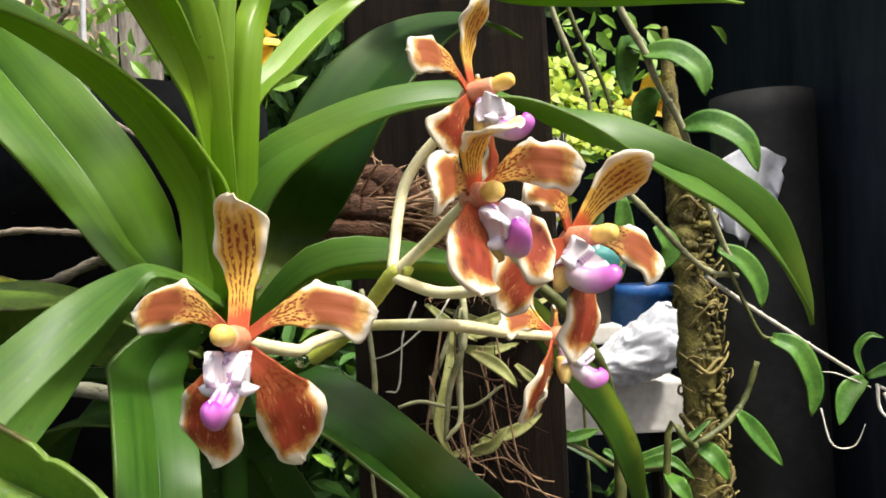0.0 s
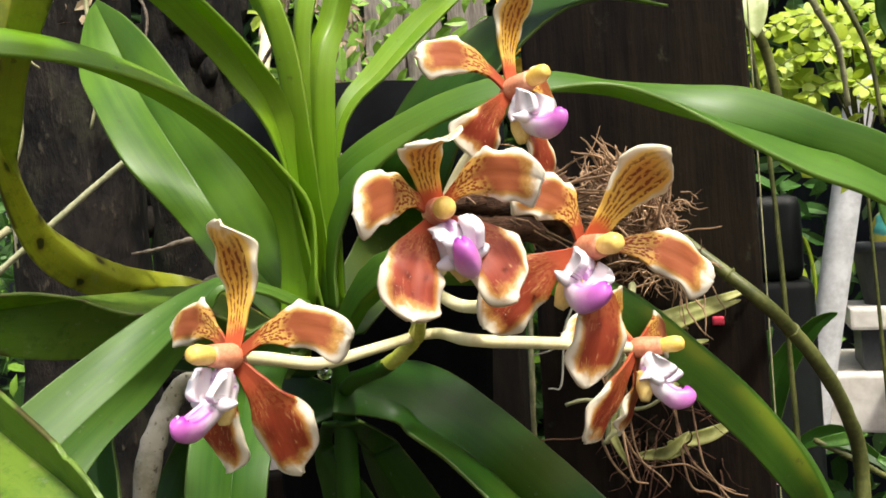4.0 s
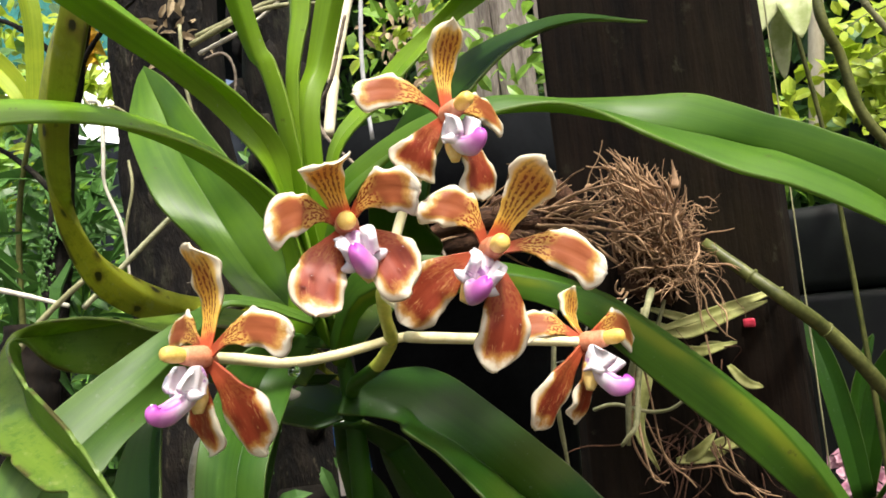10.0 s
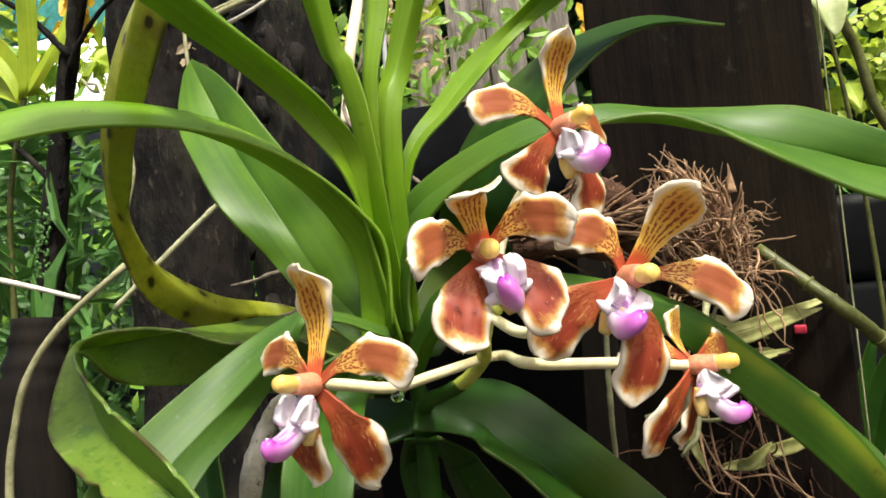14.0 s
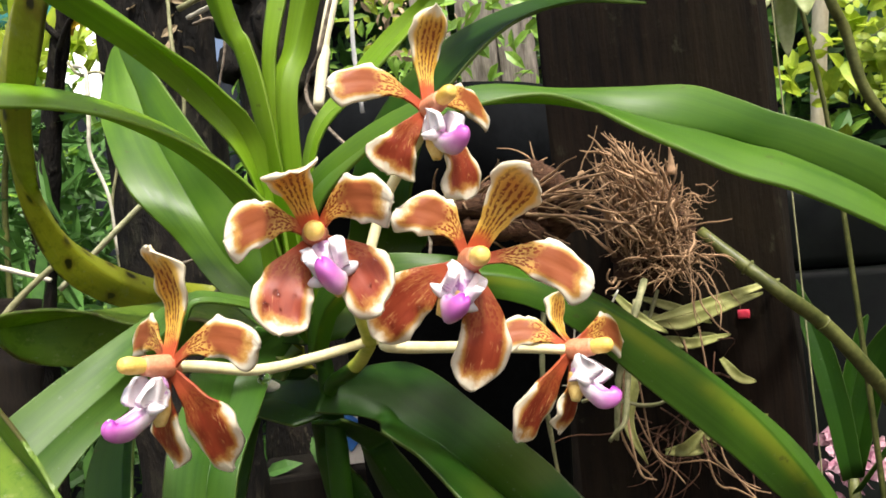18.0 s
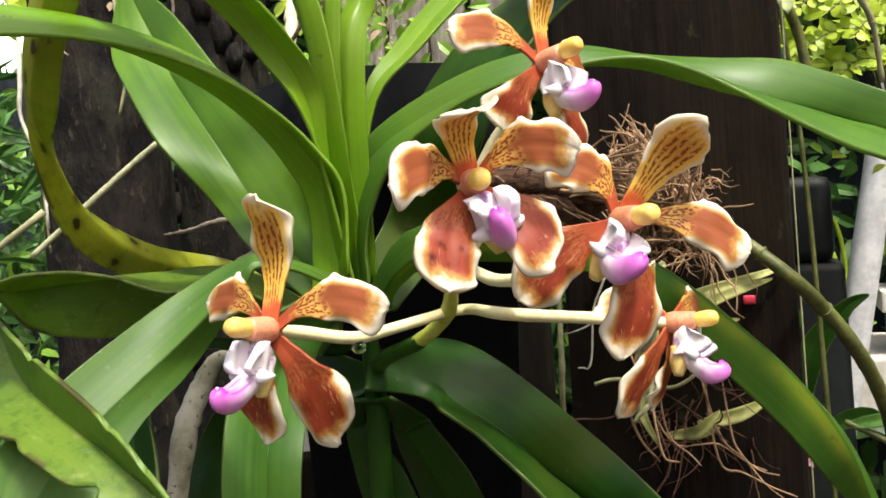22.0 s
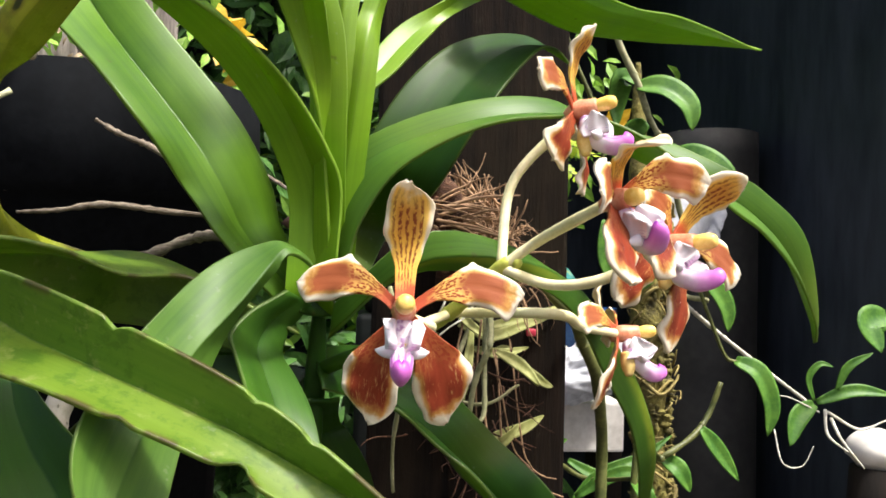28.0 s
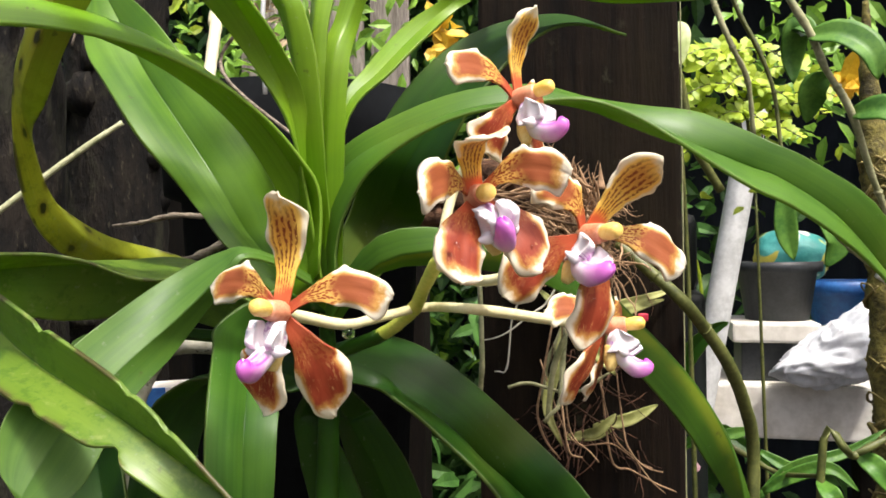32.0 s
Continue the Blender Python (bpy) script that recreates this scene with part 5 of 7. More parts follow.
# curled layers of split husk
for i, (pts, r) in enumerate((([(-0.0751, 0.3347, 1.2237), (-0.0520, 0.3365, 1.2271), (-0.0319, 0.3429, 1.2241), (-0.0181, 0.3575, 1.2168)], 0.0060), ([(-0.0692, 0.3364, 1.2161), (-0.0479, 0.3374, 1.2172), (-0.0279, 0.3437, 1.2143), (-0.0172, 0.3588, 1.2068)], 0.0055),
                              ([(-0.0393, 0.3569, 1.2433), (-0.0240, 0.3547, 1.2378), (-0.0144, 0.3590, 1.2269), (-0.0116, 0.3641, 1.2119)], 0.0085), ([(-0.0490, 0.3552, 1.2352), (-0.0317, 0.3540, 1.2331), (-0.0183, 0.3569, 1.2235), (-0.0165, 0.3648, 1.2098)], 0.0075))):
    bm = bmesh.new()
    tube(bm, pts, [r * 0.5, r, r * 1.05, r * 0.6], 14, 40, 0.10, i + 3)
    for v in bm.verts:
        v.co.z += 0.0012 * noise.noise(Vector((v.co.x * 60, v.co.y * 60, v.co.z * 420)))
        v.co.y += 0.0012 * noise.noise(Vector((v.co.x * 50, 7.0, v.co.z * 500)))
    part("husk_layer", bm, FIBRE_DARK, log)
bm = bmesh.new()
strands(bm, 90, 12, (-0.0491, 0.3525, 1.2241), (0.040, 0.012, 0.010), (0.03, 0.05), 0.0008, (0.9, 0.0, 0.25), 5, 0.25)
strands(bm, 26, 13, (-0.0246, 0.3746, 1.2231), (0.034, 0.014, 0.018), (0.02, 0.035), 0.0006, (0.2, -0.3, 0.25), 5, 0.6)
tagged(part("fibre_mat", bm, FIBRE, log), kind="stuff")


def cane(name, pts, radii, material, label, category, parent=None, wob=0.08, nodes=0, sides=10, m=30, seed=1, group=""):
    bm = bmesh.new()
    tube(bm, pts, radii, sides, m, wob, seed)
    if nodes:
        p = spline(pts, nodes + 2)[1:-1]
        for i, q in enumerate(p):
            blob(bm, q, (radii[0] * 1.3,) * 3, None, 6, 8, 0.2, i)
    ob = part(name, bm, material, parent, label if parent is not None else "")
    return ob if parent is not None else tagged(ob, label, category, group)


CANE_PATH = [(0.030, 0.432, 1.205), (0.0635, 0.4469 - 0.02, 1.1744), (0.0787, 0.452, 1.1548), (0.0924, 0.468, 1.1330), (0.1045, 0.497, 1.1040), (0.1120, 0.517, 1.0698), (0.1100, 0.515, 1.0), (0.105, 0.52, 0.75), (0.10, 0.53, 0.02)]
old_cane = thing("orchid_cane", (0.10, 0.53, 0.0), "thick olive-green cane arching down from the root clump", "cane")
cane("stem", CANE_PATH, [0.0032, 0.0037, 0.0040, 0.0041, 0.0040, 0.004], CANE, "", "", old_cane, m=60, wob=0.03)
line = spline(CANE_PATH, 81)
for i in range(6, 58, 14):
    cane("node_ring", [line[i] + (line[i + 1] - line[i]) * f for f in (0, 0.12, 0.24)], [0.0041, 0.0043, 0.0040], CANE, "sheath ring", "", old_cane, 0.05, 0, 12, 6, i)

def aerial_root(i, r, mat, *pts):
    """A thin, slightly crooked root hanging under the clump."""
    r *= 0.5 if mat == FIBRE else 0.85
    pts = [np.array(p) + 0.0016 * np.array((math.sin(7 * j + i), 0, math.cos(5 * j + i))) for j, p in enumerate(spline(pts, 9))]
    cane("aerial_root", pts, [r, r, r * 0.9, r * 0.6], mat, "", "", husk, 0.15, 0, 7, 20, i)


aerial_root(0, 0.0016, ROOT, (-0.0428, 0.4003, 1.1857), (-0.0370, 0.3709, 1.1541), (-0.0366, 0.3713, 1.1324), (-0.0380, 0.3817, 1.1084), (-0.0379, 0.3871, 1.0817))
aerial_root(1, 0.0022, ROOT, (0.0075, 0.4003, 1.1835), (0.0081, 0.3707, 1.1630), (0.0031, 0.3711, 1.1415), (-0.0034, 0.3715, 1.1161))
aerial_root(2, 0.0012, ROOT, (-0.0271, 0.3913, 1.1283), (-0.0071, 0.3913, 1.1288), (0.0157, 0.3913, 1.1278), (0.0261, 0.3911, 1.1374))
aerial_root(3, 0.0011, FIBRE, (0.0047, 0.3805, 1.1733), (0.0059, 0.3912, 1.1326), (0.0075, 0.3917, 1.1039), (0.0209, 0.3870, 1.0905))
aerial_root(4, 0.0006, ROOT_WHITE, (-0.0130, 0.3804, 1.1824), (-0.0208, 0.3807, 1.1633), (-0.0260, 0.3811, 1.1412), (-0.0304, 0.3812, 1.1359))
aerial_root(5, 0.0006, ROOT_WHITE, (0.0037, 0.3804, 1.1817), (-0.0137, 0.3807, 1.1658), (-0.0366, 0.3809, 1.1528))
aerial_root(6, 0.0010, FIBRE, (0.0277, 0.4208, 1.1572), (0.0322, 0.4117, 1.1039), (0.0390, 0.4120, 1.0886), (0.0552, 0.4121, 1.0819))
aerial_root(7, 0.0012, FIBRE, (0.0182, 0.4209, 1.1515), (0.0247, 0.4220, 1.0896), (0.0395, 0.4222, 1.0767), (0.0608, 0.4223, 1.0696))
aerial_root(8, 0.0018, ROOT, (-0.0115, 0.4155, 1.1168), (-0.0075, 0.4165, 1.1369), (0.0016, 0.4204, 1.1563), (0.0073, 0.4221, 1.1792))
aerial_root(10, 0.0014, FIBRE, (-0.0010, 0.4062, 1.1697), (-0.0085, 0.4051, 1.1246), (-0.0121, 0.4042, 1.1078), (-0.0068, 0.4085, 1.0927), (-0.0007, 0.4128, 1.0831))
aerial_root(13, 0.0009, FIBRE, (0.0261, 0.4649, 1.0692), (0.0195, 0.4602, 1.0795), (0.0117, 0.4540, 1.0992))
aerial_root(16, 0.0017, ROOT, (0.0088, 0.3856, 1.1782), (0.0070, 0.3698, 1.1396), (0.0033, 0.3637, 1.1266), (-0.0030, 0.3620, 1.1150))
aerial_root(17, 0.0012, FIBRE, (0.0067, 0.3748, 1.1560), (0.0059, 0.3644, 1.1210), (0.0070, 0.3648, 1.1043), (0.0163, 0.3673, 1.0972))
aerial_root(18, 0.0009, FIBRE, (-0.0085, 0.4019, 1.1404), (0.0058, 0.4058, 1.0972), (0.0295, 0.4122, 1.0938), (0.0501, 0.4177, 1.0812))
aerial_root(19, 0.0009, FIBRE, (0.0154, 0.4081, 1.1524), (0.0266, 0.4114, 1.1031), (0.0412, 0.4153, 1.0844), (0.0559, 0.4193, 1.0689))


def blade(bm, pts, half, thick=0.0008, cols=7, fold=0.25, m=16, side=None, wavy=0.0):
    """A small pointed leaf along a curve."""
    p = spline(pts, m)
    tan = np.gradient(p, axis=0)
    grid, normals, uvs = [], [], []
    for i in range(m):
        u = i / (m - 1)
        t = unit(tan[i])
        s = unit(np.cross(t, (0.1, -0.9, 0.35))) if side is None else unit(np.array(side) - t * (np.array(side) @ t))
        n = np.cross(s, t)
        w = half * math.sin(math.pi * min(1, 0.10 + 0.9 * u)) ** 0.75 + 0.0002
        grid.append([p[i] + s * w * v + n * w * fold * abs(v) + n * wavy * math.sin(9 * u + v) * half for v in np.linspace(-1, 1, cols)])
        normals.append([n] * cols)
        uvs.append([(u, v) for v in np.linspace(-1, 1, cols)])
    sheet(bm, grid, normals, thick, uvs)


for pts, half in (([(0.0024, 0.4205, 1.1621), (0.0272, 0.4290, 1.1680), (0.0464, 0.4342, 1.1729), (0.0631, 0.4439, 1.1777)], 0.0045), ([(-0.0000, 0.4240, 1.1738), (0.0181, 0.4296, 1.1658), (0.0297, 0.4371, 1.1582)], 0.004),
                  ([(-0.0000, 0.4360, 1.0915), (0.0183, 0.4350, 1.0948), (0.0320, 0.4426, 1.1017)], 0.0055), ([(0.0212, 0.4325, 1.1520), (0.0314, 0.4385, 1.1520)], 0.003), ([(0.0119, 0.3708, 1.1561), (0.0235, 0.3659, 1.1495), (0.0320, 0.3611, 1.1405)], 0.0055),
                  ([(0.0124, 0.4118, 1.0988), (0.0210, 0.4017, 1.1038), (0.0302, 0.4015, 1.1137)], 0.005), ([(0.0369, 0.4191, 1.1429), (0.0450, 0.4129, 1.1352), (0.0516, 0.4170, 1.1321)], 0.004)):
    bm = bmesh.new()
    blade(bm, pts, half * 0.55, 0.0010, 7, 0.5, 18, None, 0.15)
    part("dry_leaf", bm, DRY_LEAF, husk, "pale withered leaf")
for pts, half in (([(-0.002, 0.428, 1.166), (0.016, 0.424, 1.160), (0.036, 0.428, 1.166), (0.056, 0.436, 1.172)], 0.0030), ([(0.006, 0.430, 1.152), (0.022, 0.424, 1.150), (0.040, 0.430, 1.153)], 0.0026), ([(-0.010, 0.410, 1.178), (0.004, 0.404, 1.166), (0.016, 0.406, 1.158)], 0.0022),
                  ([(0.004, 0.412, 1.166), (0.000, 0.404, 1.140), (-0.006, 0.400, 1.116), (0.002, 0.398, 1.096)], 0.0028), ([(0.016, 0.436, 1.098), (0.036, 0.434, 1.104), (0.052, 0.438, 1.112)], 0.0034)):
    bm = bmesh.new()
    blade(bm, pts, half, 0.0010, 7, 0.5, 22, None, 0.25)
    part("dry_strip", bm, DRY_LEAF, husk, "dry pale-green leaf strip")
bm = bmesh.new()
board(bm, (0.0415, 0.4430, 1.1590), (0.0475, 0.4454, 1.1636), 0.001)
tagged(part("red_tag", bm, RED), "small red tag stuck on the dark board", "tag")

bm = bmesh.new()
strands(bm, 30, 41, (0.0087, 0.4427, 1.1018), (0.036, 0.010, 0.022), (0.025, 0.06), 0.0005, (0.1, -0.1, -0.6), 5, 0.55)
strands(bm, 16, 42, (0.0140, 0.4163, 1.1309), (0.036, 0.010, 0.03), (0.02, 0.06), 0.0005, (0.0, -0.1, -0.5), 5, 0.6)
tagged(part("fine_root_tangle", bm, FIBRE_DARK, husk), kind="stuff")

# dead twigs and a grey branch to the left of the stem
cane("dead_branch", [(-0.080, 0.262, 1.198), (-0.104, 0.256, 1.206), (-0.1184, 0.2605, 1.2047), (-0.1334, 0.2590, 1.1983), (-0.1525, 0.2587, 1.1964), (-0.1522, 0.2590, 1.1889)], [0.0018, 0.0020, 0.0019, 0.0017, 0.0014, 0.0009], TWIG, "bare grey dead branch against the orchid stem", "branch", wob=0.25, m=40)
cane("dead_twig", [(-0.1095, 0.2844, 1.2149), (-0.1314, 0.2863, 1.2165), (-0.1538, 0.2832, 1.2184), (-0.1710, 0.2798, 1.2154), (-0.1858, 0.2811, 1.2144)], [0.0010, 0.0012, 0.0013, 0.0009, 0.0006], TWIG, "thin bare twig behind the leaves", "twig", wob=0.25, m=40, group="dead twigs")
cane("dead_twig", [(-0.1275, 0.2854, 1.2331), (-0.1386, 0.2860, 1.2412), (-0.1508, 0.2869, 1.2461), (-0.1608, 0.2876, 1.2516)], [0.0010, 0.0013, 0.0011, 0.0008], TWIG, "thin forked twig behind the leaves", "twig", wob=0.3, m=30, group="dead twigs")
cane("pale_stick", [(-0.2682, 0.2788, 1.2096), (-0.2438, 0.2917, 1.2325), (-0.2218, 0.3033, 1.2526), (-0.2044, 0.3127, 1.2672)], [0.0015, 0.0016, 0.0015, 0.0013], ROOT_PALE, "pale straight stick crossing behind the leaves", "stick", wob=0.08)
ps = np.array((-0.3592, 0.2671, 1.1022))
cane("pale_stick", [(ps[0], ps[1], 0.0), (ps[0], ps[1], 0.35), (ps[0], ps[1], 0.70), (ps[0], ps[1], 0.98), (-0.3592, 0.2671, 1.1022), (-0.3513, 0.2692, 1.1477), (-0.3397, 0.2741, 1.1795), (-0.3180, 0.2850, 1.2069), (-0.2863, 0.3016, 1.2330)], [0.0022, 0.0024, 0.0022, 0.0018], ROOT, "grey bent stick behind the leaves", "stick", wob=0.1)
cane("pale_stick", [(-0.95, 0.30, 0.0), (-0.93, 0.32, 0.6), (-0.86, 0.36, 1.10), (-0.5714, 0.3112, 1.2645), (-0.4973, 0.3544, 1.2395), (-0.4752, 0.3673, 1.2312), (-0.4458, 0.3846, 1.2190)], [0.002, 0.0024, 0.0018], ROOT_WHITE, "white plastic-coated wire crossing the leaves", "wire", wob=0.03)
cane("grey_root", [(-0.090, 0.268, 1.150), (-0.130, 0.278, 1.160), (-0.155, 0.276, 1.160), (-0.1610, 0.270, 1.150), (-0.1620, 0.263, 1.140), (-0.1620, 0.258, 1.130), (-0.165, 0.252, 1.095)], [0.0026, 0.0032, 0.0040, 0.0047, 0.0049, 0.0049, 0.0045], ROOT_GREY, "thick pale grey root under the orchid leaves", "root", wob=0.08)

# ---- vines on the right ----
vine = thing("climbing_vine", (0.1888, 0.6227, 1.0395), "climbing orchid vine with glossy oval leaves", "vine")
def vine_stem(i, r, mat, *pts):
    bm = bmesh.new()
    r *= 0.8
    tube(bm, pts, [r, r, r * 0.9, r * 0.8], 9, 34, 0.14, i)
    for q in spline(pts, 5)[1:-1]:
        blob(bm, q, (r * 1.15,) * 3, None, 6, 8, 0.2, i)
    part("vine_stem", bm, mat, vine)


def oval_leaf(parent, half, *pts):
    bm = bmesh.new()
    blade(bm, pts, half, 0.0010, 9, 0.35)
    part("leaf", bm, VINE_LEAF, parent)


vine_stem(0, 0.0036, ROOT, (0.1401, 0.6159, 1.4323), (0.1521, 0.6166, 1.3954), (0.1688, 0.6171, 1.3629), (0.1790, 0.6176, 1.3352), (0.1957, 0.6182, 1.3027), (0.2128, 0.6290, 1.2529), (0.2307, 0.6397, 1.2110), (0.2435, 0.6402, 1.1823))
vine_stem(1, 0.0030, ROOT, (0.0927, 0.6360, 1.4326), (0.1028, 0.6366, 1.3947), (0.1154, 0.6372, 1.3613), (0.1278, 0.6477, 1.3348), (0.1327, 0.6584, 1.2932))
vine_stem(2, 0.0026, CANE, (0.1101, 0.6558, 1.4393), (0.1204, 0.6565, 1.4001), (0.1381, 0.6572, 1.3607), (0.1487, 0.6578, 1.3264), (0.1538, 0.6586, 1.2778))
vine_stem(3, 0.0034, ROOT, (0.1481, 0.6191, 1.2525), (0.1720, 0.6195, 1.2265), (0.1967, 0.6299, 1.2006), (0.2201, 0.6402, 1.1833), (0.2472, 0.6503, 1.1782))
vine_stem(4, 0.0026, ROOT_WHITE, (0.2176, 0.6403, 1.1787), (0.2478, 0.6606, 1.1601), (0.3081, 0.6912, 1.1233), (0.3833, 0.7180, 1.0767))
vine_stem(5, 0.0022, CANE, (0.2303, 0.6399, 1.2016), (0.2450, 0.6405, 1.1634), (0.2600, 0.6411, 1.1300), (0.2715, 0.6412, 1.1248))
vine_stem(6, 0.0036, CANE, (0.17, 0.60, 0.0), (0.175, 0.61, 0.6), (0.1723, 0.6230, 1.0266), (0.1958, 0.6227, 1.0438), (0.2275, 0.6324, 1.0608), (0.2461, 0.6420, 1.0790), (0.2566, 0.6415, 1.1067))
vine_stem(7, 0.0030, CANE, (0.0960, 0.7029, 1.0368), (0.1236, 0.7031, 1.0227), (0.1536, 0.7034, 1.0060), (0.1723, 0.6230, 1.0266))
oval_leaf(vine, 0.0120, (0.1687, 0.6172, 1.3606), (0.1883, 0.6072, 1.3570), (0.2044, 0.5975, 1.3405), (0.2092, 0.5978, 1.3205))
oval_leaf(vine, 0.0120, (0.1979, 0.6182, 1.3003), (0.2171, 0.6082, 1.2999), (0.2371, 0.5984, 1.2841), (0.2479, 0.5989, 1.2594))
oval_leaf(vine, 0.0100, (0.1743, 0.6370, 1.3681), (0.1653, 0.6469, 1.3760), (0.1620, 0.6573, 1.3548), (0.1634, 0.6577, 1.3330))
oval_leaf(vine, 0.0110, (0.1874, 0.6476, 1.3370), (0.1776, 0.6578, 1.3251), (0.1743, 0.6682, 1.3027))
oval_leaf(vine, 0.0095, (0.2692, 0.6412, 1.1258), (0.2853, 0.6313, 1.1159), (0.2970, 0.6318, 1.0877), (0.2949, 0.6323, 1.0611))
oval_leaf(vine, 0.0075, (0.2347, 0.6322, 1.0674), (0.2500, 0.6326, 1.0483), (0.2696, 0.6330, 1.0220))
oval_leaf(vine, 0.0095, (0.2280, 0.6399, 1.2017), (0.2463, 0.6401, 1.1915), (0.2595, 0.6404, 1.1722), (0.2623, 0.6408, 1.1510))
oval_leaf(vine, 0.0080, (0.2012, 0.6327, 1.0412), (0.2112, 0.6228, 1.0340), (0.2218, 0.6231, 1.0154))
oval_leaf(vine, 0.0090, (0.1549, 0.6591, 1.2488), (0.1559, 0.6597, 1.2149), (0.1621, 0.6601, 1.1904))
oval_leaf(vine, 0.0090, (0.1828, 0.6596, 1.2234), (0.1941, 0.6599, 1.2035), (0.1860, 0.6602, 1.1846))
oval_leaf(vine, 0.0050, (0.0984, 0.7029, 1.0341), (0.1191, 0.7028, 1.0383), (0.1347, 0.7027, 1.0428))
oval_leaf(vine, 0.0070, (0.1721, 0.6231, 1.0221), (0.1750, 0.6031, 1.0187), (0.1854, 0.6034, 1.0050))
oval_leaf(vine, 0.0055, (0.1435, 0.7325, 1.0160), (0.1688, 0.7289, 1.0031), (0.1863, 0.7232, 1.0082))
oval_leaf(vine, 0.0060, (0.1399, 0.6902, 0.9927), (0.1663, 0.6868, 1.0097), (0.1917, 0.6832, 1.0170), (0.2115, 0.6782, 1.0011))
oval_leaf(vine, 0.0050, (0.1352, 0.6890, 0.9869), (0.1635, 0.6964, 1.0117), (0.2104, 0.7088, 1.0255), (0.2424, 0.7172, 1.0444))
keiki = thing("young_orchid", (0.3597, 0.6700, 1.0838), "young orchid shoot with white roots on a pale stone", "orchid")
for pts, half in (([(0.3597, 0.6700, 1.0838), (0.3388, 0.6622, 1.0720), (0.3279, 0.6540, 1.0480)], 0.009), ([(0.3623, 0.6697, 1.0855), (0.3961, 0.6663, 1.0968), (0.4329, 0.6632, 1.0935)], 0.006), ([(0.3596, 0.6699, 1.0865), (0.3538, 0.6696, 1.1074), (0.3639, 0.6682, 1.1208), (0.3771, 0.6672, 1.1185)], 0.003),
                  ([(0.3803, 0.6677, 1.0975), (0.3902, 0.6660, 1.1188), (0.4135, 0.6635, 1.1326)], 0.004), ([(0.4114, 0.6423, 1.1678), (0.3884, 0.6345, 1.1602), (0.3951, 0.6248, 1.1361)], 0.014)):
    bm = bmesh.new()
    blade(bm, pts, half, 0.0010, 7, 0.35)
    part("leaf", bm, VINE_LEAF, keiki)
for i, pts in enumerate(([(0.3703, 0.6692, 1.0788), (0.3677, 0.6602, 1.0571), (0.3801, 0.6495, 1.0441)], [(0.3651, 0.6698, 1.0761), (0.3331, 0.6620, 1.0901), (0.3201, 0.6631, 1.0923)], [(0.3730, 0.6691, 1.0763), (0.4023, 0.6670, 1.0612), (0.4273, 0.6645, 1.0697)], [(0.3184, 0.6644, 1.0611), (0.3217, 0.6551, 1.0325), (0.3396, 0.6536, 1.0303), (0.3493, 0.6521, 1.0485)], [(0.3758, 0.6690, 1.0711), (0.3808, 0.6592, 1.0522), (0.4022, 0.6583, 1.0268)])):
    thin = 0.5 if i in (1, 3) else 1.0
    cane("root", pts, [0.0016 * thin, 0.0014 * thin, 0.0007 * thin], ROOT_WHITE, "white root", "", keiki, 0.12, 0, 7, 18, i)
bm = bmesh.new()
blob(bm, (0.4305, 0.6855, 1.0389), (0.026, 0.024, 0.020), None, 12, 16, 0.12, 3)
tagged(part("pale_stone", bm, BENCH), "pale rounded stone under the orchid shoot", "stone")
st = np.array((0.4305, 0.6855, 1.0389))
bm = bmesh.new()
tube(bm, [(st[0], st[1], 0), (st[0], st[1], 0.5), (st[0], st[1], st[2] - 0.017)], [0.03, 0.026, 0.024], 14, 20, 0.1, 2)
tagged(part("stump", bm, WOOD), "dark wooden stump in shade under the stone", "stump")
# mossy post and things on the bench
bm = bmesh.new()
mp = np.array((0.3320, 1.0219, 1.0845))
tube(bm, [(mp[0] + 0.01, mp[1], 0.0), (mp[0] + 0.008, mp[1], 0.6), (mp[0] - 0.004, mp[1], 1.1), (mp[0] - 0.016, mp[1], 1.28), (mp[0] - 0.022, mp[1], 1.42), (mp[0] - 0.024, mp[1], 1.50)], [0.024, 0.024, 0.022, 0.018, 0.010, 0.003], 18, 90, 0.20, 8)
for i in range(520):
    rng = np.random.RandomState(i)
    z = 0.80 + 0.50 * rng.rand()
    a = rng.rand() * 6.28
    blob(bm, (mp[0] + 0.010 - 0.02 * (z - 0.8) + 0.022 * math.cos(a), mp[1] + 0.022 * math.sin(a), z), (0.003 + 0.008 * rng.rand() ** 3, 0.004 + 0.003 * rng.rand(), 0.003 + 0.006 * rng.rand() ** 3), None, 4, 6, 0.9, i)
pole = tagged(part("mossy_pole", bm, MOSS), "upright pole covered in yellow-green moss and curled roots", "pole")
bm = bmesh.new()
for i in range(110):
    rng = np.random.RandomState(700 + i)
    z, a, w = 0.82 + 0.50 * rng.rand(), rng.rand() * 6.28, 0.5 + rng.rand()
    mx, n = mp[0] + 0.008 - 0.03 * max(0, z - 1.0), 0.022 + 0.012 * rng.rand()
    tube(bm, [(mx + (n + 0.004 * math.sin(2.1 * j + i)) * math.cos(a + 0.45 * j * w), mp[1] + n * math.sin(a + 0.45 * j * w), z + 0.010 * math.sin(1.7 * j + i) * w) for j in range(5)], [0.0010, 0.0022 * w, 0.0012], 5, 12, 0.1, i)
tagged(part("root_mat", bm, MOSS_GOLD, pole), kind="stuff")

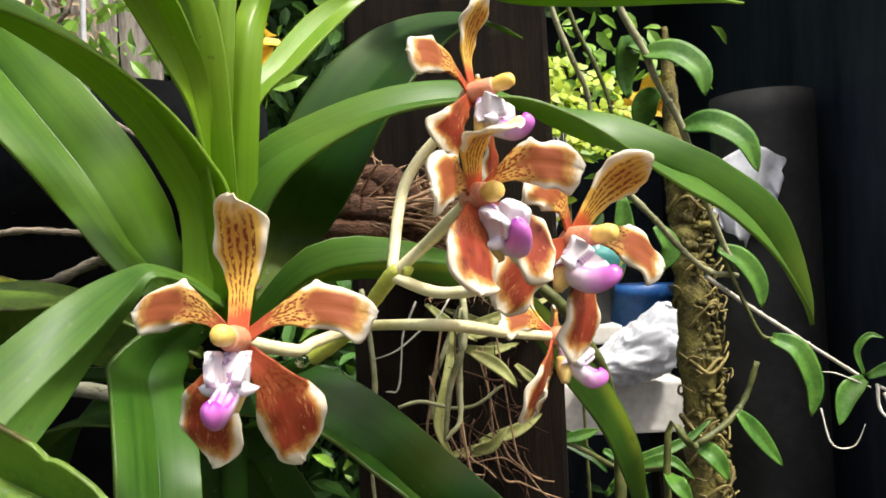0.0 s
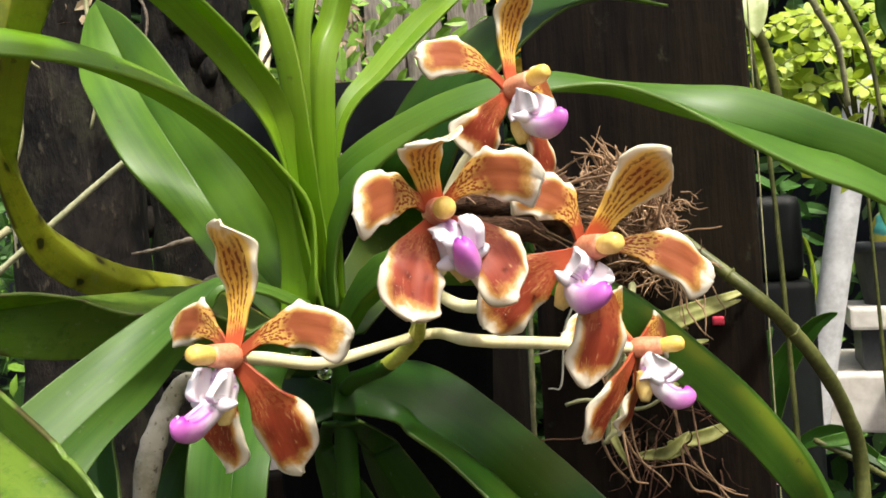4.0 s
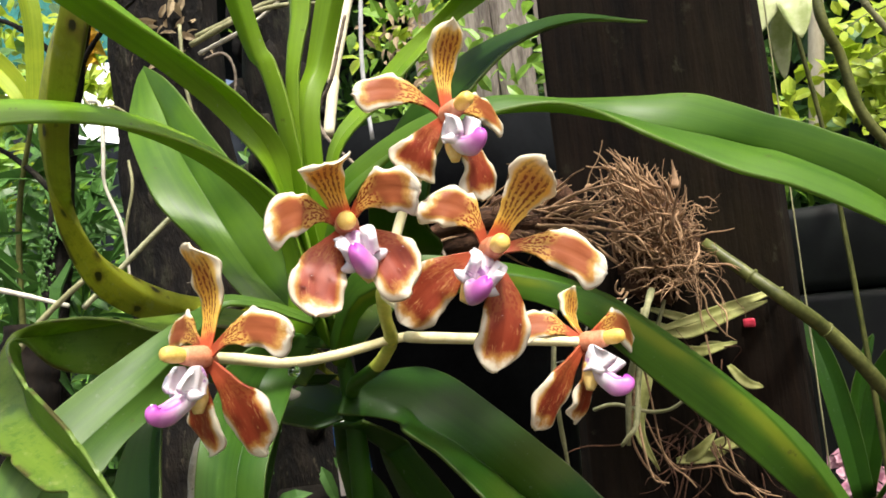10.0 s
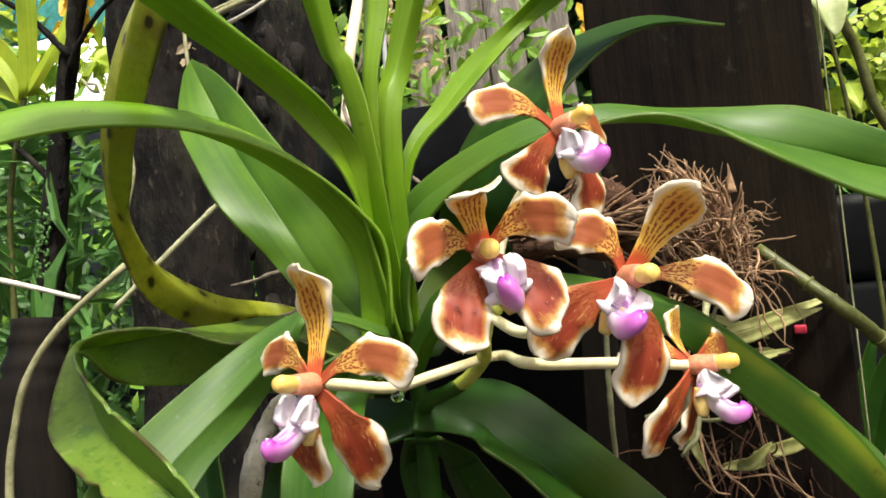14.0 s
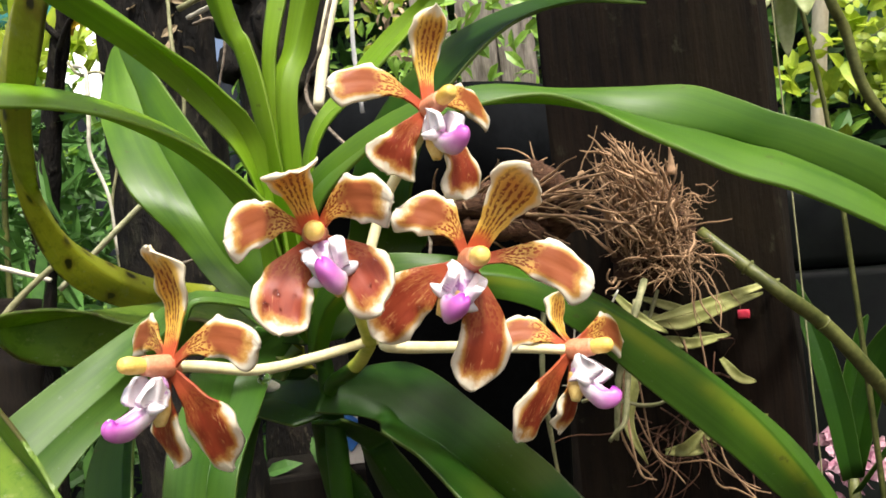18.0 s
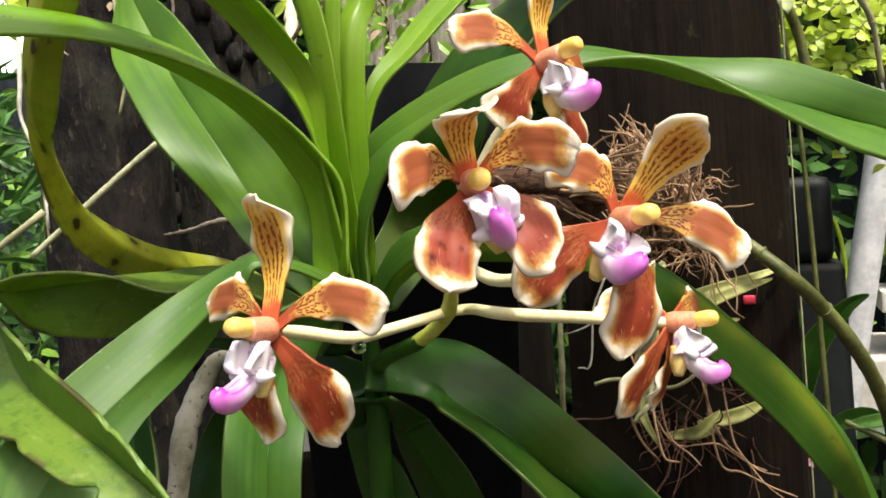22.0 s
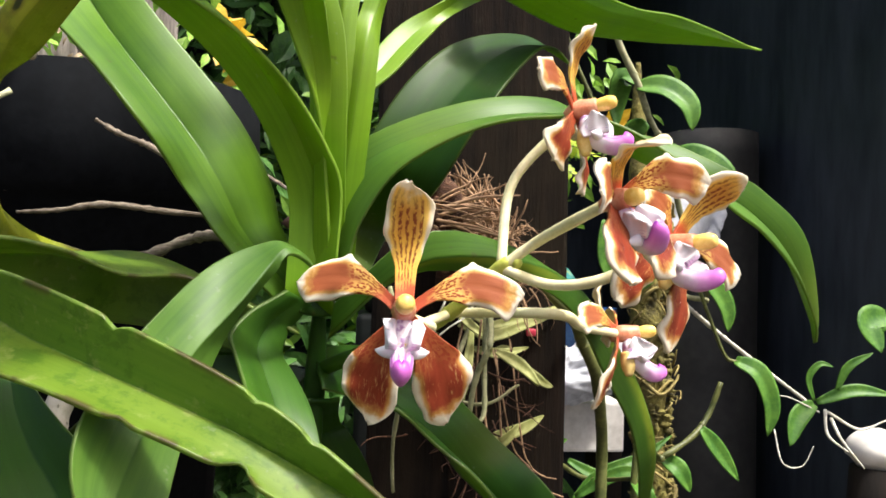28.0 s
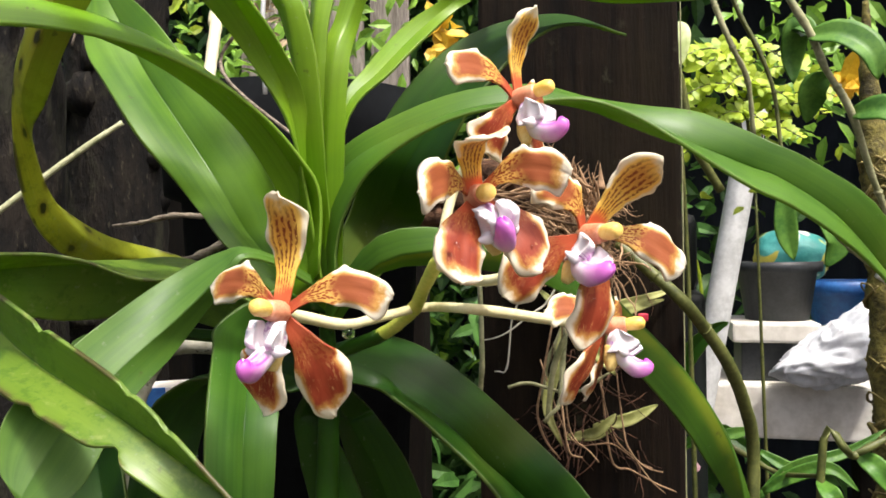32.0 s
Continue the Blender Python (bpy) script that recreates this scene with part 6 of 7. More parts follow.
# ---- bench with pots ----
D = 1.60
bench = thing("bench", (0.42, 1.50, 0.0), "pale weathered bench board on a leaning pipe leg", "bench")
b0, b1 = np.array((0.1281, 1.6925, 0.8672)), np.array((0.5133, 1.7835, 0.8312))
bm = bmesh.new()
board(bm, (b0[0], b0[1] - 0.02, b0[2] - 0.055), (b1[0], b0[1] + 0.34, b0[2] + 0.055), 0.006)
part("bench_board", bm, BENCH, bench, "pale board", False)
bm = bmesh.new()
top, low = np.array((0.2316, 1.6329, 1.3355)), np.array((0.1216, 1.6220, 0.7513))
d = (low - top) / (top[2] - low[2])
tube(bm, [top - d * 0.15, top, low, low + d * low[2]], [0.026, 0.026, 0.026], 16, 12)
part("leg", bm, PIPE, bench, "white painted pipe")
bm = bmesh.new()
board(bm, (b1[0] - 0.05, b0[1] + 0.05, 0.0), (b1[0] + 0.02, b0[1] + 0.12, b0[2] - 0.05), 0.004)
part("leg", bm, WOOD, bench, "", False)
bm = bmesh.new()
s0, s1 = np.array((0.2156, 1.7701, 1.0466)), np.array((0.3868, 1.8112, 1.0050))
board(bm, (s0[0], s0[1] - 0.08, s1[2]), (s1[0], s0[1] + 0.12, s0[2]), 0.006)
stone = tagged(part("paving_slab", bm, BENCH, smooth=False), "pale slab with rounded edges under the grey pot", "slab")
bm = bmesh.new()
board(bm, (s0[0] + 0.02, s0[1] - 0.05, b0[2] + 0.055), (s1[0] - 0.01, s0[1] + 0.10, s1[2]), 0.004)
tagged(part("dark_block", bm, POT_GREY, smooth=False), "dark block standing on the bench", "block")


def pot(name, at, r, h, material, label, soil=True):
    """A tapered pot with a rolled rim, hollow, with soil."""
    t = thing(name, at, label, "pot")
    bm = bmesh.new()
    prof = [(r * 0.76, 0), (r * 0.95, h * 0.82), (r * 1.08, h * 0.83), (r * 1.10, h * 0.9), (r * 1.09, h), (r * 0.99, h), (r * 0.93, h * 0.84), (r * 0.74, h * 0.03)]
    sides = 32
    rings = [[bm.verts.new((at[0] + a * math.cos(2 * math.pi * s / sides), at[1] + a * math.sin(2 * math.pi * s / sides), at[2] + z)) for s in range(sides)] for a, z in prof]
    for a, b in zip(rings, rings[1:]):
        for s in range(sides):
            bm.faces.new((a[s], a[(s + 1) % sides], b[(s + 1) % sides], b[s]))
    bm.faces.new(rings[0][::-1])
    bm.faces.new(rings[-1])
    part("body", bm, material, t)
    if soil:
        bm = bmesh.new()
        blob(bm, (at[0], at[1], at[2] + h * 0.82), (r * 0.92, r * 0.92, h * 0.06), None, 8, 20, 0.1, 2)
        part("soil", bm, GROUND, t)
    return t


pt = np.array((0.3174, 1.7939, 1.0439))
pot("grey_pot", (pt[0], pt[1], s0[2]), 0.085, 0.125, POT_GREY, "dark grey plastic pot standing on a slab")
pb = np.array((0.5038, 2.0124, 1.0339))
pot("blue_pot", (pb[0], pb[1], b0[2] + 0.055), 0.085, 0.20, BLUE, "dull blue pot behind the grey pot")
bm = bmesh.new()
tb = np.array((0.3554, 1.8403, 1.1856))
blob(bm, tb, (0.085, 0.07, 0.060), None, 24, 36, 0.0, 4)
for v in bm.verts:
    d = v.co - Vector(tb)
    v.co = Vector(tb) + d * (1 + 0.16 * noise.noise(v.co * 16) - 0.14 * abs(noise.noise(v.co * 34)))
tagged(part("film_packet", bm, TEAL), "crumpled teal film packet with white and yellow patches on the pot", "packet")
bag = thing("plastic_bag", (0.3866, 1.6282, 0.9251), "crumpled white plastic bag lying on the bench", "bag")
bm = bmesh.new()
bc = np.array((0.3958, 1.6289, 0.9851))
blob(bm, (0, 0, 0), (1, 1, 1), None, 60, 90, 0.0, 4)
for v in bm.verts:
    x, y, z = v.co
    tall = 0.35 + 0.65 * (0.5 + 0.5 * x)
    q = Vector((2.2 * x + 1.6 * z, 2.0 * y, 0.7 * z - 0.7 * x))
    f = 1 + 0.20 * noise.noise(q * 0.8) - 0.26 * abs(noise.noise(q * 1.2 + Vector((3, 1, 2)))) - 0.12 * abs(noise.noise(q * 2.6)) + 0.04 * noise.noise(q * 5)
    v.co = Vector(bc) + Vector((x * 0.115, y * 0.065, z * 0.105 * tall + 0.045 * x + 0.01)) * f
    v.co.z = max(v.co.z, b0[2] + 0.056)
part("sack", bm, BAG, bag)
bm = bmesh.new()
tp = np.array((0.4538, 1.6407, 1.0529))
for i in range(2):
    blade(bm, [tp + (-0.02 + 0.03 * i, 0, -0.02), tp + (0.0 + 0.02 * i, 0, 0.02), tp + (0.02 + 0.01 * i, -0.01, 0.035)], 0.02, 0.001, 7, 0.5, wavy=0.2)
part("knot", bm, BAG, bag)


# ---- foliage ----
def leafy(name, spots, count, size, material, label, category, seed, aim=(0.2, -0.7, 0.5), long=2.0, kind="stuff"):
    """Many small bent leaves scattered in uneven clumps; spots: centre and reach."""
    rng = np.random.RandomState(seed)
    verts, faces = [], []
    each = max(1, count // len(spots))
    for (cx, cy, cz), (rx, ry, rz) in spots:
        for i in range(each):
            o = rng.randn(3) * 0.5
            p = np.array((cx, cy, cz)) + o * (rx, ry, rz)
            n = unit(np.array(aim) + rng.randn(3) * 0.55)
            d = unit(np.cross(n, rng.randn(3)) + (0, 0, -0.25))
            s = np.cross(n, d)
            l = size * (0.55 + 0.8 * rng.rand())
            w = l / long / 2
            k0 = len(verts)
            for a, b, c in ((0, 0, 0), (0.3, 0.85, 0.06), (0.3, 0, 0.0), (0.3, -0.85, 0.06), (0.65, 0.8, 0.04), (0.65, 0, -0.03), (0.65, -0.8, 0.04), (1, 0, -0.16)):
                verts.append(p + d * l * (a - 0.5) + s * w * b + n * l * c)
            faces += [(k0, k0 + 2, k0 + 1), (k0, k0 + 3, k0 + 2), (k0 + 1, k0 + 2, k0 + 5, k0 + 4), (k0 + 2, k0 + 3, k0 + 6, k0 + 5), (k0 + 4, k0 + 5, k0 + 7), (k0 + 5, k0 + 6, k0 + 7)]
    me = bpy.data.meshes.new(name)
    me.from_pydata([tuple(v) for v in verts], [], faces)
    me.materials.append(material)
    return tagged(new(name, me), label, category, kind=kind)


def spots(*rows):
    return [(r[0], r[1]) for r in rows]


def fern(starts, material, label):
    """Arching fronds on wiry stalks, each with paired oval leaflets."""
    t = thing("lime_fern", (0.30, 1.02, 0.0), label, "fern")
    rng = np.random.RandomState(14)
    root = np.array((0.2055, 1.2271, 1.3013))
    bm = bmesh.new()
    tube(bm, [(root[0] + 0.03, root[1] + 0.04, 0.0), (root[0] + 0.02, root[1] + 0.03, 0.6), (root[0], root[1], root[2])], [0.004, 0.0035, 0.002], 8, 20, 0.08, 2)
    part("stem", bm, CANE, t)
    for tip, lean in starts:
        tip = np.array(tip)
        a = tip + np.array((-lean * 0.07, 0.03, 0.015))
        pts = spline([root, root * 0.5 + a * 0.5 + (0, 0.02, 0.01), a, tip * 0.5 + a * 0.5 + (0, 0, 0.012), tip], 40)
        bm = bmesh.new()
        tube(bm, pts[::3], [0.0014, 0.0012, 0.0007], 6, 20)
        frond = part("frond_stalk", bm, CANE, t)
        verts, faces = [], []
        for i in range(18, 40, 2):
            d0 = unit(pts[min(39, i + 1)] - pts[i - 1])
            for s in (-1, 1):
                n = unit(np.array((0.1, -0.75, 0.6)) + rng.randn(3) * 0.28)
                d = unit(np.cross(n, d0) * s + d0 * 0.35 + rng.randn(3) * 0.15)
                w = np.cross(n, d)
                l = 0.021 * (0.75 + 0.5 * rng.rand()) * (1.1 - 0.4 * (i - 18) / 22)
                k0 = len(verts)
                for u, b, c in ((0, 0, 0), (0.25, 0.26, 0.03), (0.25, -0.26, 0.03), (0.6, 0.30, 0.02), (0.6, -0.30, 0.02), (0.9, 0.14, -0.04), (0.9, -0.14, -0.04), (1, 0, -0.07)):
                    verts.append(tuple(pts[i] + d * l * u + w * l * b + n * l * c))
                faces += [(k0, k0 + 2, k0 + 1), (k0 + 1, k0 + 2, k0 + 4, k0 + 3), (k0 + 3, k0 + 4, k0 + 6, k0 + 5), (k0 + 5, k0 + 6, k0 + 7)]
        me = bpy.data.meshes.new("leaflet_spray")
        me.from_pydata(verts, [], faces)
        me.materials.append(material)
        ob = new("leaflet_spray", me)
        tagged(ob, kind="stuff")
        ob.parent, ob.matrix_parent_inverse = frond, frond.matrix_world.inverted()


fern([((0.0803, 1.0605, 1.4483), -1), ((0.0924, 1.0747, 1.4042), -1), ((0.1265, 1.1020, 1.4526), -0.8), ((0.1526, 1.0885, 1.4156), -0.5), ((0.1763, 1.1134, 1.4611), 0.4), ((0.2033, 1.1411, 1.4288), 0.6), ((0.2366, 1.1479, 1.4663), 0.8), ((0.2371, 1.1290, 1.4068), 0.7),
      ((0.2855, 1.1805, 1.4441), 1), ((0.2977, 1.1847, 1.3909), 1), ((0.2601, 1.1563, 1.3539), 0.8), ((0.2031, 1.1117, 1.3722), 0.5), ((0.0993, 1.0884, 1.3325), -0.8), ((0.1414, 1.1191, 1.3206), -0.4), ((0.1317, 1.0951, 1.3690), -0.7), ((0.3275, 1.2117, 1.4132), 1)], FERN, "bright lime-green fern fronds in sunlight")
leafy("lime_bush", spots(((0.0411, 1.1267, 1.3904), (0.07, 0.05, 0.04)), ((0.0959, 1.1605, 1.3751), (0.06, 0.05, 0.05)), ((0.1071, 1.1612, 1.4549), (0.08, 0.05, 0.05)), ((0.1268, 1.1760, 1.4150), (0.05, 0.05, 0.08)), ((0.1611, 1.1984, 1.3879), (0.1, 0.05, 0.12))), 130, 0.036, FERN, "bright yellow-green leaves in sunlight", "bush", 4, long=1.6)
leafy("shade_bush", spots(((-1.1056, 0.7847, 1.4200), (0.16, 0.15, 0.10)), ((-1.1481, 0.7733, 1.3097), (0.22, 0.15, 0.2)), ((-1.0818, 0.7096, 1.1280), (0.25, 0.15, 0.18)), ((-1.2575, 0.6961, 1.3300), (0.3, 0.2, 0.2)), ((-1.1154, 0.9148, 1.2375), (0.2, 0.1, 0.3)), ((-1.3035, 0.5618, 1.2400), (0.3, 0.2, 0.3))), 900, 0.05, BUSH, "dense green foliage, shade put into its dark colour", "bush", 5, long=2.6)
leafy("light_bush", spots(((-1.3002, 0.8862, 1.6400), (0.10, 0.1, 0.08)), ((-1.2954, 0.8499, 1.4516), (0.15, 0.1, 0.10)), ((-1.1966, 0.8112, 1.1942), (0.15, 0.1, 0.1)), ((-1.4754, 0.7839, 1.5200), (0.3, 0.2, 0.12))), 320, 0.05, BUSH_LIGHT, "lighter green leaves, sunlight put into their colour", "bush", 6, long=2.4)
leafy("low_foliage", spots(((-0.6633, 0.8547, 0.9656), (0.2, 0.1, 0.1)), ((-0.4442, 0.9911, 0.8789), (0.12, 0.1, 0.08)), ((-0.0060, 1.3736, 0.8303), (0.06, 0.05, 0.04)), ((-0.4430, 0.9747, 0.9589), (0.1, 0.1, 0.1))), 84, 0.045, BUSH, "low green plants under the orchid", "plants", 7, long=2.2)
leafy("back_bush", spots(((-0.9134, 1.5817, 1.7352), (0.5, 0.2, 0.3)), ((0.4484, 2.0518, 1.6438), (0.22, 0.15, 0.25)), ((-0.7405, 1.7687, 1.7261), (0.4, 0.2, 0.3))), 500, 0.06, BUSH_LIGHT, "lighter leaves beyond the posts, sunlight put into their colour", "bush", 8, long=2.2)
leafy("pink_blossoms", spots(((0.0272, 1.0961, 0.9056), (0.05, 0.04, 0.035)), ((0.0014, 1.4859, 0.8009), (0.06, 0.05, 0.06)), ((0.0899, 1.4939, 0.8349), (0.05, 0.05, 0.04))), 240, 0.020, PINK, "cluster of pink blossoms below", "flowers", 9, long=1.2)
leafy("yellow_leaves", spots(((-0.3100, 1.3336, 1.5871), (0.03, 0.03, 0.05)), ((-0.9296, 0.7618, 1.6474), (0.02, 0.02, 0.06)), ((0.3493, 1.2979, 1.4544), (0.04, 0.03, 0.02))), 60, 0.05, YELLOW, "fallen yellow leaves caught among the plants", "leaves", 10, long=1.8)

# ---- black tub, second trunk, column, walls and ground ----
bt = np.array((-0.3202, 0.7193, 1.3651))
pot("black_tub", (bt[0], bt[1] + 0.05, bt[2] - 0.60), 0.135, 0.60, BLACK, "large black plastic tub behind the orchid")
tr = np.array((-0.6315, 0.6741, 1.3722))
trunk = thing("tree_trunk", (tr[0], tr[1], 0), "mottled brown tree trunk hung with pale roots", "trunk")

def hanging_root(i, r, mat, *pts):
    bm = bmesh.new()
    tube(bm, pts, [r, r, r * 0.9, r * 0.6], 8, 26, 0.15, i)
    part("hanging_root", bm, mat, trunk, "pale hanging root")


hanging_root(0, 0.0022, ROOT_WHITE, (-0.6373, 0.5539, 1.4535), (-0.6187, 0.5541, 1.4428), (-0.6146, 0.5490, 1.3878), (-0.6177, 0.5497, 1.3541), (-0.6074, 0.5594, 1.3060), (-0.6080, 0.5636, 1.2439))
hanging_root(1, 0.0018, ROOT, (-0.6511, 0.5568, 1.4604), (-0.6333, 0.5571, 1.4434), (-0.6141, 0.5684, 1.4438), (-0.5961, 0.5926, 1.4203))
hanging_root(2, 0.0018, ROOT, (-0.6090, 0.5760, 1.3826), (-0.6011, 0.5716, 1.3491), (-0.6152, 0.5672, 1.2946), (-0.6176, 0.5714, 1.2195))
hanging_root(3, 0.0034, ROOT, (-0.5478, 0.6265, 1.5091), (-0.4930, 0.6462, 1.5276), (-0.4530, 0.6693, 1.5379), (-0.4098, 0.7066, 1.5392))
hanging_root(4, 0.0030, ROOT, (-0.5486, 0.6368, 1.5215), (-0.4937, 0.6567, 1.5370), (-0.4530, 0.6801, 1.5494), (-0.4144, 0.7144, 1.5534))
hanging_root(5, 0.0026, ROOT_WHITE, (-0.5485, 0.6383, 1.5017), (-0.5023, 0.6532, 1.5155), (-0.4719, 0.6700, 1.5339), (-0.4401, 0.6868, 1.5618))
hanging_root(6, 0.0022, ROOT, (-0.5633, 0.6268, 1.5368), (-0.5513, 0.6160, 1.4653), (-0.5484, 0.6221, 1.4070), (-0.5597, 0.6190, 1.3571))
hanging_root(7, 0.0018, TWIG, (-0.5363, 0.6347, 1.4911), (-0.5090, 0.6393, 1.4913), (-0.5018, 0.6456, 1.4646), (-0.5142, 0.6419, 1.4149))
bm = bmesh.new()
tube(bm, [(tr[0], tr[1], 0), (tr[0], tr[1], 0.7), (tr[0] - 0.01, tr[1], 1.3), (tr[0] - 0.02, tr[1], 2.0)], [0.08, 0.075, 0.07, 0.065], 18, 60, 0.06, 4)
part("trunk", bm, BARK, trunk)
leafy("withered_leaves", spots(((-0.5951, 0.6419, 1.5496), (0.05, 0.03, 0.05)), ((-0.6163, 0.6431, 1.5209), (0.03, 0.03, 0.04)), ((-0.6119, 0.6428, 1.5231), (0.05, 0.03, 0.06)), ((-0.5575, 1.1005, 1.6473), (0.08, 0.05, 0.10)), ((-0.4788, 1.0389, 1.5456), (0.05, 0.05, 0.09))), 230, 0.022, DRY_TAN, "withered tan leaves and husk among the branches", "leaves", 31, long=2.6)
leafy("strap_foliage", spots(((-0.8787, 0.6924, 1.3600), (0.10, 0.08, 0.14)), ((-0.8523, 0.6006, 1.2979), (0.14, 0.1, 0.2)), ((-0.8261, 0.6132, 1.2000), (0.12, 0.1, 0.12))), 46, 0.14, BUSH, "long narrow green leaves of plants behind", "plants", 32, aim=(0.4, -0.8, 0.15), long=9.0)
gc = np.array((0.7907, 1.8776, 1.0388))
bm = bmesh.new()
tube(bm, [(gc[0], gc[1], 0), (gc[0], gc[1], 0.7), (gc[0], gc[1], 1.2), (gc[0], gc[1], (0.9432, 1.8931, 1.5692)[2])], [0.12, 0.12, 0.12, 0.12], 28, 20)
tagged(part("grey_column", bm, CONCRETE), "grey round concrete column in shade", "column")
db = np.array((0.0959, 1.0458, 2.1322))
for nm, mat, pts, r in (("hanging_wire", PIPE, [(-0.05, 1.30, 2.61), (-0.2118, 0.5490, 1.7945), (-0.2064, 0.5184, 1.6228), (-0.2237, 0.5187, 1.4785), (-0.2351, 0.5186, 1.3885), (-0.2362, 0.5228, 1.3244)], 0.0018), ("bamboo_stake", BAMBOO, [(0.1282, 1.34, 2.62), (0.0761, 1.5185, 2.1311), (0.0411, 1.6381, 1.7953), (0.0082, 1.6692, 1.5444), (-0.02, 1.69, 1.32)], 0.014), ("hanging_wire", CANE, [(0.0189, 0.8142, 1.4922), (0.0084, 0.8173, 1.3661), (0.0113, 0.8301, 1.2160), (0.0132, 0.8404, 1.0936), (0.0152, 0.8507, 0.9713)], 0.0022), ("dark_branch", CANE, [(db[0], 1.23, 2.62), (0.0771, 0.9484, 1.7224), (0.0725, 0.8492, 1.4511), (0.0860, 0.8627, 1.3771), (0.0970, 0.8736, 1.3200), (0.1274, 0.8958, 1.2657)], 0.0050)):
    cane(nm, pts, [r, r, r], mat, {"hanging_wire": "thin hanging wire", "bamboo_stake": "pale bamboo stake, sunlight put into its colour, hanging", "dark_branch": "dark bent branch"}[nm] + " behind the orchid", nm.replace("_", " "), wob=0.06)


def slab(name, lo, hi, material, label, bevel=0.0):
    bm = bmesh.new()
    board(bm, lo, hi, bevel)
    return tagged(part(name, bm, material, smooth=False), label, name.split("_")[0], kind="structure")


bm = bmesh.new()
bmesh.ops.create_grid(bm, x_segments=80, y_segments=80, size=30)
for v in bm.verts:
    v.co.z = -0.004 + 0.03 * noise.noise(v.co * 0.8) * min(1, v.co.length / 4)
tagged(part("ground", bm, GROUND), "damp dark soil", "ground", kind="structure")
slab("wall_east", (0.95, 0.7, 0), (1.05, 1.58, 1.95), WALL_DARK, "dark blue-grey wall")
slab("wall_east_far", (0.95, 1.58, 0), (1.05, 3.3, 2.6), WALL_DARK, "dark blue-grey wall on the far side")
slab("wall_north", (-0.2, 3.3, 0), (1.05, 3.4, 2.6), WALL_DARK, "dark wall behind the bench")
leafy("hedge", [((-2.6 + 0.28 * i, 2.3 + 0.9 * math.sin(i * 0.31), 0.3 + 0.55 * j), (0.5, 0.35, 0.5)) for i in range(10) for j in range(3 if i < 2 else 5)], 10000, 0.11, BUSH, "dense hedge, shade put into its dark colour", "hedge", 21, long=2.4)
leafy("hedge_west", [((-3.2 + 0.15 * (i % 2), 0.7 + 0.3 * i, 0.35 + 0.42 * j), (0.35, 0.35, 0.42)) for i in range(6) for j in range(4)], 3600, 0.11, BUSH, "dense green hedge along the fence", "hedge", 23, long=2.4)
leafy("hedge_tips", [((-2.4 + 0.28 * i, 2.0 + 0.9 * math.sin(i * 0.31), 1.0 + 0.5 * j), (0.5, 0.3, 0.4)) for i in range(9) for j in range(2)], 900, 0.09, BUSH_LIGHT, "lighter leaf tips of the hedge, sunlight put into the colour", "hedge", 22, long=2.4)
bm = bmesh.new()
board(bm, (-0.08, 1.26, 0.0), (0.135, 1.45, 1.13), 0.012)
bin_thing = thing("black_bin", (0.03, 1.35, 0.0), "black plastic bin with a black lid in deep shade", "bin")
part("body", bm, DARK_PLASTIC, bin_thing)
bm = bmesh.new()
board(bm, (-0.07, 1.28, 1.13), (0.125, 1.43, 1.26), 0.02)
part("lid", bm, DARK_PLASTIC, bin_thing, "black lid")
# Added out of view: the roof shades the far side, the beam carries wires.
slab("roof", (-3.2, 2.10, 2.6), (1.1, 3.8, 2.68), WALL_DARK, "unseen dark roof added to shade the far side")
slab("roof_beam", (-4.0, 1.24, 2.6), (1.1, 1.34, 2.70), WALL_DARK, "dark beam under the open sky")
# Added glowing slab, visible through gaps in the leaves as white sky.
slab("backdrop", (-12.1, 4.0, 3.0), (-12.0, 10.5, 8.0), HAZE, "added glowing slab for the white hazy sky far off")
# Dark panels added behind the foliage to keep the bright sky out.
slab("wall_west", (-3.9, -0.4, 0), (-3.8, 3.6, 2.3), WALL_DARK, "dark panel added behind the hedge to block the sky")
slab("fence_north", (-3.8, 3.6, 0), (-0.2, 3.7, 2.61), WALL_DARK, "dark panel added behind the hedge to block the sky")

# broken row of sunlit planks far behind the crown
plank_wall = thing("plank_fence", (-0.75, 1.95, 0.0), "broken row of weathered pale planks in sunlight", "fence")
for i in range(3, 7):
    rng = np.random.RandomState(60 + i)
    x, top, w = -1.36 + 0.125 * i, 1.90 + 0.42 * rng.rand(), 0.050 + 0.014 * rng.rand()
    bm = bmesh.new()
    board(bm, (x - w, 1.94, 1.40), (x + w, 1.965, top), 0.004)
    bm.transform(Matrix.Translation((x, 1.95, 1.4)) @ Matrix.Rotation(radians(5 * (rng.rand() - 0.5)), 4, "Y") @ Matrix.Translation((-x, -1.95, -1.4)))
    part("plank", bm, PALE_PLANK, plank_wall, smooth=False)
# Dark wall added below the planks so that the lower part stays dark.
bm = bmesh.new()
board(bm, (-1.46, 1.92, 0.0), (-0.52, 1.985, 1.402), 0.006)
part("base_wall", bm, WOOD, plank_wall, "dark low wall added to keep the space below the planks dark", False)
bm = bmesh.new()
grid = [[np.array((-2.55 + 0.05 * j, 1.55 + 0.03 * j + 0.03 * math.sin(1.3 * j + 0.5 * i), 2.55 - 0.045 * i)) for j in range(12)] for i in range(10)]
sheet(bm, grid, [[np.array((0.5, -0.85, 0))] * 12 for _ in grid], 0.002, [[(i, j) for j in range(12)] for i in range(10)])
tagged(part("shade_cloth", bm, TEAL_NET), "teal shade cloth hanging from the beam in folds", "cloth")
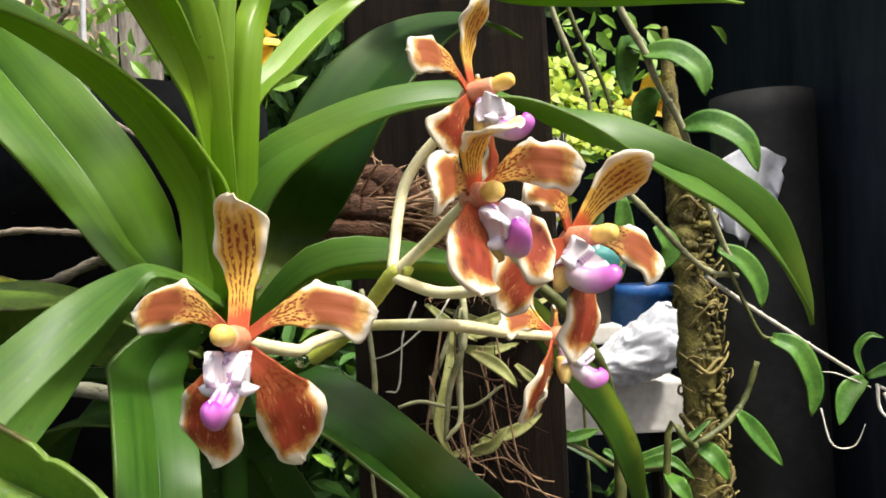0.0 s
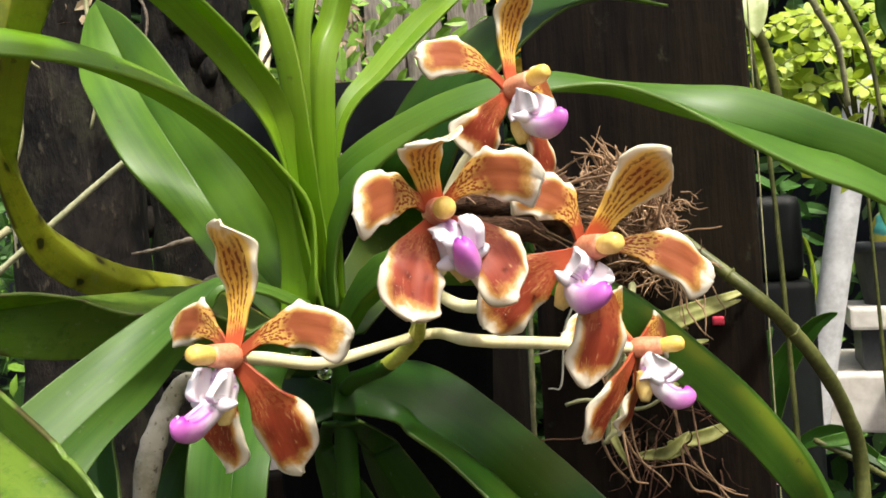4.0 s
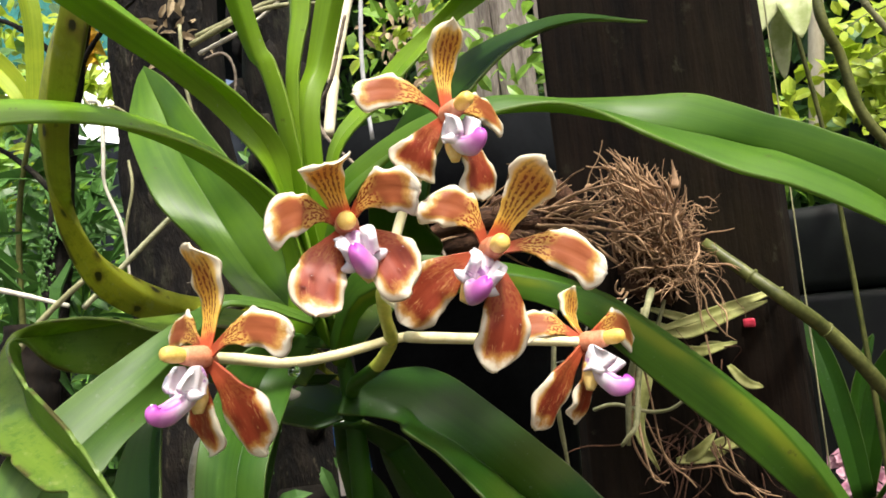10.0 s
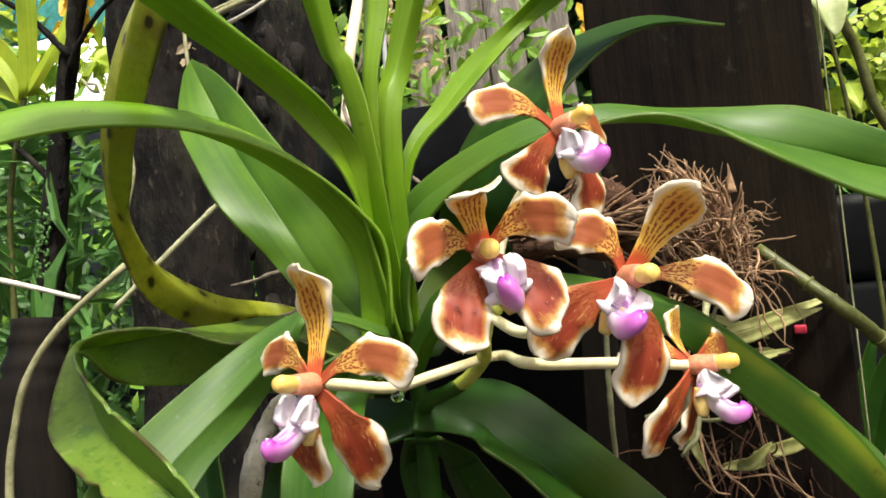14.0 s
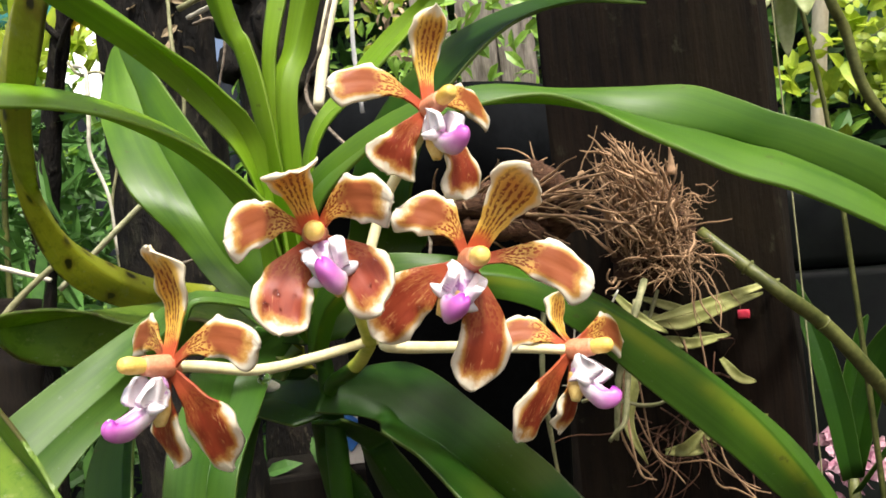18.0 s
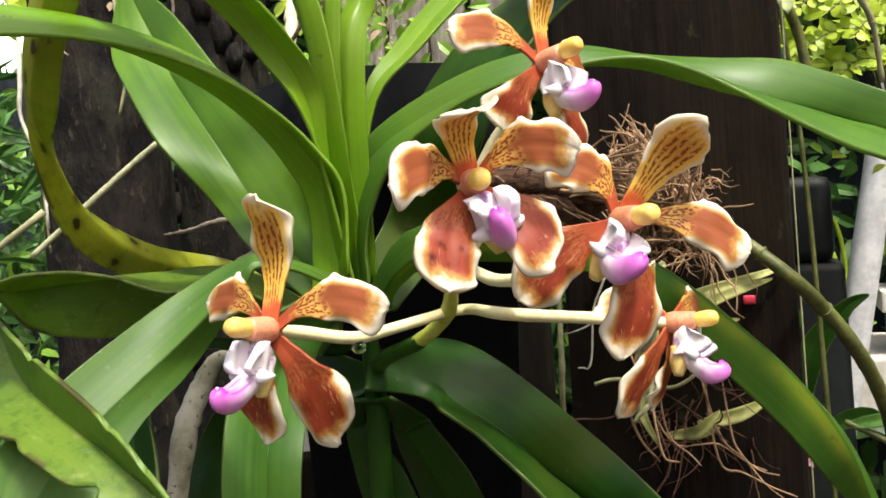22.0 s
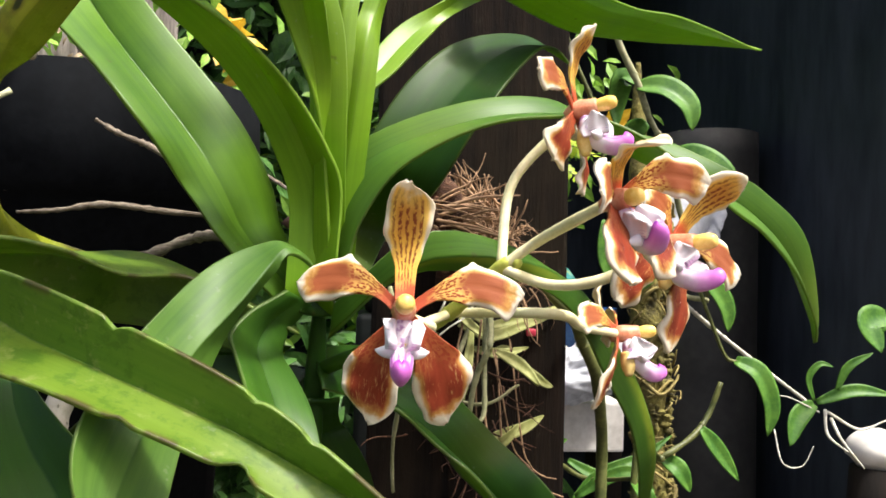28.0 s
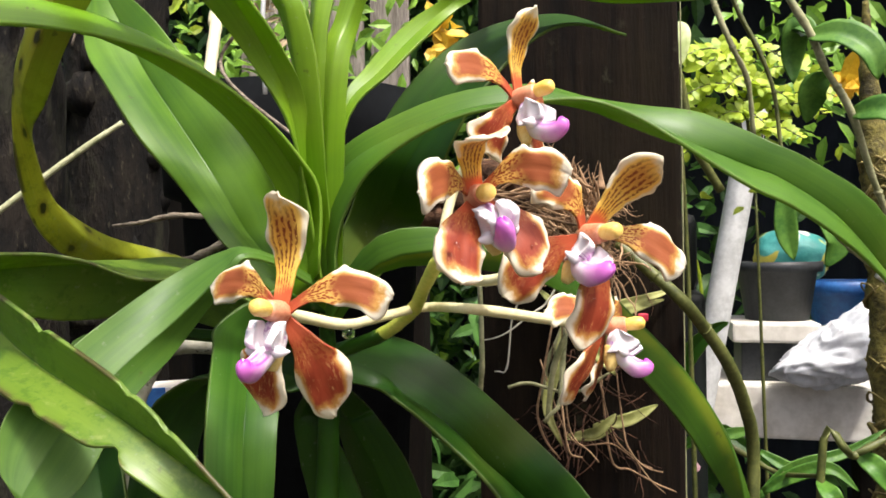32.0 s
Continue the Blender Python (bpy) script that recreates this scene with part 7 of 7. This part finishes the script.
# broad leaves beside the board, the front light put into their pale colour
pale = thing("pale_leaf_plant", (0.09, 0.70, 0.0), "thin plant with broad leaves, sunlight put into their pale colour", "plant")
bm = bmesh.new()
tube(bm, [(0.09, 0.72, 0.0), (0.088, 0.71, 0.7), (0.080, 0.67, 1.20), (0.066, 0.64, 1.385)], [0.0025, 0.0022, 0.0015], 7, 24, 0.08, 4)
part("stem", bm, CANE, pale)
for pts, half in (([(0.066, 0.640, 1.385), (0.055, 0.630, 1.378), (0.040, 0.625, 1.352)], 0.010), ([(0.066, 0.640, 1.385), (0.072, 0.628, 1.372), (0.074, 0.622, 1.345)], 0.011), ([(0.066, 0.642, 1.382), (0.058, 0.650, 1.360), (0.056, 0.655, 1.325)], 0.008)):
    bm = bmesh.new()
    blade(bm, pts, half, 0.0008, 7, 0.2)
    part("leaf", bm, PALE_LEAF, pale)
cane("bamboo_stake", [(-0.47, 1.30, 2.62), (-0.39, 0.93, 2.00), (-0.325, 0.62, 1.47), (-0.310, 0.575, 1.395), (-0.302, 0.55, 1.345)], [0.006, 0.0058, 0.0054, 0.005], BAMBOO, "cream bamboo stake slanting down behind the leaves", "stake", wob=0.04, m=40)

# printed carton standing low behind the leaves, on a dark block
pk = Vector((-0.600, 0.860, 0.930))
turn = Matrix.Translation(pk) @ Matrix.Rotation(radians(35), 4, "Z")
carton = thing("carton", pk, "white carton printed with blue and pink patches below the orchid", "carton")
for nm, mat, lo, hi, spin in (("box", BENCH, (0.002, 0, 0), (0.080, 0.06, 0.096), 0), ("blue_patch", BLUE, (0.001, -0.002, 0.070), (0.032, 0.002, 0.0962), 0), ("blue_diamond", BLUE, (-0.020, -0.0025, -0.020), (0.020, 0.002, 0.020), 45), ("pink_patch", PINK, (0.054, -0.002, 0.066), (0.078, 0.002, 0.092), 0)):
    bm = bmesh.new()
    board(bm, lo, hi, 0.001)
    if spin:
        bm.transform(Matrix.Translation((0.032, 0, 0.046)) @ Matrix.Rotation(radians(spin), 4, "Y"))
    bm.transform(turn)
    part(nm, bm, mat, carton, smooth=False)
bm = bmesh.new()
board(bm, (-0.10, -0.03, -0.93), (0.10, 0.10, 0.0), 0.006)
bm.transform(turn)
tagged(part("dark_block", bm, WOOD, smooth=False), "dark wooden block under the printed carton", "block")

# drooping spray of small bright leaflets beside the bench
spray = thing("hanging_spray", (0.1440, 2.0665, 0.5492), "drooping stalk of small pale-lime leaflets in sunlight", "plant")
stalk_line = [(0.0595, 2.0141, -0.7761), (0.1487, 2.0675, 0.2614), (0.1820, 2.0890, 0.9640), (0.1666, 2.0819, 1.1743), (0.1363, 2.0655, 1.1507), (0.1171, 2.0546, 1.0479), (0.1077, 2.0489, 0.9180), (0.0796, 2.0332, 0.8029), (0.0717, 2.0287, 0.7513)]
bm = bmesh.new()
tube(bm, stalk_line, [0.005, 0.005, 0.004, 0.0024], 7, 50)
part("stalk", bm, FERN, spray)
line = spline(stalk_line[4:], 12)
for i in range(1, 12):
    for s in (-1, 1):
        p = line[i]
        bm = bmesh.new()
        blade(bm, [p, p + (s * 0.018, -0.006 * s, -0.006 + 0.006 * math.sin(i + s)), p + (s * (0.034 + 0.010 * math.sin(2 * i + s)), -0.016 * math.sin(i * 1.7 + s), -0.020 + 0.012 * math.sin(3 * i + s))], 0.0085, 0.0008, 5, 0.2, 8)
        part("leaflet", bm, FERN, spray)

# white plastic sheet hanging in folds in front of the column
tl, tr2, bl, br = (np.array(p) for p in ((0.5271, 1.7139, 1.4022), (0.7879, 1.7465, 1.4185), (0.5562, 1.7010, 1.2010), (0.7291, 1.7306, 1.1704)))
grid, normals, uvs = [], [], []
for i in range(24):
    a = i / 23
    row = []
    for j in range(40):
        b = j / 39
        ragged = 0.10 * noise.noise(Vector((9 * a, 2.0, 3.0)))
        b2 = 0.5 + (b - 0.5) * (1 - 0.45 * a * a + ragged) + 0.10 * a
        a2 = a * (0.80 + 0.35 * noise.noise(Vector((5 * b, 8.0, 1.0)))) + 0.08 * math.sin(7 * b) * (1 - a)
        p = (tl * (1 - b2) + tr2 * b2) * (1 - a2) + (bl * (1 - b2) + br * b2) * a2
        fold = 0.020 * math.sin(17 * b + 2.5 * a + 2 * math.sin(5 * b)) * (0.3 + a) + 0.010 * noise.noise(Vector((6 * b, 5 * a, 1)))
        row.append(p + np.array((0.2 * fold, fold, 0.012 * math.sin(9 * b) * a)))
    grid.append(row), normals.append([np.array((0, -1, 0))] * 40), uvs.append([(a, j / 39) for j in range(40)])
bm = bmesh.new()
sheet(bm, grid, normals, 0.001, uvs)
tagged(part("plastic_sheet", bm, BAG), "white plastic sheet hanging in folds against the grey column", "sheet")

# dark leaning stump behind the worn leaf
sp, sq = np.array((-0.4931, 0.3815, 1.2070)), np.array((-0.4925, 0.3661, 1.0674))
bm = bmesh.new()
tube(bm, [(sq[0] - 0.01, sq[1], 0.0), (sq[0] - 0.005, sq[1], 0.5), sq, sp], [0.034, 0.032, 0.027, 0.021], 16, 60, 0.07, 9)
tagged(part("dark_stump", bm, WOOD), "near-black wooden stump among the leaves", "stump")

# second trunk, far behind the upright leaves
ot = np.array((-0.7825, 1.0406, 1.5261))
bm = bmesh.new()
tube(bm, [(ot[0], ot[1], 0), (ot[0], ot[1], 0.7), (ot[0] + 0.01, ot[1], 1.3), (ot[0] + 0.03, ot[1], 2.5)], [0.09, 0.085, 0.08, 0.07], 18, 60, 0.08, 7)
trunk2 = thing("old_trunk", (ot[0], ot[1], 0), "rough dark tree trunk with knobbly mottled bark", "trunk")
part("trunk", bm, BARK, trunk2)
bm = bmesh.new()
for i in range(60):
    rng = np.random.RandomState(900 + i)
    z, a = 0.9 + 0.9 * rng.rand(), rng.rand() * 6.28
    blob(bm, (ot[0] + 0.08 * math.cos(a), ot[1] + 0.08 * math.sin(a), z), (0.012 + 0.02 * rng.rand(), 0.014, 0.012 + 0.03 * rng.rand()), None, 5, 7, 0.5, i)
tagged(part("knobbly_bark", bm, BARK, trunk2), kind="stuff")

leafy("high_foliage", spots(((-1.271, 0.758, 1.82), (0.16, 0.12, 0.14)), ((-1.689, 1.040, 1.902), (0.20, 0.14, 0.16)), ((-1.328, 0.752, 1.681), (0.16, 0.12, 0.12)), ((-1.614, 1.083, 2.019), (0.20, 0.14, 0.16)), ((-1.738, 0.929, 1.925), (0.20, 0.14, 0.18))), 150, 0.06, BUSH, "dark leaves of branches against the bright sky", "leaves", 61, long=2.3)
# Lime leaves added to brighten this corner; the sunlight is in their colour.
leafy("bright_leaves", spots(((-1.3840, 0.9416, 1.8602), (0.12, 0.08, 0.10)), ((-1.2690, 0.9084, 1.6603), (0.10, 0.08, 0.10)), ((-1.3368, 0.8788, 1.5148), (0.10, 0.08, 0.12)), ((-1.2669, 1.0726, 1.7200), (0.10, 0.08, 0.08)), ((-0.9311, 1.6795, 1.8470), (0.2, 0.1, 0.15))), 210, 0.055, FERN, "bright yellow-green leaves, sunlight put into their colour", "leaves", 51, long=2.0)

# slender dark mossy tree behind the yellow leaf
slim = thing("young_tree", (-0.80, 0.62, 0.0), "slender dark tree stem with patches of bright moss", "tree")
bm = bmesh.new()
tube(bm, [(-0.86, 0.60, 0.0), (-0.845, 0.60, 0.8), (-0.832, 0.605, 1.15), (-0.812, 0.612, 1.29), (-0.775, 0.618, 1.46), (-0.70, 0.63, 1.72), (-0.64, 0.65, 2.1)], [0.026, 0.024, 0.020, 0.016, 0.012, 0.009, 0.006], 14, 60, 0.10, 8)
part("trunk", bm, BARK, slim)
for i, (z0, side) in enumerate(((1.36, -1), (1.44, 1), (1.52, -1), (1.60, 1))):
    p = np.array((-0.80 + 0.25 * (z0 - 1.30), 0.612, z0))
    bm = bmesh.new()
    tube(bm, [p, p + (0.05 * side, -0.02, 0.06), p + (0.12 * side, -0.03, 0.10), p + (0.22 * side, -0.05, 0.11)], [0.005, 0.0038, 0.0028, 0.0014], 8, 24, 0.12, i)
    part("branch", bm, BARK, slim)
bm = bmesh.new()
for i in range(420):
    rng = np.random.RandomState(700 + i)
    z = 1.12 + 0.30 * rng.rand()
    if math.sin(40 * z) < -0.1:
        continue
    a = -1.57 + 1.7 * (rng.rand() - 0.5)
    p = np.array((np.interp(z, (1.15, 1.29, 1.46), (-0.832, -0.812, -0.775)), 0.610, z)) + np.array((math.cos(a), math.sin(a), 0)) * 0.017
    blob(bm, p, (0.0012 + 0.003 * rng.rand() ** 2, 0.002, 0.0012 + 0.004 * rng.rand() ** 2), None, 4, 6, 0.8, i)
tagged(part("moss", bm, BUSH, slim, "green moss"), kind="stuff")

# yellow-green strap leaves high against the sky
high = thing("strap_leaf_plant", (-0.90, 0.62, 0.0), "hanging plant with yellow-green strap leaves against the sky", "plant")
bm = bmesh.new()
tube(bm, [(-0.93, 0.62, 0.0), (-0.92, 0.62, 0.8), (-0.88, 0.60, 1.30), (-0.80, 0.585, 1.475)], [0.006, 0.005, 0.004, 0.003], 8, 30, 0.1, 3)
part("stem", bm, CANE, high)
for rows in ([(-0.80, 0.585, 1.475, 0.004, 0.006, 0.010), (-0.81, 0.575, 1.515, 0.006, 0.006, 0.014), (-0.85, 0.56, 1.56, 0.006, 0.004, 0.016), (-0.92, 0.55, 1.58, 0.004, 0.002, 0.014)],
             [(-0.80, 0.585, 1.475, 0.004, 0.006, 0.008), (-0.835, 0.575, 1.495, 0.004, 0.006, 0.012), (-0.88, 0.56, 1.505, 0.004, 0.004, 0.014), (-0.95, 0.55, 1.495, 0.004, 0.002, 0.012)],
             [(-0.795, 0.585, 1.475, 0.008, 0.006, 0.002), (-0.785, 0.585, 1.53, 0.010, 0.006, 0.002), (-0.775, 0.58, 1.60, 0.011, 0.006, 0.002), (-0.78, 0.57, 1.67, 0.009, 0.006, 0.002)],
             [(-0.795, 0.585, 1.475, 0.008, 0.006, 0.002), (-0.765, 0.60, 1.52, 0.009, 0.006, 0.002), (-0.745, 0.62, 1.57, 0.010, 0.006, 0.002), (-0.735, 0.64, 1.63, 0.009, 0.006, 0.002)]):
    strap_leaf(rows, LEAF_LIME, high, 0.3, grow=0.04, droop=0.6, m=24)

# strap leaves beside the board, their shade put into the leaf green
dark = thing("shade_strap_plant", (0.045, 0.94, 0.0), "plant with strap leaves, deep shade put into their dark green", "plant")
bm = bmesh.new()
tube(bm, [(0.045, 0.94, 0.0), (0.046, 0.94, 0.5), (0.045, 0.94, 0.93)], [0.010, 0.008, 0.006], 8, 20, 0.1, 3)
part("stem", bm, CANE, dark)
for rows in ([(0.045, 0.935, 0.93, 0.010, 0.003, 0.002), (0.038, 0.935, 1.00, 0.012, 0.003, 0.004), (0.026, 0.94, 1.07, 0.011, 0.003, 0.004), (0.008, 0.95, 1.13, 0.006, 0.002, 0.003)],
             [(0.045, 0.945, 0.93, 0.010, -0.003, 0.002), (0.062, 0.945, 1.00, 0.013, -0.003, -0.003), (0.082, 0.94, 1.06, 0.012, -0.003, -0.005), (0.112, 0.93, 1.10, 0.007, -0.002, -0.005)],
             [(0.045, 0.945, 0.93, 0.010, 0.004, 0.0), (0.047, 0.955, 0.98, 0.012, 0.004, 0.0), (0.052, 0.965, 1.03, 0.010, 0.004, -0.001), (0.062, 0.97, 1.07, 0.006, 0.002, -0.001)],
             [(0.050, 0.935, 0.92, 0.006, 0.004, 0.006), (0.085, 0.925, 0.97, 0.006, 0.004, 0.010), (0.125, 0.915, 0.99, 0.004, 0.003, 0.010), (0.16, 0.905, 0.97, 0.002, 0.002, 0.006)]):
    strap_leaf(rows, LEAF_DARK, dark, 0.4, grow=0.03, droop=0.6, m=24)
